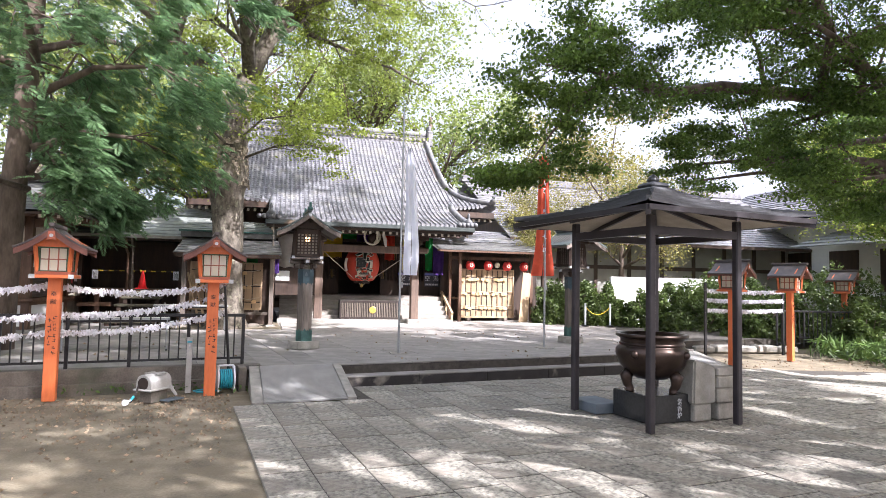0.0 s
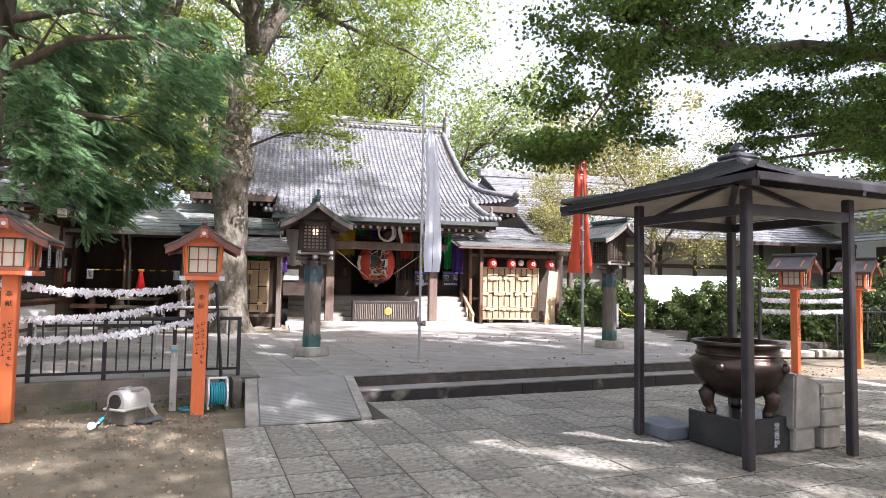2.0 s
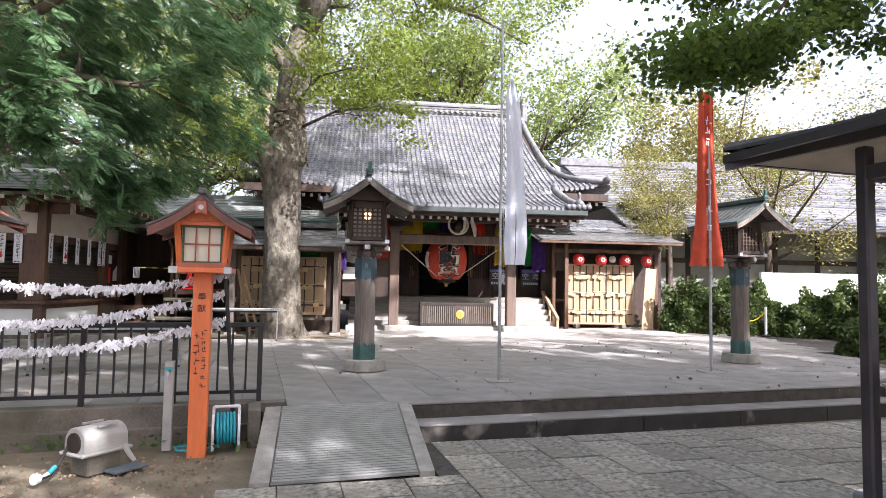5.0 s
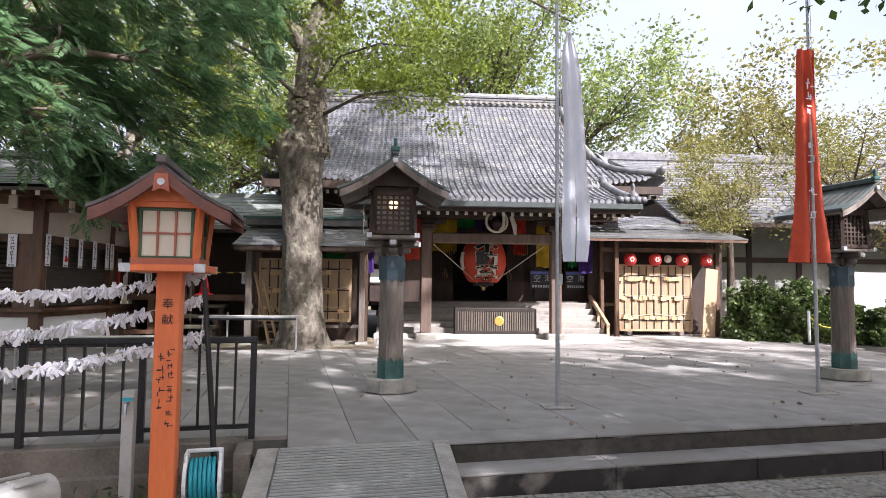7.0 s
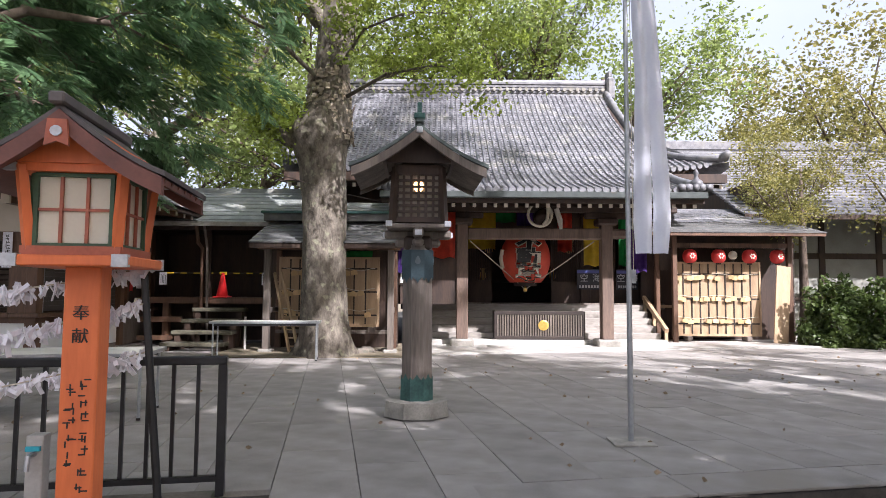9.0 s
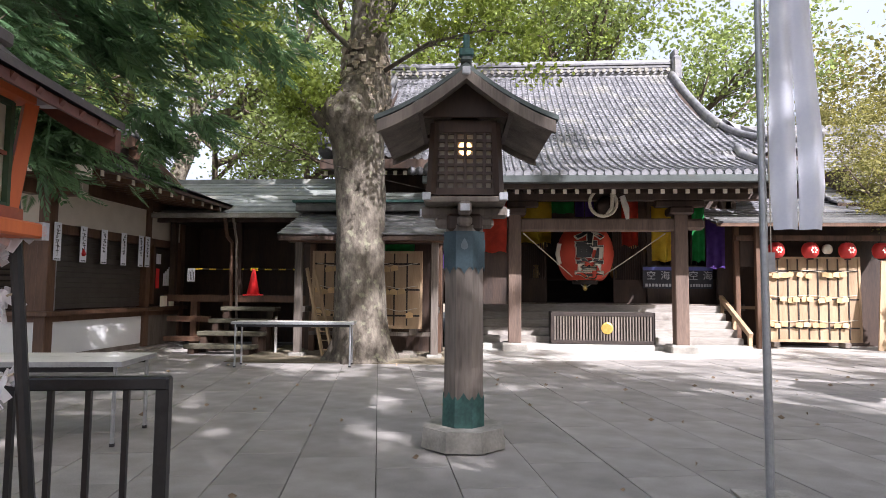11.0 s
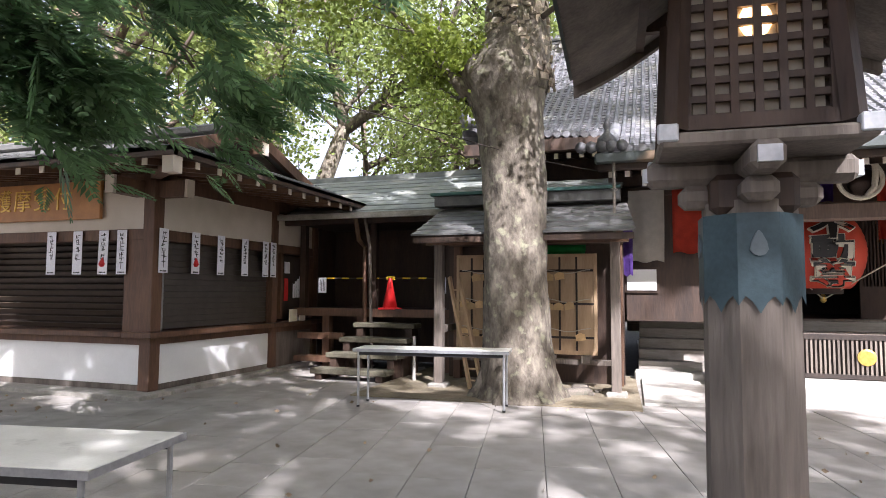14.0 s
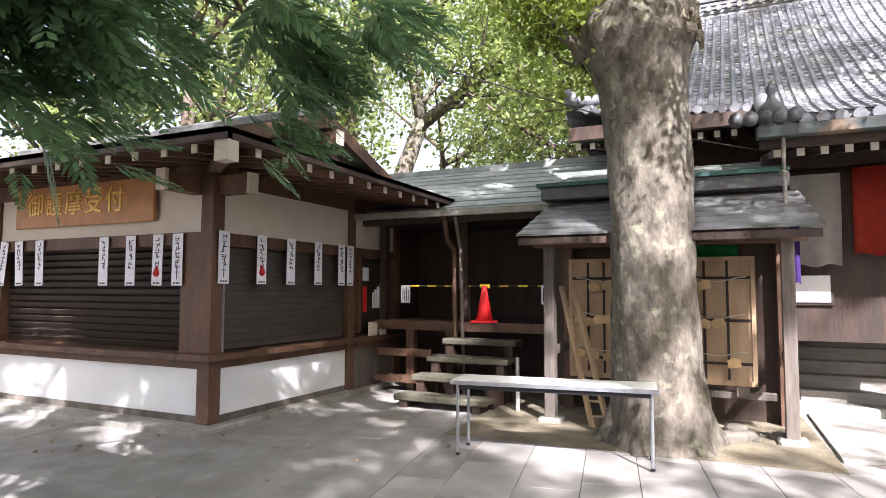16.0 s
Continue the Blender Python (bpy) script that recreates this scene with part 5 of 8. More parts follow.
def banner(m, rows, material, label, folds=3, amp=0.03):
    """A hanging cloth: rows of (z, left, right, twist), pleated."""
    t = thing("banner", label, "banner", m)
    n = 18
    for strip in ((0.0, 0.48), (0.52, 1.0)):
        bm = B()
        grid = []
        for z, a, b, tw in rows:
            row = []
            for j in range(n + 1):
                u = strip[0] + (strip[1] - strip[0]) * j / n
                join = 1.0 if z < 2.2 else 0.0
                uu = u if join else (u - strip[0]) / (strip[1] - strip[0]) * 0.5 + (0.0 if strip[0] == 0 else 0.5)
                x = a + (b - a) * uu
                y = amp * math.sin(uu * math.pi * 2 * folds + z * 0.7) * (0.5 + 0.5 * abs(uu - 0.5)) + tw
                row.append((x, y, z))
            grid.append(row)
        top = [[bm.verts.new(p) for p in r] for r in grid]
        bk = [[bm.verts.new((p[0], p[1] + 0.004, p[2])) for p in r] for r in grid]
        for i in range(len(grid) - 1):
            for j in range(n):
                bm.faces.new((top[i][j], top[i][j + 1], top[i + 1][j + 1], top[i + 1][j]))
                bm.faces.new((bk[i][j], bk[i + 1][j], bk[i + 1][j + 1], bk[i][j + 1]))
        part("cloth", bm, material, t, smooth=True)
    return t


flagpole(3.21, 11.0, 4.35, "galvanised flagpole with a cord on a square plate")
flagpole(6.29, 11.76, 4.65, "galvanised flagpole on the forecourt beside a lantern")
b = banner(pose(3.21, 11.0, PZ), [(1.37, 0.06, 0.30, 0.0), (1.6, 0.05, 0.33, 0.01), (1.9, 0.06, 0.33, 0.02), (2.3, 0.07, 0.30, 0.02), (2.7, 0.08, 0.28, 0.02), (3.1, 0.06, 0.25, 0.015), (3.35, 0.05, 0.22, 0.0), (3.5, 0.07, 0.18, 0.0), (3.62, 0.10, 0.14, 0.0)], WHITECLOTH, "furled white cloth banner hanging from a pole", 2, 0.03)
b = banner(pose(6.29, 11.74, PZ), [(1.43, -0.30, 0.20, 0.0), (1.7, -0.25, 0.19, 0.01), (2.0, -0.20, 0.15, 0.02), (2.4, -0.17, 0.12, 0.02), (2.9, -0.16, 0.09, 0.02), (3.4, -0.15, 0.07, 0.01), (3.75, -0.15, 0.06, 0.0), (3.84, -0.14, 0.06, 0.0)], REDCLOTH, "faded red cloth banner with pale lettering on a pole", 2, 0.04)
rr = random.Random(8)
for z in (3.42, 3.28, 3.14, 2.72, 2.58, 2.2, 1.95):
    bm = B()
    for q in range(4):
        x, zz = -0.045 + rr.uniform(-0.03, 0.03), z + rr.uniform(-0.04, 0.04)
        box(bm, x - 0.022, x + 0.022, -0.052, -0.047, zz - 0.006, zz + 0.006) if q % 2 else box(bm, x - 0.006, x + 0.006, -0.052, -0.047, zz - 0.03, zz + 0.03)
    part("faded_character", bm, WHITECLOTH, b, "pale unreadable character")


# ---------------------------------------------------------------- folding tables
def table(m, length=1.62, depth=0.4, h=0.52):
    t = thing("folding_table", "long folding table with a pale top and steel legs", "table", m, "folding tables")
    part("top", box(B(), -length / 2, length / 2, -depth / 2, depth / 2, h - 0.032, h, 0.006), TABLETOP, t)
    part("edging", box(box(box(box(B(), -length / 2 - 0.006, length / 2 + 0.006, -depth / 2 - 0.006, -depth / 2, h - 0.034, h - 0.002), -length / 2 - 0.006, length / 2 + 0.006, depth / 2, depth / 2 + 0.006, h - 0.034, h - 0.002), -length / 2 - 0.006, -length / 2, -depth / 2, depth / 2, h - 0.034, h - 0.002), length / 2, length / 2 + 0.006, -depth / 2, depth / 2, h - 0.034, h - 0.002), STEELPOLE, t)
    part("apron", box(box(B(), -length / 2 + 0.05, length / 2 - 0.05, -depth / 2 + 0.02, -depth / 2 + 0.04, h - 0.07, h - 0.032), -length / 2 + 0.05, length / 2 - 0.05, depth / 2 - 0.04, depth / 2 - 0.02, h - 0.07, h - 0.032), BLACKPAINT, t)
    for x in (-length / 2 + 0.05, length / 2 - 0.05):
        for y in (-depth / 2 + 0.03, depth / 2 - 0.03):
            part("leg", rod(B(), (x, y, 0), (x, y, h - 0.03), 0.013, 0.013, 10), STEELPOLE, t)
            part("foot", rod(B(), (x, y, 0), (x, y, 0.02), 0.017, 0.017, 10), BLACKPAINT, t)
    return t


TABLETOP = mat("table_laminate", (0.66, 0.65, 0.60), (0.54, 0.53, 0.48), 0.5, scale=5, bump=0.03, stain=((0.30, 0.28, 0.25), 4.0, 0.62))
t0 = table(pose(-0.855, 16.06, PZ + 0.008, 0, 0, 8), h=0.605)
table(pose(-1.45, 11.77, PZ + 0.01, 0, 0, 10), depth=0.62, h=0.55)


# ---------------------------------------------------------------- hall furnishings
def cloth(parent_label, x0, x1, y, z0, z1, material, folds=2.0):
    t = thing("hanging_cloth", parent_label, "cloth", pose(x0, y, z1))
    bm = B()
    n = 10
    top, bot, mid = [], [], []
    for j in range(n + 1):
        x = (x1 - x0) * j / n
        w = 0.02 * math.sin(j / n * folds * 6.28)
        top.append(bm.verts.new((x, w * 0.4, 0)))
        mid.append(bm.verts.new((x, w, (z0 - z1) * 0.5)))
        bot.append(bm.verts.new((x * 0.98, w * 1.6, (z0 - z1) * (1 - 0.02 * math.sin(j)))))
    for j in range(n):
        bm.faces.new((top[j], top[j + 1], mid[j + 1], mid[j]))
        bm.faces.new((mid[j], mid[j + 1], bot[j + 1], bot[j]))
    r = bmesh.ops.solidify(bm, geom=bm.faces[:], thickness=0.004)
    part("cloth", bm, material, t, smooth=True)


C_YEL = mat("yellow_cloth", (0.75, 0.55, 0.05), (0.62, 0.43, 0.04), 0.9, bump=0.05, trans=0.25)
C_GRN = mat("green_cloth", (0.03, 0.36, 0.09), (0.02, 0.25, 0.06), 0.9, bump=0.05, trans=0.25)
C_PUR = mat("purple_cloth", (0.11, 0.05, 0.26), (0.07, 0.03, 0.18), 0.9, bump=0.05, trans=0.25)
C_RED = mat("red_cloth", (0.68, 0.085, 0.045), (0.5, 0.06, 0.035), 0.9, bump=0.05, trans=0.25)
C_WHT = mat("off_white_cloth", (0.62, 0.58, 0.52), (0.5, 0.47, 0.42), 0.9, bump=0.05, trans=0.2)
for lab, x0, x1, z0, z1, c in (
        ("red temple cloth hanging under the porch", 1.72, 1.95, 2.2, 3.1, C_RED), ("yellow temple cloth hanging under the porch", 2.42, 3.02, 2.33, 3.32, C_YEL),
        ("green temple cloth hanging under the porch", 2.95, 3.46, 2.92, 3.3, C_GRN), ("purple temple cloth hanging under the porch", 3.48, 3.85, 2.85, 3.3, C_PUR),
        ("red temple cloth hanging under the porch", 4.38, 4.70, 2.28, 3.3, C_RED), ("yellow temple cloth hanging under the porch", 4.95, 5.46, 1.98, 3.06, C_YEL),
        ("green temple cloth hanging under the porch", 5.72, 5.96, 1.98, 3.05, C_GRN), ("purple temple cloth hanging under the porch", 5.98, 6.34, 1.85, 2.82, C_PUR)):
    cloth(lab, x0, x1, 20.0, z0, z1, c)
part("banner_rail", box(B(), 1.3, 6.7, 20.02, 20.07, 3.28, 3.34), WOOD_D, hall)


def paper_lantern_big():
    t = thing("paper_lantern", "huge red paper lantern with black brushed characters", "paper lantern", pose(3.65, 19.9, 0))
    bm = B()
    prof = []
    for i in range(25):
        k = i / 24
        a = (k - 0.5) * math.pi
        prof.append((0.24 + 0.30 * math.cos(a * 0.93) ** 0.55 + (0.006 if i % 2 else 0), 1.60 + 1.02 * k))
    lathe(bm, prof, 32)
    body = part("paper_body", bm, LANTERNRED, t, smooth=True)
    part("white_band", lathe(B(), [(0.30, 2.50), (0.385, 2.515), (0.33, 2.59), (0.28, 2.62)], 32), PAPER, t, "white upper band")
    part("top_ring", lathe(B(), [(0.26, 2.60), (0.27, 2.60), (0.27, 2.70), (0.26, 2.70)], 28), BLACKISH, t)
    part("bottom_ring", lathe(B(), [(0.22, 1.52), (0.25, 1.53), (0.25, 1.61), (0.22, 1.62)], 28), BLACKISH, t)
    for ch, z, y, tilt in (("不", 2.42, -0.52, -20), ("動", 2.10, -0.555, 0), ("尊", 1.78, -0.52, 20)):
        wide = pose(0, y, z, tilt) @ Matrix.Diagonal((1.3, 1, 1, 1))
        letters(ch, 0.40, wide, PAPER, body, "pale_outline", "pale outline of a character", depth=0.03, swell=0.022)
        letters(ch, 0.40, Matrix.Translation((0, -0.016, 0)) @ wide, INK, body, "character", "black brushed character", depth=0.03, swell=0.012)
    part("side_crest", tube(B(), [(-0.50, -0.18, 2.3), (-0.53, -0.16, 2.1), (-0.50, -0.18, 1.9)], [0.05, 0.055, 0.05], 6), PAPER, t, "white crest at the side")
    part("tassel_knob", lathe(B(), [(0.02, 1.40), (0.045, 1.43), (0.045, 1.48), (0.02, 1.52)], 12), GOLD, t)
    part("hanger", rod(B(), (0, 0, 2.68), (0, 0, 3.3), 0.01, 0.01, 6), BLACKISH, t)
    for s in (-1, 1):
        part("guy_cord", tube(B(), [(0, -0.02, 1.45), (s * 0.65, -0.6, 1.95), (s * 1.25, -1.05, 2.42)], [0.010] * 3, 6), ROPE, t)


LANTERNRED = mat("red_lantern_paper", (0.74, 0.10, 0.055), (0.62, 0.075, 0.04), 0.6, scale=3, bump=0.05, trans=0.25)
paper_lantern_big()

t = thing("gong", "flat bronze gong hung with a thick white rope", "gong", pose(3.76, 18.5, 2.90))
bm = lathe(B(), [(0.02, -0.06), (0.15, -0.055), (0.185, 0), (0.15, 0.055), (0.02, 0.06)], 24)
bmesh.ops.rotate(bm, verts=bm.verts[:], cent=(0, 0, 0), matrix=Matrix.Rotation(math.pi / 2, 3, "X"))
bmesh.ops.translate(bm, verts=bm.verts[:], vec=(0.05, 0, -0.04))
part("disc", bm, BRONZE, t, smooth=True)
ring = [(0.23 * math.cos(a) - 0.02, -0.09, 0.23 * math.sin(a)) for a in [2 * math.pi * k / 20 for k in range(21)]]
part("rope_loop", tube(B(), ring, [0.028] * 21, 7), ROPE, t)
part("bell_rope", tube(B(), [(0.12, -0.1, 0.3), (0.14, -0.11, 0.1), (0.12, -0.1, -0.1), (0.04, -0.09, -0.2)], [0.035, 0.04, 0.035, 0.03], 8), ROPE, t)
part("tassel", tube(B(), [(0.30, -0.08, 0.12), (0.37, -0.08, -0.1), (0.39, -0.08, -0.28)], [0.05, 0.055, 0.03], 7), C_WHT, t)


def offering_box():
    t = thing("offering_box", "long timber offering box with slatted front and gold crest", "offering box", pose(3.815, 18.98, HZ + 0.03))
    w, h = 0.915, 0.56
    part("body", box(B(), -w + 0.02, w - 0.02, 0.02, 0.40, 0, h - 0.04), BLACKISH, t)
    part("frame", box(box(box(box(B(), -w, w, -0.02, 0.02, 0, 0.06, 0.004), -w, w, -0.02, 0.02, h - 0.07, h, 0.004), -w, -w + 0.05, -0.021, 0.42, 0, h, 0.004), w - 0.05, w, -0.021, 0.42, 0, h, 0.004), BLACKISH, t)
    for i in range(34):
        x = -w + 0.075 + i * (2 * w - 0.15) / 33
        part("slat", box(B(), x - 0.012, x + 0.012, -0.012, 0.015, 0.06, h - 0.07), WOOD_G, t)
    for i in range(7):
        y = 0.03 + i * 0.056
        part("top_bar", box(B(), -w + 0.05, w - 0.05, y, y + 0.03, h - 0.03, h), WOOD_G, t)
    bm = lathe(B(), [(0.10, 0), (0.105, 0.012), (0.08, 0.02), (0.02, 0.022)], 20)
    bmesh.ops.rotate(bm, verts=bm.verts[:], cent=(0, 0, 0), matrix=Matrix.Rotation(math.pi / 2, 3, "X"))
    bmesh.ops.translate(bm, verts=bm.verts[:], vec=(0.075, -0.012, 0.28))
    part("crest", bm, GOLD, t, "round gold crest")


offering_box()
# posters at the back of the porch
for x0, x1 in ((5.0, 5.62), (5.92, 6.42)):
    t = thing("poster", "dark poster with blue band and large pale characters", "poster", pose((x0 + x1) / 2, 20.92, 1.70))
    w = (x1 - x0) / 2
    part("sheet", box(B(), -w, w, -0.01, 0.01, -0.24, 0.24), mat("poster_black", (0.03, 0.03, 0.045), (0.015, 0.015, 0.02), 0.4, bump=0), t)
    part("band", box(B(), -w, w, -0.013, -0.01, 0.14, 0.21), mat("poster_blue", (0.10, 0.12, 0.4), (0.08, 0.09, 0.3), 0.5, bump=0), t)
    letters("空海", 0.2, pose(0, -0.013, 0.02), SILVER, t, "character", "large pale character", up=False, gap=1.45)
    bm = B()
    for i in range(8):
        box(bm, -w * 0.85 + i * w * 0.22, -w * 0.85 + i * w * 0.22 + w * 0.15, -0.013, -0.01, -0.2, -0.14)
    part("small_print", bm, SILVER, t, "row of small unreadable characters")
# inside: altar table, vases, hanging brass
t = thing("altar_table", "dark lacquer altar table deep inside the hall", "table", pose(3.8, 22.6, HZ + 0.72))
part("top", box(B(), -1.3, 1.3, -0.3, 0.3, 0.5, 0.56), BLACKISH, t)
for x in (-1.2, 1.2):
    part("leg", box(B(), x - 0.05, x + 0.05, -0.25, 0.25, 0, 0.5), BLACKISH, t)
for x in (-0.9, 0.0, 0.9):
    k = thing("altar_vase", "small brass vase on the altar table", "vase", pose(3.8 + x, 22.45, HZ + 1.28))
    part("body", lathe(B(), [(0.05, 0), (0.09, 0.08), (0.07, 0.18), (0.04, 0.24), (0.07, 0.3)], 12), GOLD, k, smooth=True)
for x, z in ((3.0, 2.6), (5.0, 2.6)):
    k = thing("hanging_lamp", "small brass hanging lamp in the dark hall", "lamp", pose(x, 21.8, z))
    part("body", lathe(B(), [(0.02, 0.2), (0.12, 0.12), (0.10, 0.0), (0.10, -0.15), (0.12, -0.2), (0.02, -0.25)], 8), GOLD, k)
    part("chain", rod(B(), (0, 0, 0.2), (0, 0, 1.0), 0.005, 0.005, 5), GOLD, k)
# lattice screens between the posts of the front wall
for x0, x1 in ((0.86, 2.17), (2.40, 3.02), (4.42, 5.10), (5.33, 6.64)):
    t = thing("lattice_screen", "dark timber lattice screen in the hall front", "screen", pose(x0, 21.06, HZ + 0.72))
    w = x1 - x0
    part("frame", box(box(box(box(B(), 0, 0.05, 0, 0.05, 0, 1.75), w - 0.05, w, 0, 0.05, 0, 1.75), 0.05, w - 0.05, 0, 0.05, 0, 0.5), 0.05, w - 0.05, 0, 0.05, 1.7, 1.75), WOOD_D, t)
    for i in range(12):
        x = 0.08 + i * (w - 0.16) / 11
        part("bar", box(B(), x - 0.012, x + 0.012, 0.01, 0.035, 0.5, 1.7), WOOD_D, t)
# stair rail
t = thing("stair_rail", "pale timber handrail sloping down the hall steps", "handrail", pose(6.42, 19.0, PZ + 0.02))
part("rail", bar(B(), (0, 0.1, 0.28), (0, 1.5, 0.95), 0.07, 0.09), WOOD_L, t)
for y, z in ((0.15, 0.32), (0.85, 0.64), (1.45, 0.93)):
    part("baluster", box(B(), -0.03, 0.03, y - 0.03, y + 0.03, 0, z), WOOD_L, t)
part("cross_bar", box(B(), 0.0, 0.75, 1.42, 1.48, 0.72, 0.78), WOOD_L, t)
# rain chain at the porch corner
t = thing("rain_chain", "old rain pipe of linked metal cups from the gutter", "rain pipe", pose(0.94, 17.40, PZ))
part("pipe", rod(B(), (0, 0, 0.02), (0, 0, 2.78), 0.018, 0.018, 8), CONC, t)
for i in range(6):
    part("cup", lathe(B(), [(0.02, 0), (0.045, 0.03), (0.02, 0.05)], 8, (0, 0, 0.3 + 0.42 * i)), STONE, t)
# pale cloth and notice on the porch's side
cloth("grey-white cloth hung at the side of the hall porch", 1.06, 1.52, 18.52, 1.94, 2.90, C_WHT, 1.5)
cloth("orange temple cloth at the side of the porch", 1.62, 2.1, 18.52, 2.05, 2.95, C_RED, 1.0)
t = thing("notice_sheet", "framed white notice sheet on the dark wall", "notice", pose(1.22, 18.62, 1.70))
part("sheet", box(B(), -0.19, 0.19, -0.008, 0.008, -0.14, 0.14), WHITE, t)
part("mount", box(B(), -0.22, 0.22, 0.008, 0.03, -0.17, 0.17), WOOD_D, t)
part("porch_side_wall", box(B(), 1.02, 2.16, 18.66, 18.76, 1.15, 2.95), WOOD_D, hall)
part("side_rail", box(B(), 1.0, 2.16, 18.60, 18.66, 2.84, 2.90), WOOD_D, hall)


# ---------------------------------------------------------------- prayer-tablet racks and the side annexes
def rack(m, w, h, label, straps=3, rows=3, seed=1):
    """A plank panel in a frame with dark straps and rows of hung votive tablets."""
    t = thing("tablet_rack", label, "rack", m, "racks of votive tablets")
    n = max(3, round(w / 0.19))
    for i in range(n):
        x0, x1 = -w / 2 + w * i / n, -w / 2 + w * (i + 1) / n
        part("plank", box(B(), x0 + 0.004, x1 - 0.004, -0.012, 0.012, 0.02, h - 0.02), WOOD_L, t)
    part("frame", box(box(box(box(B(), -w / 2 - 0.04, -w / 2, -0.03, 0.03, 0, h), w / 2, w / 2 + 0.04, -0.03, 0.03, 0, h), -w / 2, w / 2, -0.03, 0.03, h - 0.04, h), -w / 2, w / 2, -0.03, 0.03, 0, 0.05), WOOD_L, t)
    for i in range(1, n):
        x = -w / 2 + w * i / n
        part("upright_strap", box(B(), x - 0.012, x + 0.012, -0.024, -0.012, 0.03, h - 0.03), BLACKISH, t)
    for k in range(straps):
        z = h * (k + 0.5) / straps
        part("cross_strap", box(B(), -w / 2, w / 2, -0.022, -0.014, z - 0.014, z + 0.014), BLACKISH, t)
    r = random.Random(seed)
    for k in range(rows):
        z = h * (0.84 - 0.29 * k)
        pts = [(-w / 2 + 0.04 + (w - 0.08) * j / 10, -0.035, z - 0.045 * math.sin(j / 10 * math.pi * (2 if w > 1 else 1)) ** 2) for j in range(11)]
        part("cord", tube(B(), pts, [0.006] * 11, 5), ROPE, t)
        x = -w / 2 + 0.08
        while x < w / 2 - 0.1:
            if r.random() < 0.8:
                a = r.uniform(-0.2, 0.2)
                q = pose(x, -0.05 - r.uniform(0, 0.02), z - 0.07 - r.uniform(0, 0.04), 0, math.degrees(a), 0)
                bm = prism_y([(-0.06, -0.045), (0.06, -0.045), (0.06, 0.03), (0, 0.055), (-0.06, 0.03)], -0.006, 0.006)
                bm.transform(q)
                part("tablet", bm, TABLET, t)
            x += r.uniform(0.08, 0.17)
    for s in (-1, 1):
        part("foot", box(B(), s * w * 0.35 - 0.06, s * w * 0.35 + 0.06, -0.12, 0.12, -0.10, 0.0, 0.01), WOOD_G, t)
    return t


TABLET = mat("tablet_wood", (0.66, 0.47, 0.24), (0.48, 0.32, 0.15), 0.7, scale=8, bump=0.08, vary=0.25)
rack(pose(-0.78, 17.9, 0.74), 0.68, 1.28, "plank rack hung with small wooden votive tablets", seed=2)
rack(pose(0.33, 17.9, 0.74), 0.64, 1.28, "plank rack hung with small wooden votive tablets", seed=3)
rack(pose(7.86, 20.02, PZ + 0.14), 1.84, 1.62, "wide plank rack hung with rows of wooden votive tablets", seed=5)


def stepped_pent(bm, x0, x1, y0, y1, z0, z1, n, side=0.0):
    """Overlapping horizontal boards from the eave up."""
    for i in range(n):
        k0, k1 = i / n, (i + 1) / n + 0.04
        a, b = y0 + (y1 - y0) * k0, y0 + (y1 - y0) * k1
        c, d = z0 + (z1 - z0) * k0, z0 + (z1 - z0) * k1
        slabgrid(bm, [[(x0 + side * k0, a, c + 0.028), (x1 - side * k0, a, c + 0.028)], [(x0 + side * k1, b, d + 0.008), (x1 - side * k1, b, d + 0.008)]], 0.022)
    return bm


left = thing("tablet_shelter", "lean-to shelter with dark boarded roof over the racks", "shelter", kind="structure")
for x in (-1.24, 0.94):
    part("post", box(B(), x - 0.055, x + 0.055, 17.33, 17.45, PZ, 2.2, 0.006), WOOD_G, left)
    part("brace", bar(B(), (x, 17.4, 1.05), (x, 18.1, 1.05), 0.05, 0.09), WOOD_G, left)
    part("post", box(B(), x - 0.05, x + 0.05, 18.15, 18.25, PZ, 2.4, 0.006), WOOD_B, left)
    part("pad_stone", box(B(), x - 0.12, x + 0.12, 17.27, 17.51, PZ - 0.02, PZ + 0.06, 0.02), STONE, left)
part("beam", box(B(), -1.4, 1.1, 17.3, 17.42, 2.12, 2.22), WOOD_B, left)
part("boarded_roof", stepped_pent(B(), -1.44, 1.19, 16.88, 17.75, 2.20, 2.62, 6, 0.12), DARKROOF, left)
part("eave_board", box(B(), -1.42, 1.17, 16.9, 16.93, 2.12, 2.19), WOOD_D, left)
part("ceiling_board", box(B(), -1.35, 1.0, 16.95, 18.2, 2.16, 2.18), WOOD_D, left)
part("upper_beam", box(B(), -1.40, 1.0, 17.62, 17.86, 2.66, 2.80, 0.01), DARKROOF, left)
part("upper_flashing", box(B(), -1.44, 1.0, 17.58, 17.9, 2.80, 2.84), COPPERG, left)
part("upper_roof", stepped_pent(B(), -1.44, 1.0, 17.9, 19.5, 2.84, 3.25, 6), COPPER, left)
part("back_wall", box(B(), -1.4, 1.0, 18.3, 18.4, PZ, 2.7), WOOD_D, left)
part("sill", box(B(), -1.2, 0.85, 17.85, 17.98, PZ + 0.3, PZ + 0.36), WOOD_G, left)
cloth("small green cloth above the tablet rack", 0.05, 0.55, 17.95, 2.02, 2.14, C_GRN, 1)
cloth("purple cloth hung beside the tablet rack", 0.98, 1.12, 18.3, 1.75, 2.5, C_PUR, 1)
t = thing("ladder", "old timber ladder leaning against the shelter", "ladder")
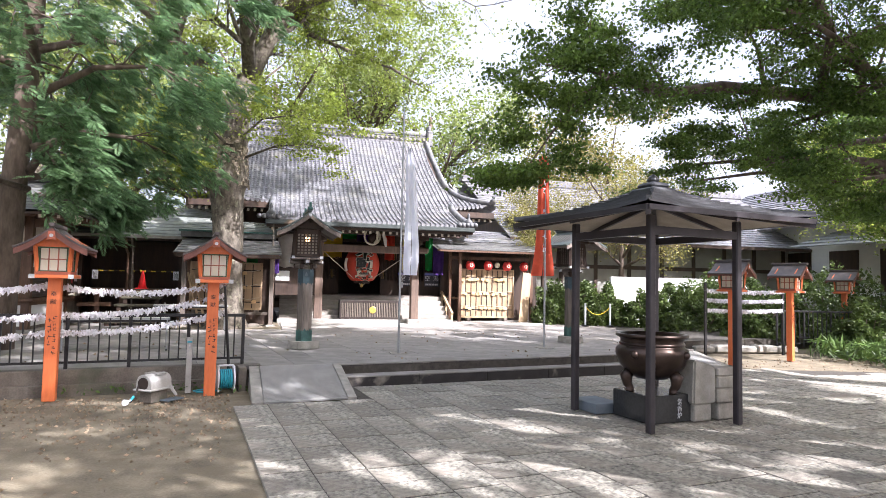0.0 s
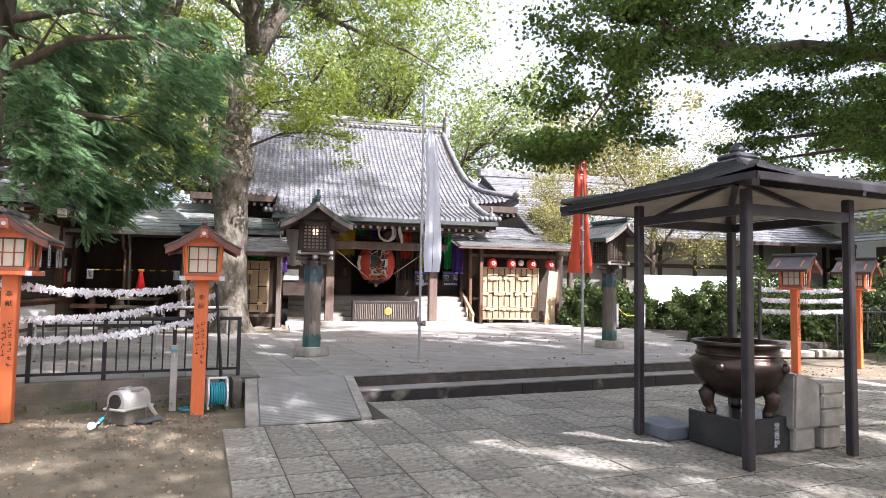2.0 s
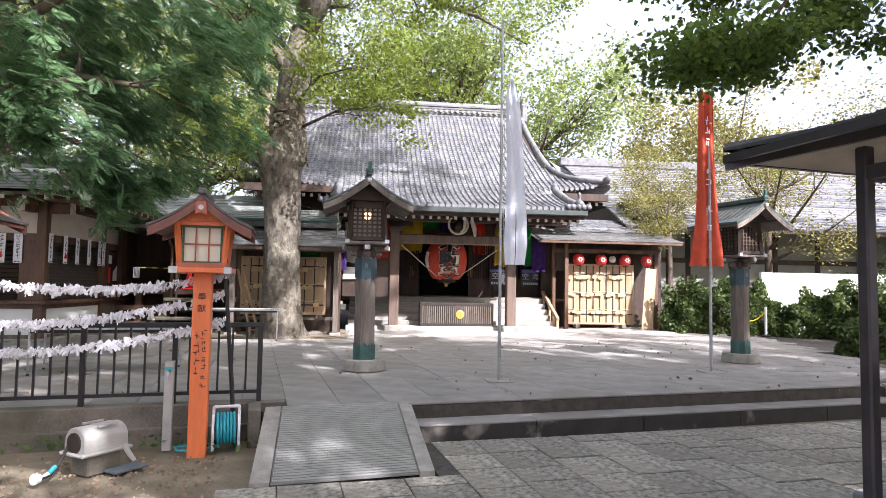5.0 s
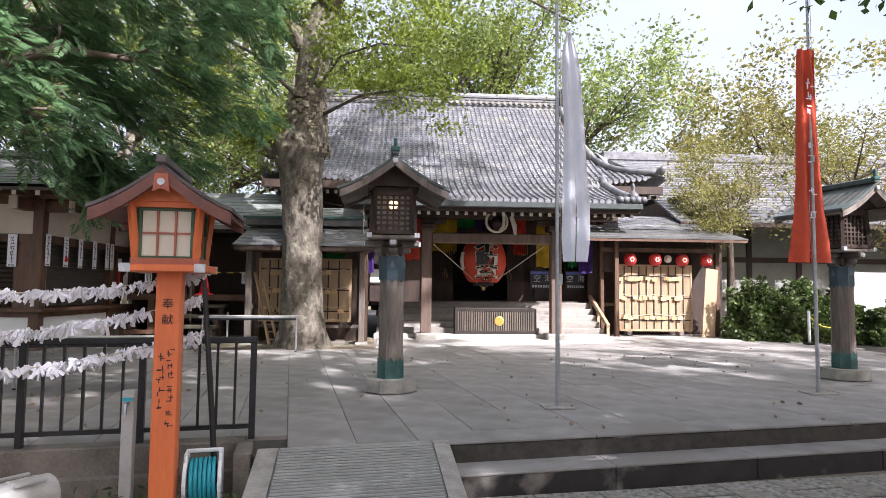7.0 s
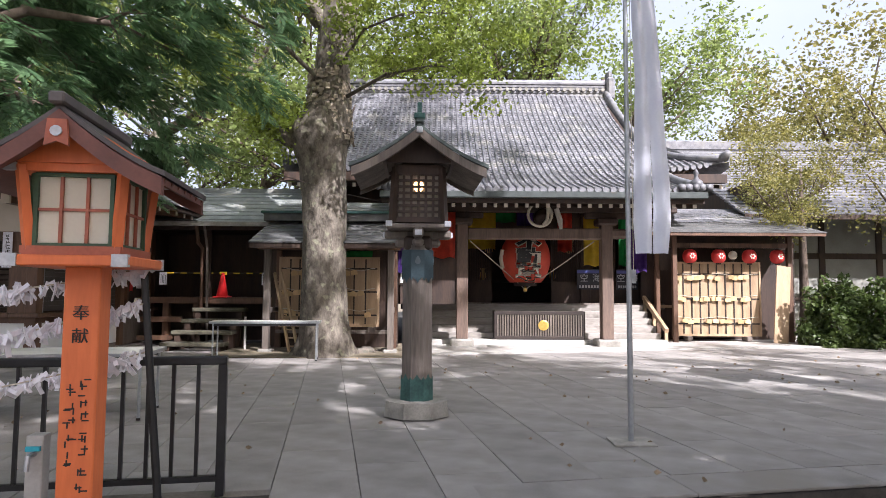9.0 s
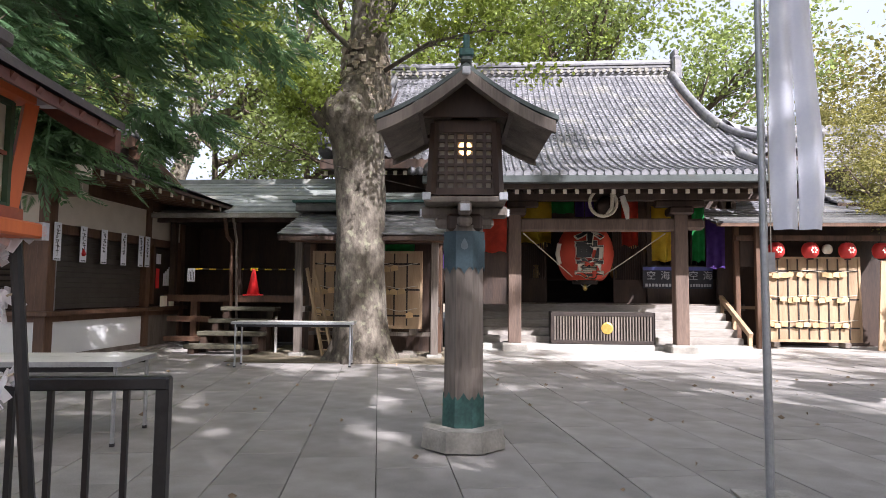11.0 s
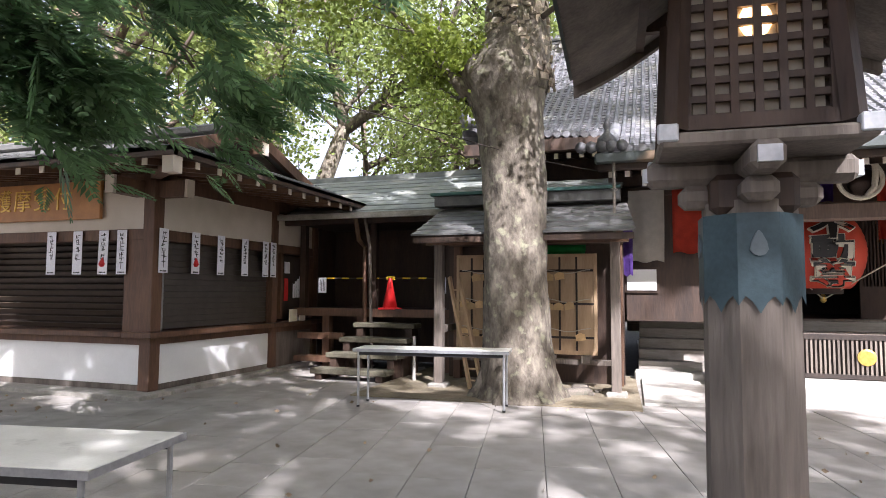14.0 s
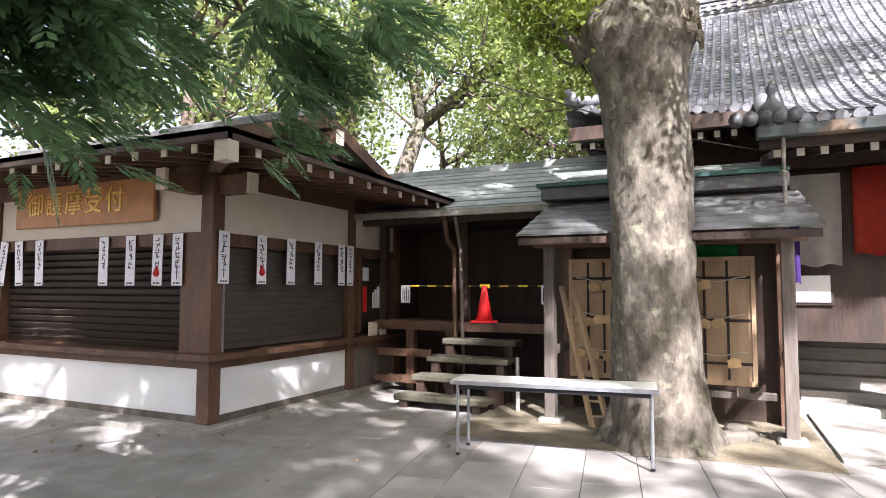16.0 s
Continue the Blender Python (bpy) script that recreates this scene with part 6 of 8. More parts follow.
for dx in (0.0, 0.16):
    part("stile", bar(B(), (-0.80 + dx, 17.3, PZ), (-1.18 + dx * 0.8, 17.62, 1.72), 0.035, 0.05), WOOD_L, t)
for i in range(9):
    k = 0.08 + i * 0.1
    a = Vector((-0.80, 17.3, PZ)).lerp(Vector((-1.18, 17.62, 1.72)), k)
    part("rung", bar(B(), a, a + Vector((0.15, 0, 0)), 0.02, 0.02), WOOD_L, t)
# stones under the racks
rs = random.Random(12)
for i in range(7):
    x, y = rs.uniform(0.45, 1.05), rs.uniform(17.0, 17.9)
    t = thing("kerb_stone", "rough stone lying in the bed under the rack", "stone", pose(x, y, PZ, 0, 0, rs.uniform(0, 90)), "stones in the bed")
    s = rs.uniform(0.05, 0.13)
    bm = box(B(), -s, s, -s * 0.7, s * 0.7, -0.02, s * 0.7, s * 0.25)
    part("stone", bm, CONC, t)

# ---------------------------------------------------------------- covered passage behind the office
MOSSY = mat("mossy_timber", (0.13, 0.12, 0.08), (0.06, 0.053, 0.036), 0.9, scale=6, bump=0.4, vary=0.1)
pas = thing("passage", "dark timber passage with copper sheet roof between office and hall", "passage", kind="structure")
part("back_wall", box(B(), -4.4, -1.2, 19.9, 20.05, PZ, 3.2), WOOD_D, pas)
part("side_wall", box(box(B(), -1.36, -1.26, 18.4, 20.0, PZ, 2.75), -4.2, -4.1, 19.3, 20.0, PZ, 2.75), WOOD_D, pas)
part("floor", box(B(), -4.1, -1.36, 18.55, 19.9, 1.17, 1.25), WOOD_D, pas)
part("floor_edge", box(B(), -4.1, -1.36, 18.50, 18.57, 1.14, 1.26), WOOD_B, pas)
for x in (-3.55, -2.95, -1.5):
    part("stump", box(B(), x - 0.06, x + 0.06, 18.6, 18.72, PZ, 1.15), WOOD_B, pas)
for x in (-4.0, -2.75, -1.5):
    part("post", box(B(), x - 0.05, x + 0.05, 18.62, 18.72, 1.25, 2.75), WOOD_D, pas)
part("low_rail", box(box(B(), -4.0, -3.2, 18.5, 18.56, 0.78, 0.88), -4.0, -3.3, 18.4, 18.62, 0.44, 0.52), WOOD_B, pas)
part("eave_beam", box(B(), -4.4, -1.3, 18.25, 18.35, 2.55, 2.68), WOOD_D, pas)
part("sheet_roof", stepped_pent(B(), -4.9, -0.9, 18.05, 20.3, 2.62, 3.6, 9), COPPER, pas)
part("rear_slope", stepped_pent(B(), -4.9, -0.9, 22.5, 20.3, 2.62, 3.6, 4), COPPER, pas)
part("ridge", box(B(), -4.9, -0.9, 20.2, 20.4, 3.58, 3.67), COPPER, pas)
# near-black ceiling, the passage's shade put into its colour
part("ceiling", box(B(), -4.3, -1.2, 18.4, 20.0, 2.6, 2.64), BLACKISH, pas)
part("gutter", box(B(), -4.4, -1.2, 17.98, 18.05, 2.60, 2.68), STONE, pas)
part("downpipe", tube(B(), [(-2.78, 18.05, 2.6), (-2.80, 18.2, 2.3), (-2.80, 18.42, 2.2), (-2.80, 18.45, 1.0), (-2.80, 18.45, PZ)], [0.035] * 5, 8), WOOD_B, pas)
part("downpipe", tube(B(), [(-2.66, 18.12, 2.6), (-2.66, 18.3, 2.2), (-2.66, 18.42, PZ)], [0.025] * 3, 8), WOOD_G, pas)
for k, (z, y, a, b_) in enumerate(((0.47, 17.55, -3.12, -1.98), (0.66, 17.85, -3.05, -1.95), (0.86, 18.12, -2.98, -1.92), (1.06, 18.36, -2.88, -1.9))):
    t = thing("timber_step", "heavy weathered timber step up to the passage", "step", pose((a + b_) / 2, y, z), "timber steps to the passage")
    w = (b_ - a) / 2
    part("tread", box(B(), -w, w, -0.15, 0.15, -0.07, 0.0, 0.01), MOSSY, t)
    for s in (-1, 1):
        part("bearer", box(B(), s * w * 0.8 - 0.05, s * w * 0.8 + 0.05, -0.12, 0.14, PZ - z, -0.07), WOOD_D, t)
t = thing("traffic_cone", "red traffic cone on the passage step", "cone", pose(-2.46, 18.62, 1.25))
part("base", box(B(), -0.14, 0.14, -0.14, 0.14, 0, 0.03, 0.008), mat("red_plastic", (0.75, 0.03, 0.03), (0.6, 0.02, 0.02), 0.4, bump=0.02), t)
part("cone", lathe(B(), [(0.115, 0.03), (0.03, 0.46), (0.025, 0.48)], 16), bpy.data.materials["red_plastic"], t, smooth=True)
part("sleeve", lathe(B(), [(0.09, 0.15), (0.062, 0.27)], 16), WHITE, t, "white band")
t = thing("barrier_bar", "yellow and black barrier bar across the passage", "barrier", pose(-2.75, 18.66, 1.73))
YEL = mat("yellow_plastic", (0.85, 0.6, 0.02), (0.75, 0.5, 0.02), 0.4, bump=0.02)
for i in range(16):
    part("band", rod(B(), (-0.95 + i * 0.13, 0, 0), (-0.95 + (i + 1) * 0.13, 0, 0), 0.011 if i != 9 else 0.03, None, 8), YEL if i % 2 else BLACKISH, t)
for x in (-3.62, -1.62):
    t = thing("paper_notice", "white paper notice pinned to the dark wall", "notice", pose(x, 18.60, 1.62))
    part("sheet", box(B(), -0.07, 0.07, -0.004, 0.004, -0.12, 0.12), PAPERSTRIP, t)
    bm = B()
    for i in range(4):
        box(bm, -0.045 + i * 0.028, -0.036 + i * 0.028, -0.006, -0.004, -0.09, 0.09 - 0.03 * (i % 2))
    part("writing", bm, INK, t, "unreadable columns of writing")
t = thing("white_post", "short white plastic post at the passage steps", "post", pose(-1.72, 17.75, PZ))
part("post", rod(B(), (0, 0, 0), (0, 0, 0.60), 0.022, 0.022, 12), GREYPLASTIC, t)

# ---------------------------------------------------------------- shelter to the right of the hall
rgt = thing("lantern_shelter", "timber shelter with red paper lanterns over a tablet rack", "shelter", kind="structure")
part("roof", stepped_pent(B(), 5.95, 9.92, 19.35, 20.7, 2.66, 3.0, 5), DARKROOF, rgt)
part("upper_roof", stepped_pent(B(), 6.0, 9.6, 20.7, 22.4, 3.02, 3.55, 6), TILE, rgt)
part("eave_board", box(B(), 5.97, 9.9, 19.36, 19.40, 2.60, 2.66), WOOD_B, rgt)
for i in range(16):
    part("rafter", bar(B(), (6.1 + i * 0.25, 19.4, 2.62), (6.1 + i * 0.25, 20.6, 2.92), 0.045, 0.05), WOOD_B, rgt)
for x, y in ((6.84, 19.75), (9.40, 19.9), (6.62, 20.2)):
    part("post", box(B(), x - 0.05, x + 0.05, y - 0.05, y + 0.05, PZ, 2.72, 0.006), WOOD_B, rgt)
part("beam", box(B(), 6.5, 9.5, 19.86, 19.94, 2.38, 2.48), WOOD_B, rgt)
part("back_wall", box(B(), 6.4, 9.9, 20.6, 20.7, PZ, 2.95), WOOD_D, rgt)
part("panel", box(B(), 6.66, 6.95, 20.1, 20.14, 1.9, 2.5), WOOD_D, rgt)
REDPAPER = mat("small_lantern_paper", (0.70, 0.06, 0.05), (0.55, 0.045, 0.04), 0.6, scale=8, bump=0.03, trans=0.3)


def small_lantern(x, y, z, s=1.0, m=None, lab="small round red paper lantern hung under the eave"):
    t = thing("paper_lantern", lab, "paper lantern", pose(x, y, z), "red paper lanterns")
    prof = [(0.05, -0.15), (0.10, -0.13), (0.14, -0.07), (0.15, 0), (0.14, 0.07), (0.10, 0.13), (0.05, 0.15)]
    part("paper_body", lathe(B(), [(r * s, q * s) for r, q in prof], 18), m or REDPAPER, t, smooth=True)
    part("top_ring", lathe(B(), [(0.05 * s, 0.145 * s), (0.055 * s, 0.15 * s), (0.05 * s, 0.175 * s)], 12), BLACKISH, t)
    part("bottom_ring", lathe(B(), [(0.05 * s, -0.175 * s), (0.055 * s, -0.15 * s), (0.05 * s, -0.145 * s)], 12), BLACKISH, t)
    part("cord", rod(B(), (0, 0, 0.17 * s), (0, 0, 0.28), 0.004, 0.004, 5), BLACKISH, t)
    bm = B()
    for k in range(6):
        a = k * math.pi / 3
        bmesh.ops.create_uvsphere(bm, u_segments=6, v_segments=4, radius=0.02 * s, matrix=Matrix.LocRotScale((0.045 * s * math.cos(a), -0.148 * s, 0.045 * s * math.sin(a)), None, (1, 0.3, 1)))
    part("crest", bm, PAPER, t, "pale flower crest")


for x, y in ((7.2, 19.8), (7.82, 19.8), (8.5, 19.82), (9.12, 19.85)):
    small_lantern(x, y, 2.19)
small_lantern(8.18, 19.9, 2.22, 0.6, PAPER, "small white paper lantern between red ones")
t = thing("leaning_board", "broad pale plank leaning on a post", "board")
bm = B()
bar(bm, (8.98, 19.55, PZ + 0.02), (9.2, 19.75, 1.98), 0.30, 0.03, up=(0, -1, 0))
part("plank", bm, WOOD_L, t)
cloth("white cloth hung beside the red lanterns", 9.22, 9.36, 19.95, 1.75, 2.35, C_WHT, 1)


# ---------------------------------------------------------------- neighbouring buildings
def tile_field(bm, x0, x1, y0, y1, z0, z1, n, axis="y"):
    """A plain slope of overlapping tile rows with rounded ribs."""
    for i in range(n):
        k0, k1 = i / n, (i + 1) / n + 0.02
        if axis == "y":
            p = [[(x0, y0 + (y1 - y0) * k0, z0 + (z1 - z0) * k0 + 0.05), (x1, y0 + (y1 - y0) * k0, z0 + (z1 - z0) * k0 + 0.05)], [(x0, y0 + (y1 - y0) * k1, z0 + (z1 - z0) * k1), (x1, y0 + (y1 - y0) * k1, z0 + (z1 - z0) * k1)]]
        else:
            p = [[(x0 + (x1 - x0) * k0, y0, z0 + (z1 - z0) * k0 + 0.05), (x0 + (x1 - x0) * k0, y1, z0 + (z1 - z0) * k0 + 0.05)], [(x0 + (x1 - x0) * k1, y0, z0 + (z1 - z0) * k1), (x0 + (x1 - x0) * k1, y1, z0 + (z1 - z0) * k1)]]
        slabgrid(bm, p, 0.04)
    return bm


GREYWALL = mat("old_grey_plaster", (0.33, 0.325, 0.29), (0.25, 0.245, 0.215), 0.9, scale=2, bump=0.06, stain=((0.22, 0.21, 0.18), 0.9, 0.58))
g = thing("guest_hall", "long low hall with grey tiled roof and plaster walls", "building", kind="structure")
part("roof", tile_field(B(), 9.2, 24.0, 21.4, 27.5, 3.3, 6.3, 26), TILE, g)
part("rear_slope", tile_field(B(), 9.2, 24.0, 33.5, 27.5, 3.3, 6.3, 6), TILE, g)
part("ridge", box(B(), 9.0, 24.2, 27.3, 27.7, 6.25, 6.6, 0.05), TILE, g)
part("wall", box(B(), 10.2, 24.0, 22.6, 22.8, GZ, 3.7), GREYWALL, g)
for i in range(9):
    part("post", box(B(), 10.2 + i * 1.5, 10.34 + i * 1.5, 22.54, 22.62, GZ, 3.6), WOOD_D, g)
part("rail", box(box(B(), 10.2, 24, 22.55, 22.61, 2.3, 2.45), 10.2, 24, 22.55, 22.61, 1.2, 1.3), WOOD_D, g)
part("eave_board", box(B(), 9.2, 24, 21.36, 21.42, 3.2, 3.32), WOOD_D, g)
part("gable_wall", box(B(), 9.6, 9.75, 21.8, 33, GZ, 4.2), WOOD_D, g)
g = thing("side_building", "white-walled building with grey tiled roof among trees", "building", kind="structure")
part("roof", tile_field(B(), 21.5, 27.0, 11.0, 30.0, 4.2, 7.0, 18, "x"), TILE, g)
part("wall", box(B(), 22.6, 22.8, 11.5, 30, GZ, 4.4), WHITE, g)
for i in range(7):
    w = thing("window", "dark window in the white wall", "window", kind="structure")
    w.parent = None
    part("frame", box(B(), 22.56, 22.60, 12.6 + i * 2.2, 13.9 + i * 2.2, 1.6, 3.2), WOOD_D, w)
part("porch_roof", tile_field(B(), 20.0, 22.6, 11.5, 20.0, 3.2, 4.0, 5, "x"), COPPER, g)
g = thing("white_wall", "bright white boundary wall beyond the shrubs", "wall", kind="structure")
part("wall", box(B(), 12.1, 17.6, 19.3, 19.42, GZ, 1.93), WHITE, g)
# rope barrier before the hedge
for i, (x, y) in enumerate(((10.5, 18.1), (11.25, 17.9))):
    t = thing("barrier_post", "white bollard post holding a yellow rope", "post", pose(x, y, PZ), "rope barrier posts")
    part("post", rod(B(), (0, 0, 0.02), (0, 0, 0.72), 0.03, 0.03, 10), WHITEPLASTIC, t)
    part("base", lathe(B(), [(0.12, 0), (0.12, 0.03), (0.04, 0.05)], 14), BLACKPAINT, t)
t = thing("barrier_rope", "sagging yellow rope between white posts", "rope")
part("rope", tube(B(), [(10.5 + 0.75 * k / 8, 18.1 - 0.2 * k / 8, PZ + 0.62 - 0.5 * (k / 8) * (1 - k / 8) * 2) for k in range(9)], [0.012] * 9, 6), YEL, t)
# boundary behind the camera
g = thing("boundary_wall", "low plastered boundary wall behind the court", "wall", kind="structure")
part("wall", box(box(B(), -14, 30, -14.2, -14, GZ, 1.8), -14.2, -14, -14, 30, GZ, 1.8), CONC, g)


# ---------------------------------------------------------------- office signs
GILT = mat("gilt_board", (0.46, 0.22, 0.07), (0.33, 0.15, 0.05), 0.45, scale=5, bump=0.12)
t = thing("sign_board", "brown wooden sign board with raised gold characters", "sign", pose(-6.0, 15.50, 2.59))
board = part("board", box(B(), -1.15, 1.15, -0.03, 0.02, -0.22, 0.24, 0.006), GILT, t)
letters("御護摩受付", 0.30, pose(-0.1, -0.034, 0.02), GOLD, board, "character", "raised gold character", up=False, depth=0.008, gap=1.12)


def slip(m, seed, flame=False, sword=False):
    t = thing("paper_slip", "long white paper slip with brushed writing", "paper slip", m, "paper slips on the office")
    part("sheet", box(B(), -0.072, 0.072, -0.004, 0.0, -0.26, 0.26), PAPERSTRIP, t)
    r = random.Random(seed)
    for i in range(7):
        z = 0.2 - i * 0.045
        bm = B()
        for q in range(4):
            x, zz = r.uniform(-0.025, 0.025), z + r.uniform(-0.015, 0.015)
            box(bm, x - 0.02, x + 0.02, -0.006, -0.004, zz - 0.003, zz + 0.003) if q % 2 else box(bm, x - 0.004, x + 0.004, -0.006, -0.004, zz - 0.017, zz + 0.017)
        part("brush_mark", bm, INK, t)
    bm = B()
    for i in range(5):
        box(bm, -0.045 + i * 0.02, -0.032 + i * 0.02, -0.006, -0.004, -0.245, -0.228)
    tagged(part("small_print", bm, INK, t, "row of tiny unreadable print"), kind="stuff")
    if flame:
        part("flame_mark", lathe(B(), [(0.02, -0.17), (0.04, -0.14), (0.025, -0.10), (0.005, -0.06)], 8, (0, -0.006, 0)), bpy.data.materials["red_plastic"], t, "red flame mark")
    if sword:
        part("sword_mark", box(box(B(), -0.004, 0.004, -0.006, -0.004, -0.2, 0.0), -0.03, 0.03, -0.006, -0.004, -0.13, -0.122), INK, t, "ink drawing of a sword")


for i, (x, tilt) in enumerate(((-7.42, 7), (-7.1, -4), (-6.72, -2), (-5.62, 0), (-5.2, 0), (-4.8, 1), (-4.52, 0))):
    slip(pose(x, 15.50, 1.97, 0, tilt, 0), i, flame=i == 5, sword=i == 6)
for i, y in enumerate((15.64, 16.18, 16.66, 17.17, 17.66, 17.86)):
    slip(pose(-4.045, y, 1.99, 0, 0, 90), 20 + i, flame=i == 1, sword=i == 0)
t = thing("charm_display", "dark display case with rows of white charms by the counter", "display", pose(-4.09, 18.5, 1.62, 0, 0, 90))
part("case", box(B(), -0.36, 0.36, -0.02, 0.2, -0.42, 0.44), BLACKISH, t)
for x in (-0.39, 0.39):
    part("jamb", box(B(), x - 0.03, x + 0.03, -0.04, 0.2, -0.52, 0.5), WOOD_B, t)
for i in range(6):
    part("charm", box(B(), -0.05 + i * 0.06, -0.01 + i * 0.06, -0.03, -0.02, -0.2, 0.02 + 0.04 * i), PAPERSTRIP, t, "white charm slip")
part("red_charms", box(B(), -0.30, -0.20, -0.03, -0.02, -0.25, 0.1), bpy.data.materials["red_plastic"], t, "red charms")
part("price_sheet", box(B(), -0.30, -0.16, -0.03, -0.02, 0.18, 0.36), PAPERSTRIP, t)
for x, s in ((-0.15, 0.11), (0.12, 0.08)):
    k = thing("tag_board", "small cream board with painted charms on the counter", "board", pose(-3.99, 18.5 + x, 1.05, 0, 0, 90))
    part("board", box(B(), -s, s, -0.01, 0.01, 0, 0.19, 0.005), PAPER, k)
    part("mark", lathe(B(), [(0.03, 0), (0.03, 0.002)], 8, (0, 0, 0.192)), INK, k)


# ---------------------------------------------------------------- trees
def tree(name, label, bark, leaf, limbs, trunk, seed, leaf_size, per, radius, depth=2, spread=0.7, rise=0.1, sag=0.0, flat=0.5, droop=0.0, long=1.6, every=1, twig_len=0.42, thin=1.0, roots=0.0, low_cut=None, spray=0.0):
    """A tree from a trunk and limbs (points with radii), twigs grown along the limbs, and leaves in clumps on the twigs."""
    t = thing(name, label, "tree")
    rng = np.random.default_rng(seed)
    bm = B()
    pts, rad = zip(*trunk)
    if roots:
        fine_p, fine_r = [], []
        for (p0, r0), (p1, r1) in zip(trunk, trunk[1:]):
            n = max(2, int((p1[2] - p0[2]) / 0.05))
            for k in range(n):
                f = k / n
                f2 = f * f * (3 - 2 * f)
                fine_p.append(Vector(p0).lerp(Vector(p1), f))
                fine_r.append(r0 + (r1 - r0) * f2)
        tube(bm, fine_p, fine_r, 72)
        for v in bm.verts:
            q = v.co
            c = min(fine_p, key=lambda a: abs(a.z - q.z))
            d = Vector((q.x - c.x, q.y - c.y, 0))
            if d.length > 0.01:
                d.normalize()
                k = 0.035 * noise.noise(Vector((q.x * 2, q.y * 2, q.z * 0.7))) + 0.022 * noise.noise(Vector((q.x * 9, q.y * 9, q.z * 2.6))) + 0.008 * noise.noise(q * 26)
                if 3.5 < q.z < 4.7:
                    k += 0.16 * math.exp(-((q.z - 4.12) / 0.28) ** 2) * max(0.0, -d.x * 0.9 - d.y * 0.3) + 0.05 * math.exp(-((q.z - 4.2) / 0.3) ** 2) + 0.03 * noise.noise(q * 7)
                v.co = q + d * k
    else:
        tube(bm, pts, rad, 16, 0.16)
    if roots:
        for k in range(6):
            a = k * 1.05 + 0.3
            p = Vector(pts[0])
            tube(bm, [p + Vector((0.25 * roots * math.cos(a), 0.25 * roots * math.sin(a), 0.55)), p + Vector((0.40 * roots * math.cos(a), 0.40 * roots * math.sin(a), 0.18)), p + Vector((0.62 * roots * math.cos(a), 0.62 * roots * math.sin(a), -0.03))], [0.13, 0.13, 0.07], 8, 0.2)
    part("trunk", bm, bark, t, smooth=True)
    tips, bm = [], B()
    for limb in limbs:
        p, r = zip(*limb)
        tube(bm, p, r, 10, 0.15)
        v = [Vector(q) for q in p]
        for i in range(1, len(v), every):
            d = (v[i] - v[i - 1])
            n = d.normalized()
            for _ in range(3):
                side = n.cross(Vector(rng.normal(size=3))).normalized()
                branch(bm, tips, v[i] - d * rng.uniform(0, 0.7), n * 0.7 + side * spread, d.length * rng.uniform(0.7, 1.25) * twig_len * 2, r[i] * 0.55, depth - 1, rng, spread, rise, sag)
        tips.append(tuple(v[-1]))
    tagged(part("branchwork", bm, bark, t, smooth=True), kind="stuff")
    tips = [q for q in tips if rng.random() < thin and not (low_cut and q[2] < low_cut[0] and rng.random() > low_cut[1])]
    if spray:
        tagged(sprays("crown", tips, pts[1], spray, leaf, t, seed, per), kind="stuff")
        return t
    tagged(leaves("crown", clumps(tips, radius, per, seed, flat), leaf_size, leaf, t, seed, flat * 0.6, droop, long), kind="stuff")
    return t


FLAKE = mat("pale_torn_bark", (0.42, 0.36, 0.28), (0.20, 0.16, 0.12), 0.95, scale=12, bump=0.6, island=0.3)
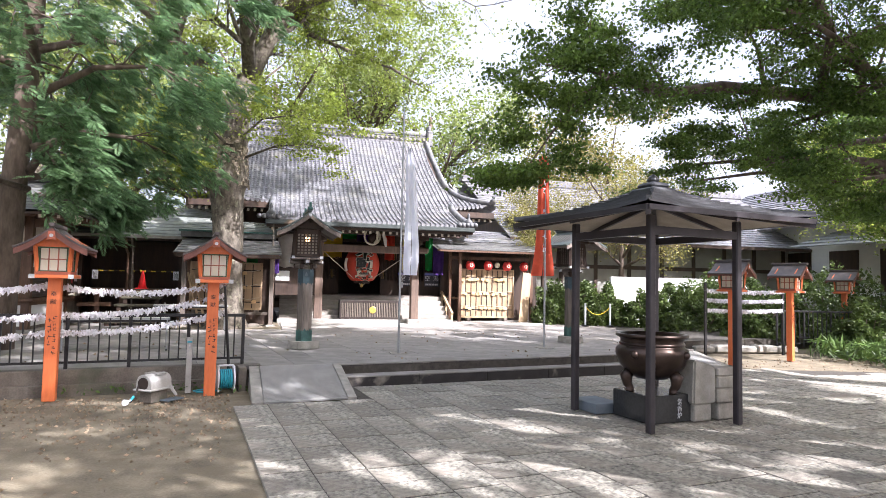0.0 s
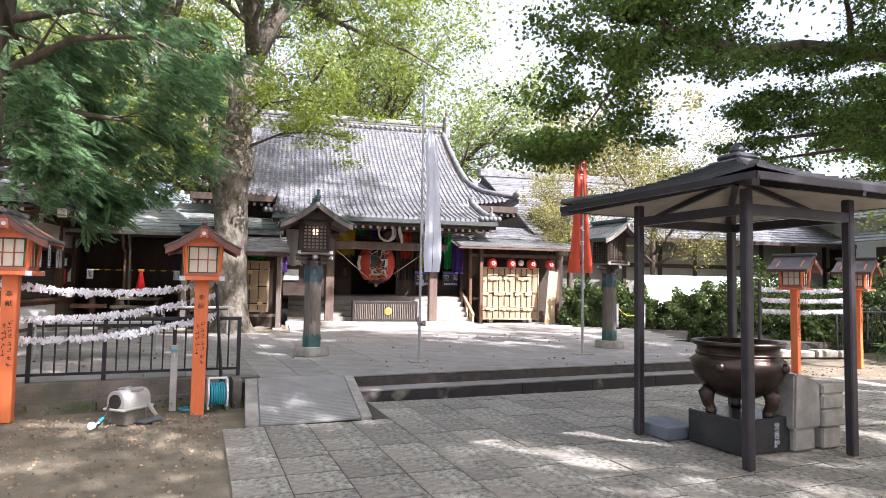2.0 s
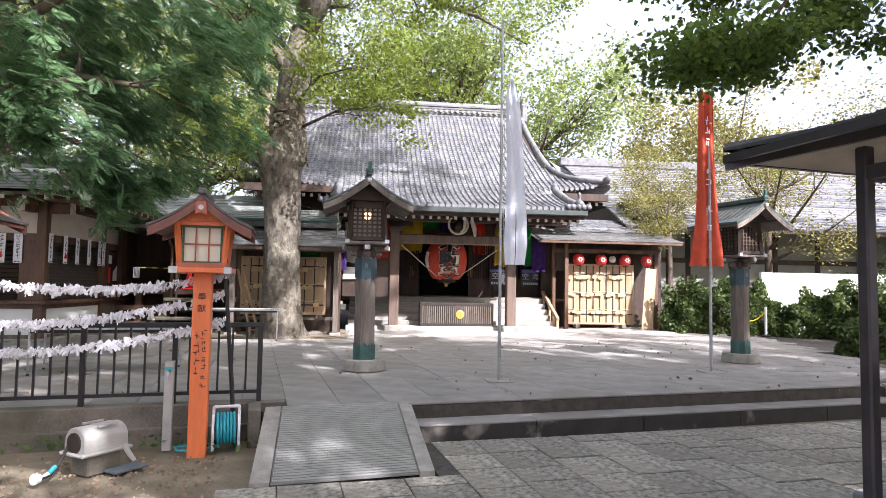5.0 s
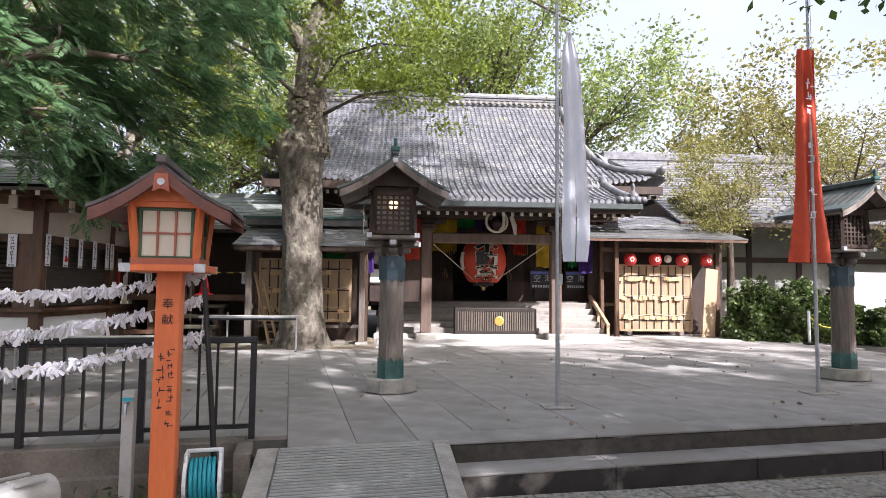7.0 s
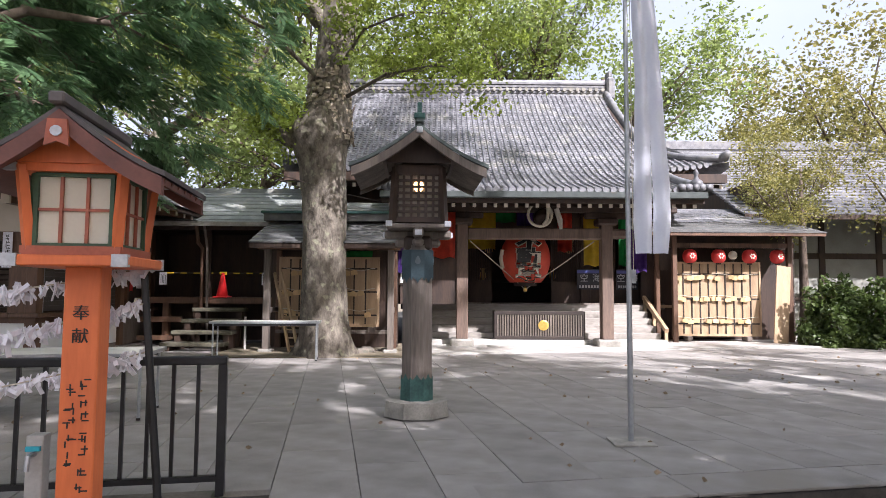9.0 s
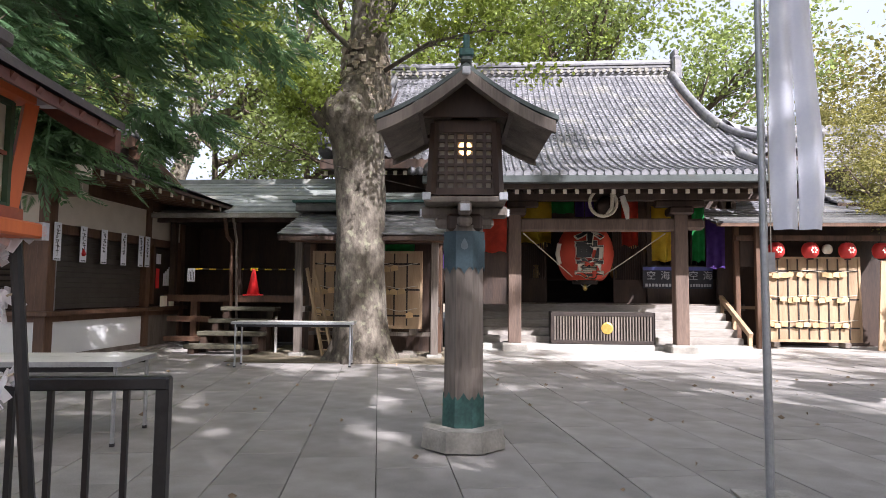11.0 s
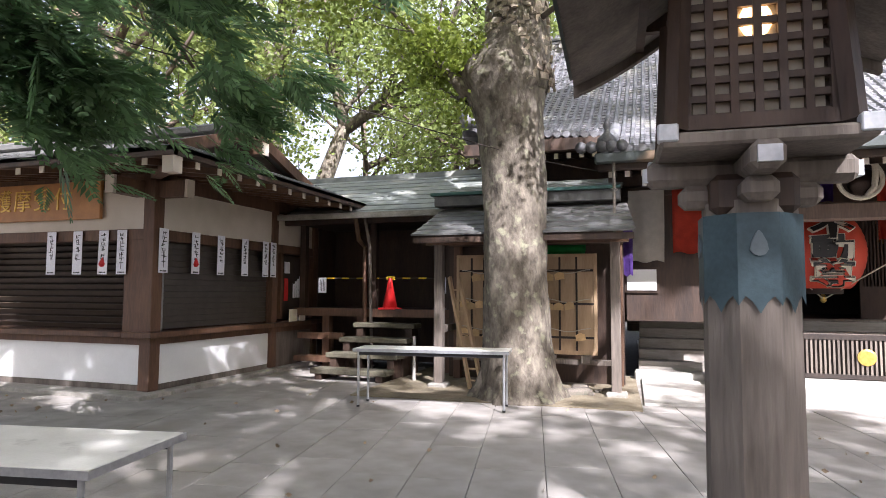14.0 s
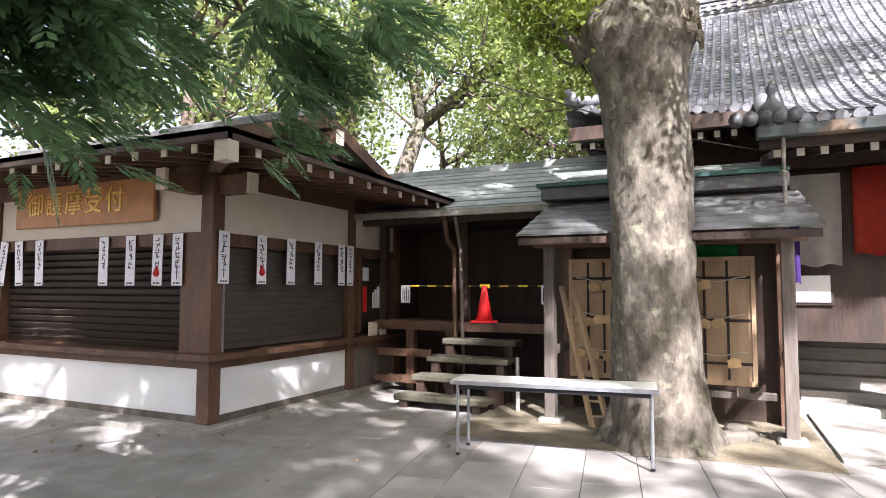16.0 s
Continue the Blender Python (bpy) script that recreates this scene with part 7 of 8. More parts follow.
# the great zelkova before the hall
zt = [((-0.13, 16.98, PZ - 0.1), 0.56), ((-0.13, 16.98, PZ + 0.2), 0.45), ((-0.15, 16.98, 1.0), 0.395), ((-0.18, 17.0, 2.4), 0.37), ((-0.20, 17.0, 3.3), 0.38), ((-0.24, 17.0, 3.9), 0.44), ((-0.14, 17.0, 4.4), 0.385), ((-0.10, 17.0, 4.85), 0.34), ((-0.08, 17.0, 5.4), 0.31), ((0.0, 17.0, 6.0), 0.33), ((0.15, 17.0, 6.9), 0.24)]
zl = [
    [((0.04, 17.0, 5.8), 0.22), ((-0.45, 16.95, 6.3), 0.19), ((-1.0, 16.8, 6.8), 0.16), ((-2.0, 16.4, 7.9), 0.12), ((-3.4, 15.8, 8.8), 0.07), ((-4.8, 15.2, 9.2), 0.03)],
    [((0.19, 17.0, 6.8), 0.23), ((0.71, 17.0, 8.1), 0.2), ((1.28, 17.0, 8.9), 0.17), ((2.4, 16.9, 9.4), 0.13), ((4.2, 16.4, 9.7), 0.09), ((6.3, 15.9, 9.6), 0.04)],
    [((1.5, 17.4, 9.0), 0.10), ((1.7, 18.0, 8.6), 0.07), ((2.9, 18.2, 8.3), 0.055), ((4.2, 18.4, 8.0), 0.04), ((5.4, 18.4, 7.4), 0.02)],
    [((0.2, 16.9, 6.8), 0.18), ((0.1, 16.0, 8.2), 0.15), ((0.3, 14.6, 9.4), 0.1), ((0.9, 12.8, 10.2), 0.07), ((1.6, 11.0, 10.4), 0.03)],
    [((0.2, 17.0, 6.9), 0.2), ((0.1, 17.6, 8.6), 0.16), ((-0.2, 18.4, 10.4), 0.11), ((0.2, 19.4, 12.2), 0.05)],
    [((0.9, 17.0, 8.4), 0.14), ((2.0, 16.0, 9.9), 0.1), ((3.8, 14.6, 10.8), 0.07), ((5.6, 13.2, 10.9), 0.03)],
    [((-1.2, 16.7, 7.0), 0.12), ((-2.0, 17.6, 8.6), 0.09), ((-3.2, 18.6, 9.8), 0.05)],
    # limb above the view, added to shade the office and the passage
    [((0.3, 14.6, 9.4), 0.1), ((2.2, 13.2, 10.2), 0.08), ((3.8, 11.8, 10.6), 0.05), ((5.2, 10.4, 10.8), 0.03)],
    [((-0.3, 16.7, 5.0), 0.04), ((-1.0, 16.2, 5.6), 0.03), ((-1.8, 15.8, 5.9), 0.02), ((-2.6, 15.5, 5.8), 0.01)],
    [((0.2, 16.8, 4.7), 0.035), ((0.9, 16.4, 4.95), 0.026), ((1.7, 16.1, 5.0), 0.018), ((2.5, 15.9, 4.8), 0.01)],
    [((0.1, 16.7, 5.2), 0.035), ((0.6, 15.9, 5.5), 0.025), ((1.3, 15.3, 5.5), 0.015), ((1.9, 14.9, 5.3), 0.008)],
    [((2.4, 16.9, 9.4), 0.1), ((3.0, 17.8, 10.0), 0.08), ((3.6, 19.0, 10.4), 0.05), ((4.0, 20.2, 10.6), 0.03)],
    [((1.28, 17.0, 8.9), 0.12), ((1.2, 18.6, 9.8), 0.09), ((1.6, 20.2, 10.2), 0.05), ((2.2, 21.5, 10.4), 0.03)],
    [((-0.35, 16.9, 3.75), 0.12), ((-0.75, 16.8, 3.95), 0.10), ((-0.95, 16.7, 4.15), 0.05), ((-1.1, 16.6, 4.4), 0.03), ((-1.6, 16.2, 4.9), 0.02), ((-2.0, 15.9, 5.3), 0.01)],
]
tree("zelkova_tree", "great old zelkova with flaking mottled bark and a swollen trunk", BARK, LEAF_Z, zl, zt, 3, 0.05, 70, 0.42, depth=3, every=1, twig_len=0.5, roots=1.0, thin=0.08, low_cut=(7.6, 0.35), flat=0.35)

# torn ring of pale flaking bark round the swelling of the trunk
zel = bpy.data.objects["zelkova_tree"]
bm = B()
rb = random.Random(31)
for k in range(230):
    a, h = rb.uniform(0, 6.28), rb.uniform(-1, 1)
    r = 0.385 - 0.045 * h + 0.06 * max(0.0, -math.cos(a)) * math.exp(-(h + 0.8) ** 2 * 6)
    p = Vector((-0.14 + r * math.cos(a), 17.0 + r * math.sin(a), 4.55 + 0.62 * h))
    m = Matrix.LocRotScale(p, Euler((rb.uniform(-0.5, 0.5), rb.uniform(-0.25, 0.35), a + rb.uniform(-0.2, 0.2))), (0.035, rb.uniform(0.04, 0.13), rb.uniform(0.03, 0.11)))
    bmesh.ops.create_cube(bm, size=1, matrix=m)
tagged(part("torn_bark", bm, FLAKE, zel, "pale torn flakes of bark"), kind="stuff")

# dark conifer with hanging sprays by the office
cl = [
    [((-3.0, 12.1, 3.2), 0.06), ((-2.4, 12.0, 3.3), 0.045), ((-1.9, 12.1, 3.1), 0.03), ((-1.7, 12.2, 2.8), 0.012)],
    [((-3.0, 12.1, 3.3), 0.07), ((-2.5, 11.3, 3.6), 0.05), ((-2.1, 10.7, 3.6), 0.03), ((-1.9, 10.2, 3.4), 0.012)],
    [((-3.0, 12.1, 3.7), 0.07), ((-2.2, 12.3, 4.1), 0.05), ((-1.5, 12.6, 4.1), 0.03), ((-0.8, 12.8, 3.8), 0.012)],
    [((-3.0, 12.1, 4.2), 0.07), ((-2.8, 12.9, 4.3), 0.05), ((-2.4, 13.4, 4.0), 0.03), ((-2.1, 13.8, 3.3), 0.012)],
    [((-3.0, 12.1, 4.6), 0.08), ((-2.0, 11.8, 5.1), 0.05), ((-1.0, 11.7, 5.2), 0.03), ((-0.3, 11.7, 4.9), 0.012)],
    [((-3.0, 12.1, 5.2), 0.08), ((-3.3, 13.0, 5.5), 0.05), ((-3.4, 13.7, 5.4), 0.03), ((-3.4, 14.3, 5.0), 0.012)],
    [((-3.0, 12.1, 5.4), 0.08), ((-2.3, 12.9, 6.0), 0.05), ((-1.5, 13.6, 6.1), 0.03), ((-0.9, 14.2, 5.7), 0.012)],
    [((-3.0, 12.1, 5.2), 0.08), ((-2.8, 11.0, 5.7), 0.05), ((-2.6, 10.0, 5.7), 0.03), ((-2.4, 9.2, 5.3), 0.012)],
    [((-3.0, 12.1, 6.4), 0.08), ((-2.0, 12.2, 7.1), 0.05), ((-1.0, 12.4, 7.3), 0.03), ((0.0, 12.5, 7.0), 0.012)],
    [((-3.0, 12.1, 6.2), 0.08), ((-4.0, 12.6, 6.6), 0.05), ((-4.9, 13.2, 6.5), 0.03), ((-5.8, 13.6, 6.0), 0.012)],
    [((-3.0, 12.1, 5.0), 0.08), ((-4.0, 11.6, 5.3), 0.05), ((-4.9, 11.2, 5.2), 0.03), ((-5.6, 11.0, 4.8), 0.012)],
    [((-3.0, 12.1, 7.2), 0.08), ((-2.5, 11.4, 8.0), 0.05), ((-1.9, 10.8, 8.2), 0.03), ((-1.2, 10.4, 7.9), 0.012)],
    [((-3.0, 12.1, 8.0), 0.07), ((-2.4, 12.6, 8.8), 0.04), ((-1.6, 13.0, 9.0), 0.02)],
    [((-3.0, 12.1, 3.0), 0.06), ((-3.4, 11.2, 3.1), 0.04), ((-3.5, 10.4, 2.9), 0.02), ((-3.4, 9.8, 2.6), 0.01)],
]
ct = [((-3.35, 12.1, PZ - 0.1), 0.26), ((-3.3, 12.1, 1.5), 0.22), ((-3.2, 12.1, 3.5), 0.19), ((-3.05, 12.1, 6), 0.14), ((-3.0, 12.1, 9.5), 0.05)]
tree("conifer_tree", "dark evergreen conifer with drooping feathery sprays", BARKD, LEAF_C, cl, ct, 5, 0.016, 5, 0.24, depth=2, spread=0.8, rise=0.0, sag=0.12, twig_len=0.5, spray=0.27, thin=0.8)

# spreading maple over the pavilion
ml = [
    [((11.8, 7.0, 3.4), 0.16), ((10.4, 7.4, 4.25), 0.13), ((9.0, 7.8, 4.5), 0.11), ((7.5, 8.1, 4.6), 0.085), ((6.4, 8.0, 4.35), 0.06), ((5.2, 7.7, 4.45), 0.035), ((4.3, 7.3, 4.3), 0.015)],
    [((6.6, 8.0, 4.4), 0.05), ((5.4, 7.6, 4.4), 0.035), ((4.75, 7.3, 3.95), 0.02), ((4.3, 7.25, 3.35), 0.012), ((3.95, 7.4, 2.8), 0.006)],
    [((11.8, 7.0, 3.0), 0.1), ((10.4, 7.2, 3.35), 0.08), ((9.2, 7.5, 3.5), 0.06), ((8.0, 7.9, 3.5), 0.035), ((7.0, 8.3, 3.4), 0.015)],
    [((10.8, 7.1, 3.2), 0.07), ((9.8, 6.8, 3.25), 0.05), ((8.9, 6.7, 3.1), 0.03), ((8.2, 6.9, 3.0), 0.012)],
    [((10.6, 7.2, 3.3), 0.07), ((9.6, 8.0, 3.45), 0.05), ((8.6, 8.6, 3.45), 0.03), ((7.6, 9.0, 3.3), 0.012)],
    [((9.0, 7.8, 4.5), 0.08), ((8.4, 7.0, 5.1), 0.06), ((7.4, 6.4, 5.5), 0.04), ((6.2, 6.0, 5.5), 0.02), ((5.2, 5.8, 5.2), 0.01)],
    [((11.2, 7.2, 3.8), 0.1), ((11.4, 8.2, 4.2), 0.08), ((11.2, 9.4, 4.3), 0.05), ((10.6, 10.4, 4.1), 0.02)],
    [((11.2, 7.2, 3.9), 0.1), ((10.8, 6.2, 4.9), 0.08), ((9.8, 5.4, 5.6), 0.05), ((8.6, 4.8, 5.8), 0.02)],
    [((11.8, 7.0, 3.6), 0.1), ((12.8, 7.8, 4.6), 0.08), ((13.6, 8.8, 5.2), 0.04), ((14.2, 9.8, 5.4), 0.02)],
    [((10.8, 7.3, 4.2), 0.08), ((9.4, 7.6, 5.0), 0.06), ((8.2, 7.7, 5.4), 0.04), ((7.0, 7.7, 5.6), 0.02)],
    [((10.0, 7.5, 4.4), 0.07), ((8.8, 7.0, 4.9), 0.05), ((7.6, 6.8, 5.2), 0.03), ((6.4, 6.8, 5.3), 0.015)],
    [((11.4, 7.0, 4.0), 0.12), ((11.0, 7.2, 5.4), 0.1), ((10.2, 7.4, 6.6), 0.06), ((9.2, 7.4, 7.2), 0.03)],
    [((11.4, 7.0, 4.4), 0.1), ((11.6, 5.6, 5.6), 0.08), ((11.4, 4.0, 6.2), 0.05), ((11.0, 2.6, 6.2), 0.02)],
]
mt = [((12.2, 6.9, GZ - 0.1), 0.26), ((12.15, 6.9, 1.2), 0.21), ((12.0, 6.95, 2.4), 0.19), ((11.7, 7.0, 3.6), 0.16), ((11.4, 7.0, 4.4), 0.12)]
tree("maple_tree", "spreading maple with layered fine green leaves over the court", BARKD, LEAF_M, ml, mt, 7, 0.036, 105, 0.29, depth=2, spread=0.85, rise=0.02, flat=0.25, long=1.4, twig_len=0.36, thin=0.75)


def wood_tree(x, y, h, r, leaf, seed, size, per, label, base=GZ, lean=0.0, low=0.35, name="broadleaf_tree", clump=0.2, thin=1.0):
    """A tall tree of the wood behind: trunk, a few rising limbs, crown of ragged clumps."""
    g = np.random.default_rng(seed)
    trunk = [((x, y, base - 0.1), 0.05 * h * 0.55), ((x + lean * 0.3, y, base + h * 0.2), 0.02 * h), ((x + lean * 0.7, y, base + h * 0.5), 0.014 * h), ((x + lean, y, base + h * 0.8), 0.006 * h)]
    limbs = []
    for k in range(7):
        a = g.uniform(0, 6.28)
        z0 = h * g.uniform(low, 0.7)
        o = Vector((x + lean * z0 / h, y, base + z0))
        d = Vector((math.cos(a), math.sin(a), g.uniform(0.25, 0.9)))
        q = [(tuple(o), 0.009 * h)]
        for s in range(1, 4):
            q.append((tuple(o + d * r * 0.33 * s + Vector((0, 0, 0.06 * s * s))), 0.009 * h * (1 - s / 3.6)))
        limbs.append(q)
    return tree(name, label, BARKD, leaf, limbs, trunk, seed, size, per, r * clump, depth=2, spread=0.8, rise=0.1, flat=0.7, twig_len=0.55, thin=thin)


spots = (
    (-3.0, 29.5, 14, 4.6, LEAF_B), (1.0, 31.5, 14, 4.6, LEAF_Z), (5.0, 32.5, 15, 5.0, LEAF_B),
    (9.0, 32.0, 13, 4.4, LEAF_B), (-12.5, 22.5, 12, 4.6, LEAF_B), (-12.0, 16.0, 12, 4.6, LEAF_B), (-10.0, 9.5, 11, 4.4, LEAF_B),
    (22.5, 17.0, 8, 3.0, LEAF_M), (17.8, 30.5, 10.5, 3.8, LEAF_Y), (-13, 31, 15, 5, LEAF_B), (-6.2, 33, 10.5, 4.8, LEAF_B), (-10.5, 35, 11.5, 5.0, LEAF_B), (-18, 24, 12, 5.0, LEAF_B))
for i, (x, y, h, r, lf) in enumerate(spots):
    wood_tree(x, y, h, r, lf, 40 + i, 0.11, 12, "tall broadleaf tree of the wood behind the hall" if lf is not LEAF_Y else "tree with yellowing autumn leaves behind the roofs", lean=0.4 * (-1) ** i)
fork = [
    [((-7.69, 27, 6.6), 0.20), ((-8.0, 27, 8.0), 0.17), ((-8.14, 27, 9.1), 0.13), ((-8.38, 26.8, 10.9), 0.09), ((-8.9, 26.5, 12.8), 0.04)],
    [((-7.8, 27, 6.5), 0.2), ((-6.35, 27, 7.36), 0.17), ((-5.42, 26.9, 7.97), 0.13), ((-4.17, 26.7, 9.22), 0.09), ((-3.4, 26.4, 10.8), 0.05), ((-2.9, 26.2, 12.2), 0.03)],
    [((-8.14, 27, 9.1), 0.1), ((-7.2, 26.8, 10.2), 0.07), ((-6.4, 26.6, 11.4), 0.05), ((-5.8, 26.4, 12.4), 0.03)],
    [((-8.5, 27, 4.4), 0.07), ((-9.4, 26.6, 5.4), 0.05), ((-10.3, 26.2, 6.2), 0.03)],
]
tree("broadleaf_tree", "forked grey-barked tree of the wood behind the office", BARK, LEAF_B, fork, [((-8.95, 27, GZ - 0.1), 0.4), ((-8.75, 27, 3.0), 0.3), ((-8.46, 27, 4.83), 0.27), ((-7.69, 27, 6.67), 0.22)], 61, 0.11, 16, 0.7, depth=2, flat=0.6, twig_len=0.6)
tree("broadleaf_tree", "straight pale-barked tree of the wood behind the office", BARK, LEAF_B, [
    [((-9.85, 26.5, 7.0), 0.08), ((-10.6, 26.0, 8.0), 0.06), ((-11.6, 25.6, 8.6), 0.03)], [((-9.85, 26.5, 8.2), 0.08), ((-9.0, 26.0, 9.4), 0.06), ((-8.4, 25.6, 10.6), 0.03)],
    [((-9.85, 26.5, 9.2), 0.08), ((-10.4, 26.4, 10.6), 0.06), ((-11.2, 26.0, 12.0), 0.03)], [((-9.85, 26.5, 10.0), 0.08), ((-9.6, 26.9, 11.6), 0.06), ((-9.0, 27.2, 13.0), 0.03)]],
    [((-9.8, 26.5, GZ - 0.1), 0.3), ((-9.8, 26.5, 4.9), 0.22), ((-9.88, 26.5, 8.25), 0.17), ((-9.74, 26.5, 11.1), 0.1)], 62, 0.11, 16, 0.7, depth=2, flat=0.6, twig_len=0.7)
# slim yellowing trees before the guest hall
wood_tree(10.3, 20.9, 5.4, 1.5, LEAF_Y, 71, 0.04, 14, "slim tree with thin yellowing leaves by the guest hall", low=0.45, name="young_tree")
wood_tree(13.6, 21.2, 6.4, 2.6, LEAF_Y, 72, 0.045, 12, "broad tree with pale yellowing leaves by the guest hall", low=0.35, name="young_tree")
wood_tree(17.0, 12.6, 6.0, 2.4, LEAF_Z, 73, 0.045, 34, "dark-limbed maple beside the white building", low=0.3, name="young_tree")
# tall trees over the near part of the court, unseen, added to shade it
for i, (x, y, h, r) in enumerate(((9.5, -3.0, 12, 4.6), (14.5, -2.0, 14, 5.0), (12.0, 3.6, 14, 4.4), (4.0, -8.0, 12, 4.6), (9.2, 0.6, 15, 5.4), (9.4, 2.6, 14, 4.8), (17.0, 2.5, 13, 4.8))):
    wood_tree(x, y, h, r, LEAF_B, 90 + i, 0.13, 24, "unseen tall broadleaf tree added to shade the court", low=0.58, lean=-3.0 if i in (4, 5) else -1.2, clump=0.07, thin=(0.4, 0.4, 0.27, 0.4, 0.28, 0.33, 0.4)[i])


def shrub(x, y, rx, ry, h, seed, leaf=LEAF_H, size=0.07, n=5000, base=GZ, label="clipped evergreen shrub with small leaves", cat="shrub"):
    """Stems and a ragged mound of leaves."""
    t = thing("shrub", label, cat, pose(x, y, base))
    g = np.random.default_rng(seed)
    bm = B()
    for k in range(7):
        a = g.uniform(0, 6.28)
        tube(bm, [(0.05 * math.cos(a), 0.05 * math.sin(a), -0.02), (rx * 0.35 * math.cos(a), ry * 0.35 * math.sin(a), h * 0.5), (rx * 0.6 * math.cos(a), ry * 0.6 * math.sin(a), h * 0.8)], [0.02, 0.014, 0.006], 5)
    part("stems", bm, BARKD, t)
    d = g.normal(size=(n, 3))
    d[:, 2] = np.abs(d[:, 2])
    d /= np.linalg.norm(d, axis=1)[:, None]
    lump = 1 + 0.22 * np.sin(d[:, 0] * 5 + seed) * np.cos(d[:, 1] * 6) + 0.12 * np.sin(d[:, 2] * 9 + d[:, 0] * 7)
    rad = (g.uniform(0.55, 1.0, n) ** 0.5) * lump
    p = d * rad[:, None] * np.array([rx, ry, h])
    tagged(leaves("foliage", p, size, leaf, t, seed, 0.2, 0.0, 1.7), kind="stuff")


for i, (x, y, rx, ry, h) in enumerate(((10.0, 19.25, 0.75, 0.55, 1.3), (10.9, 18.95, 0.9, 0.6, 1.35), (11.75, 18.9, 0.6, 0.5, 1.2), (15.2, 18.2, 1.1, 0.9, 1.4), (12.7, 18.2, 0.8, 0.45, 1.0), (13.5, 17.8, 0.85, 0.7, 1.3), (14.0, 16.9, 1.2, 1.1, 1.35), (15.6, 15.6, 1.2, 1.0, 1.5),
                                       (13.9, 14.7, 0.9, 0.7, 1.1), (16.2, 13.2, 1.3, 1.0, 1.7), (14.9, 12.2, 0.8, 0.7, 1.1), (17.5, 11.4, 1.5, 1.1, 1.6), (10.4, 13.9, 0.5, 0.5, 0.8), (19.0, 17.5, 1.6, 1.4, 2.0), (16.4, 18.2, 1.4, 1.2, 1.9), (18.2, 21.5, 1.6, 1.2, 2.0))):
    shrub(x, y, rx, ry, h, 200 + i, base=PZ if y > 16.4 else GZ)
# sword-leaved ground plants at the right
g = np.random.default_rng(9)
q = np.stack([g.uniform(13.2, 17.5, 2600), g.uniform(9.6, 12.4, 2600), g.uniform(0.1, 0.45, 2600)], 1)
tagged(leaves("ground_plants", q, 0.05, GRASS, None, 9, 0.0, -0.8, 8.0), "clump of long green sword-shaped leaves", "plants", kind="stuff")
q = np.stack([g.uniform(-5, 0.9, 260), g.uniform(9.15, 9.4, 260), g.uniform(0.04, 0.14, 260)], 1)
tagged(leaves("weeds", q, 0.035, GRASS, None, 10, 0.0, -0.3, 2.0), "small weeds along the foot of the wall", "plants", kind="stuff")
# dry leaves on the earth and a few on the court
q = np.concatenate([np.stack([0.75 - np.abs(g.normal(0, 2.2, 1500)), 9.1 - np.abs(g.normal(0, 1.5, 1500)), np.full(1500, 0.013)], 1), np.stack([g.uniform(9.5, 16, 500), g.uniform(9, 12, 500), np.full(500, 0.012)], 1)])
q = q[(q[:, 0] < 0.62 - 0.11 * (q[:, 1] - 8.48)) | (q[:, 0] > 9)]
tagged(leaves("leaf_litter", q, 0.022, LITTER, None, 11, 0.97, 0.0, 1.7), "scatter of dry brown leaves on the earth", "leaf litter", kind="stuff")
q = np.stack([g.uniform(-6, 9, 160), g.uniform(10, 17, 160), np.full(160, PZ + 0.014)], 1)
tagged(leaves("fallen_leaves", q, 0.03, LITTER, None, 12, 0.97, 0.0, 1.7), "few dry leaves on the slabs", "leaf litter", kind="stuff")
# cables overhead
t = thing("overhead_cable", "thin dark cable strung between the trees", "cable")
part("cable", tube(B(), [(-6.0, 9.0, 4.2), (-3.0, 13.0, 3.55), (0.0, 17.0, 3.1), (0.8, 17.6, 3.0)], [0.006] * 4, 5), BLACKISH, t)

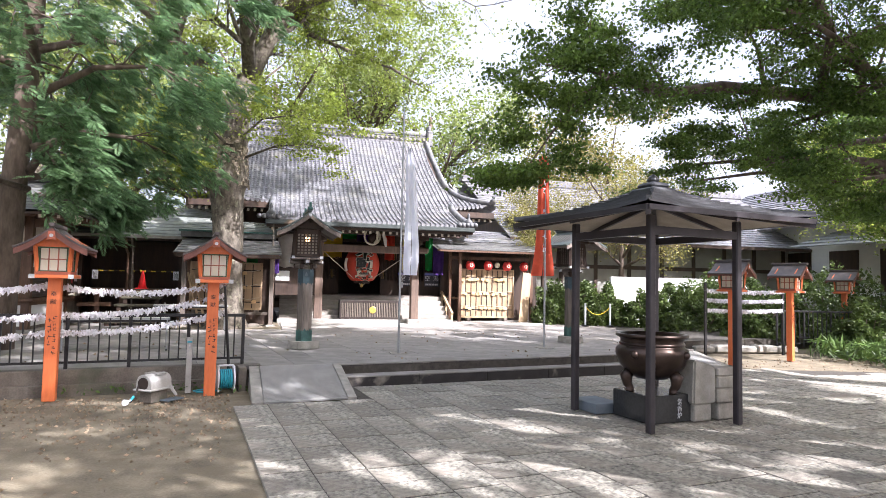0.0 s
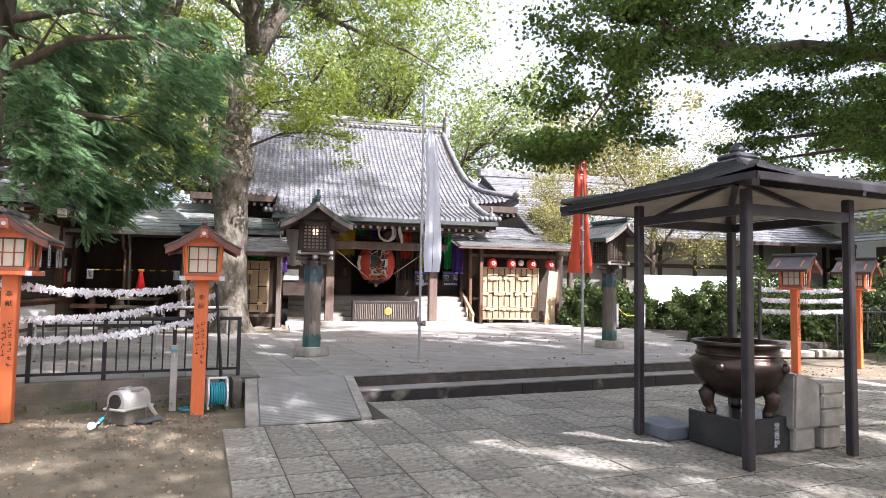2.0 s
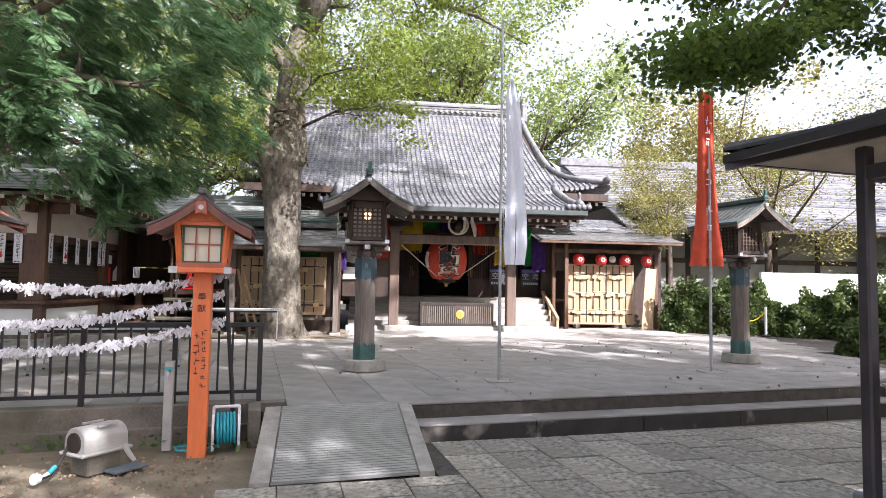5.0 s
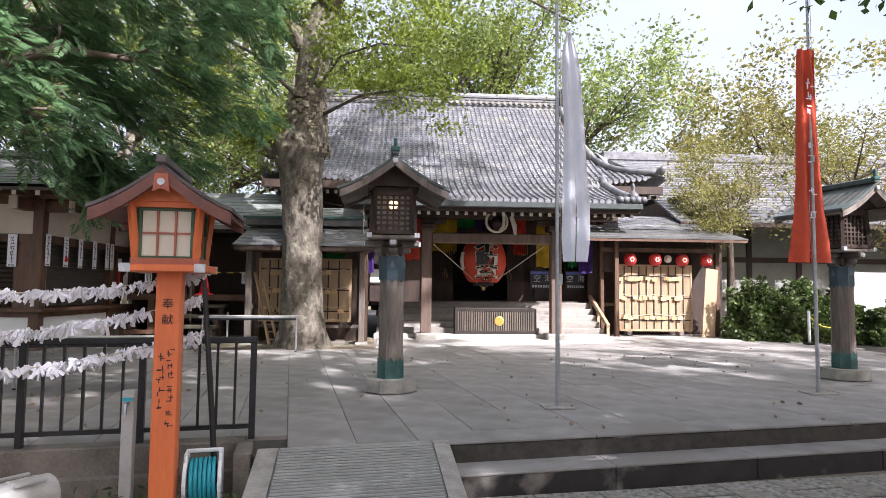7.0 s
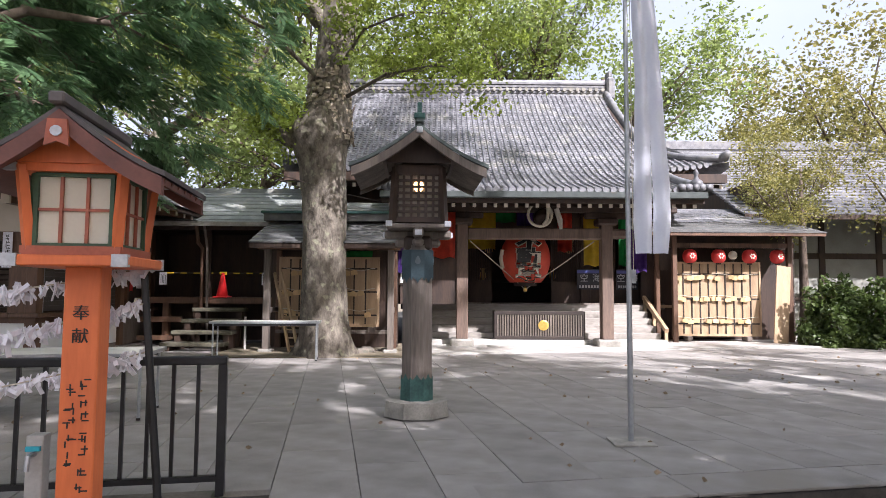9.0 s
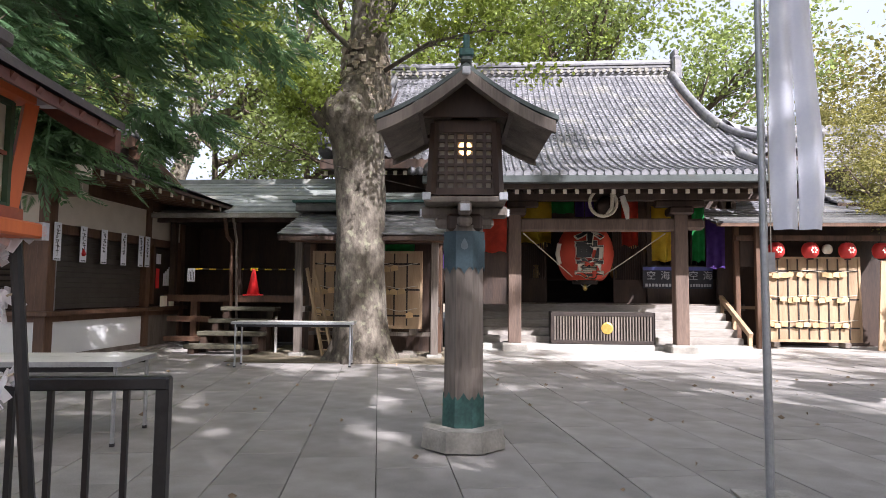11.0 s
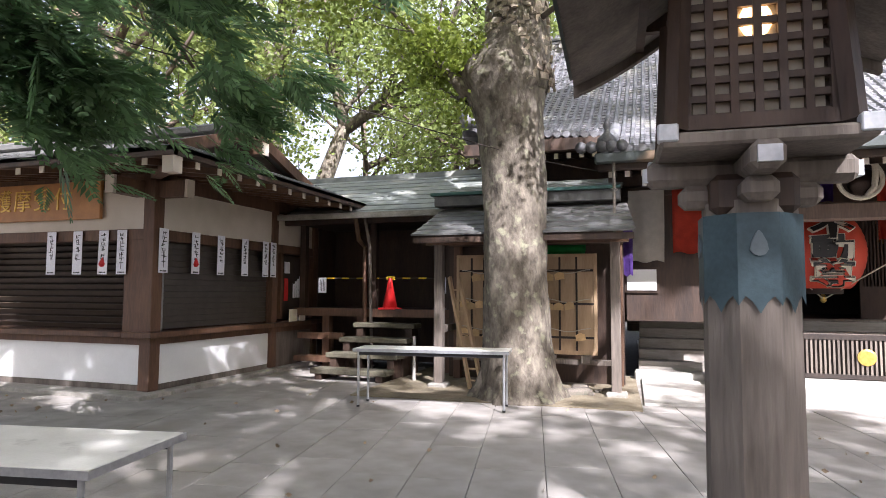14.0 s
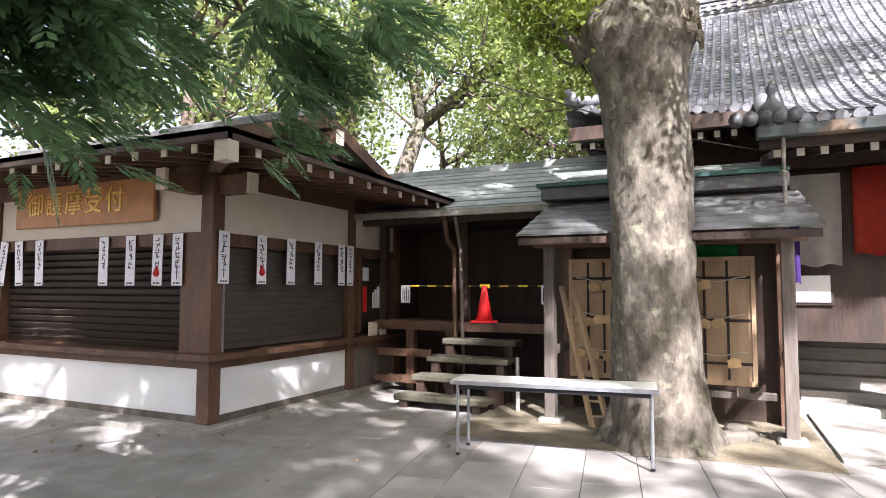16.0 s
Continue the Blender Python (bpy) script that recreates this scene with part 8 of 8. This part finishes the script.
# ---------------------------------------------------------------- paving stones, last
FIELD = Matrix.Translation(STEP0) @ Matrix.Rotation(radians(8.0), 4, "Z")
paving = thing("paving", "split-faced granite paving stones of the lower court", "paving", FIELD, kind="structure")
rp = random.Random(21)
far = B()
s, near_count = -1.56, 0
shared = {}
while s < 12.5:
    w = rp.choice((0.40, 0.43, 0.46))
    first_q = -0.30 if s > 0.0 else -1.27
    q = first_q
    lead = rp.uniform(0.18, 0.5)
    while q > -15:
        ln_ = lead if q == first_q else rp.choice((0.34, 0.40, 0.46, 0.52))
        z = GZ + rp.uniform(-0.003, 0.004)
        if -1.57 <= s < 4.2 and q > -8.6 and near_count < 290:
            key = (w, round(ln_, 2))
            if key not in shared:
                shared[key] = part("paving_stone", box(B(), 0.005, w - 0.005, -ln_ + 0.013, -0.013, -0.05, 0, 0.003), PAVER, paving)
                ob = shared[key]
            else:
                ob = new("paving_stone", shared[key].data)
                ob.parent = paving
            ob.location = (s, q, z)
            near_count += 1
        elif not (s > 8.0 and q > -0.9 - (s - 8) * 0.25):
            box(far, s + 0.007, s + w - 0.007, q - ln_ + 0.014, q - 0.014, z - 0.05, z)
        q -= ln_
    s += w
tagged(part("far_stones", far, PAVER, paving), kind="stuff")
bed = B()
prism(bed, [(-1.55, -1.28), (0.0, -1.28), (0.0, -0.3), (8.0, -0.3), (12.5, -2.3), (12.5, -15), (-1.55, -15)], -0.05, GZ - 0.007)
part("sand_bed", bed, JOINT, paving)

slabs = thing("court_paving", "smooth grey stone slabs of the raised forecourt", "paving", LOW, kind="structure")
far, shared, near_count = B(), {}, 0
s = -10.0
while s < 11:
    w = rp.choice((0.40, 0.44, 0.48))
    q, first_q = 0.345, 0.345
    if -1.4 < s < -0.05:
        q = first_q = 0.012
    if s < -1.4:
        q = first_q = 0.445
    lead = rp.uniform(0.3, 0.9)
    while q < 9.8:
        ln_ = lead if q == first_q else rp.choice((0.5, 0.65, 0.85, 0.95))
        p = LOW @ Vector((s + w / 2, q + ln_ / 2, 0))
        inside = p.x < 9.0 + (p.y - 11) * 0.3 and p.y < 19.5
        z = PZ + rp.uniform(-0.003, 0.002)
        if inside:
            if -3.0 < s < 4.5 and near_count < 290:
                key = (w, round(ln_, 2))
                if key not in shared:
                    shared[key] = part("slab", box(B(), 0.002, w - 0.002, 0.002, ln_ - 0.002, -0.06, 0, 0.003), SLAB, slabs)
                    ob = shared[key]
                else:
                    ob = new("slab", shared[key].data)
                    ob.parent = slabs
                ob.location = (s, q, z)
                near_count += 1
            else:
                box(far, s + 0.002, s + w - 0.002, q + 0.002, q + ln_ - 0.002, z - 0.06, z)
        q += ln_
    s += w
tagged(part("far_slabs", far, SLAB, slabs), kind="stuff")
copy_thing(ramp, LOW @ Matrix.Translation((7.28, 0.06, 0)))


# ---------------------------------------------------------------- bring the drawn units to metres
for me in bpy.data.meshes:
    me.transform(Matrix.Scale(SCALE, 4))
for ob in scene.objects:
    if ob.type in {"MESH", "EMPTY"}:
        ob.location = ob.location * SCALE
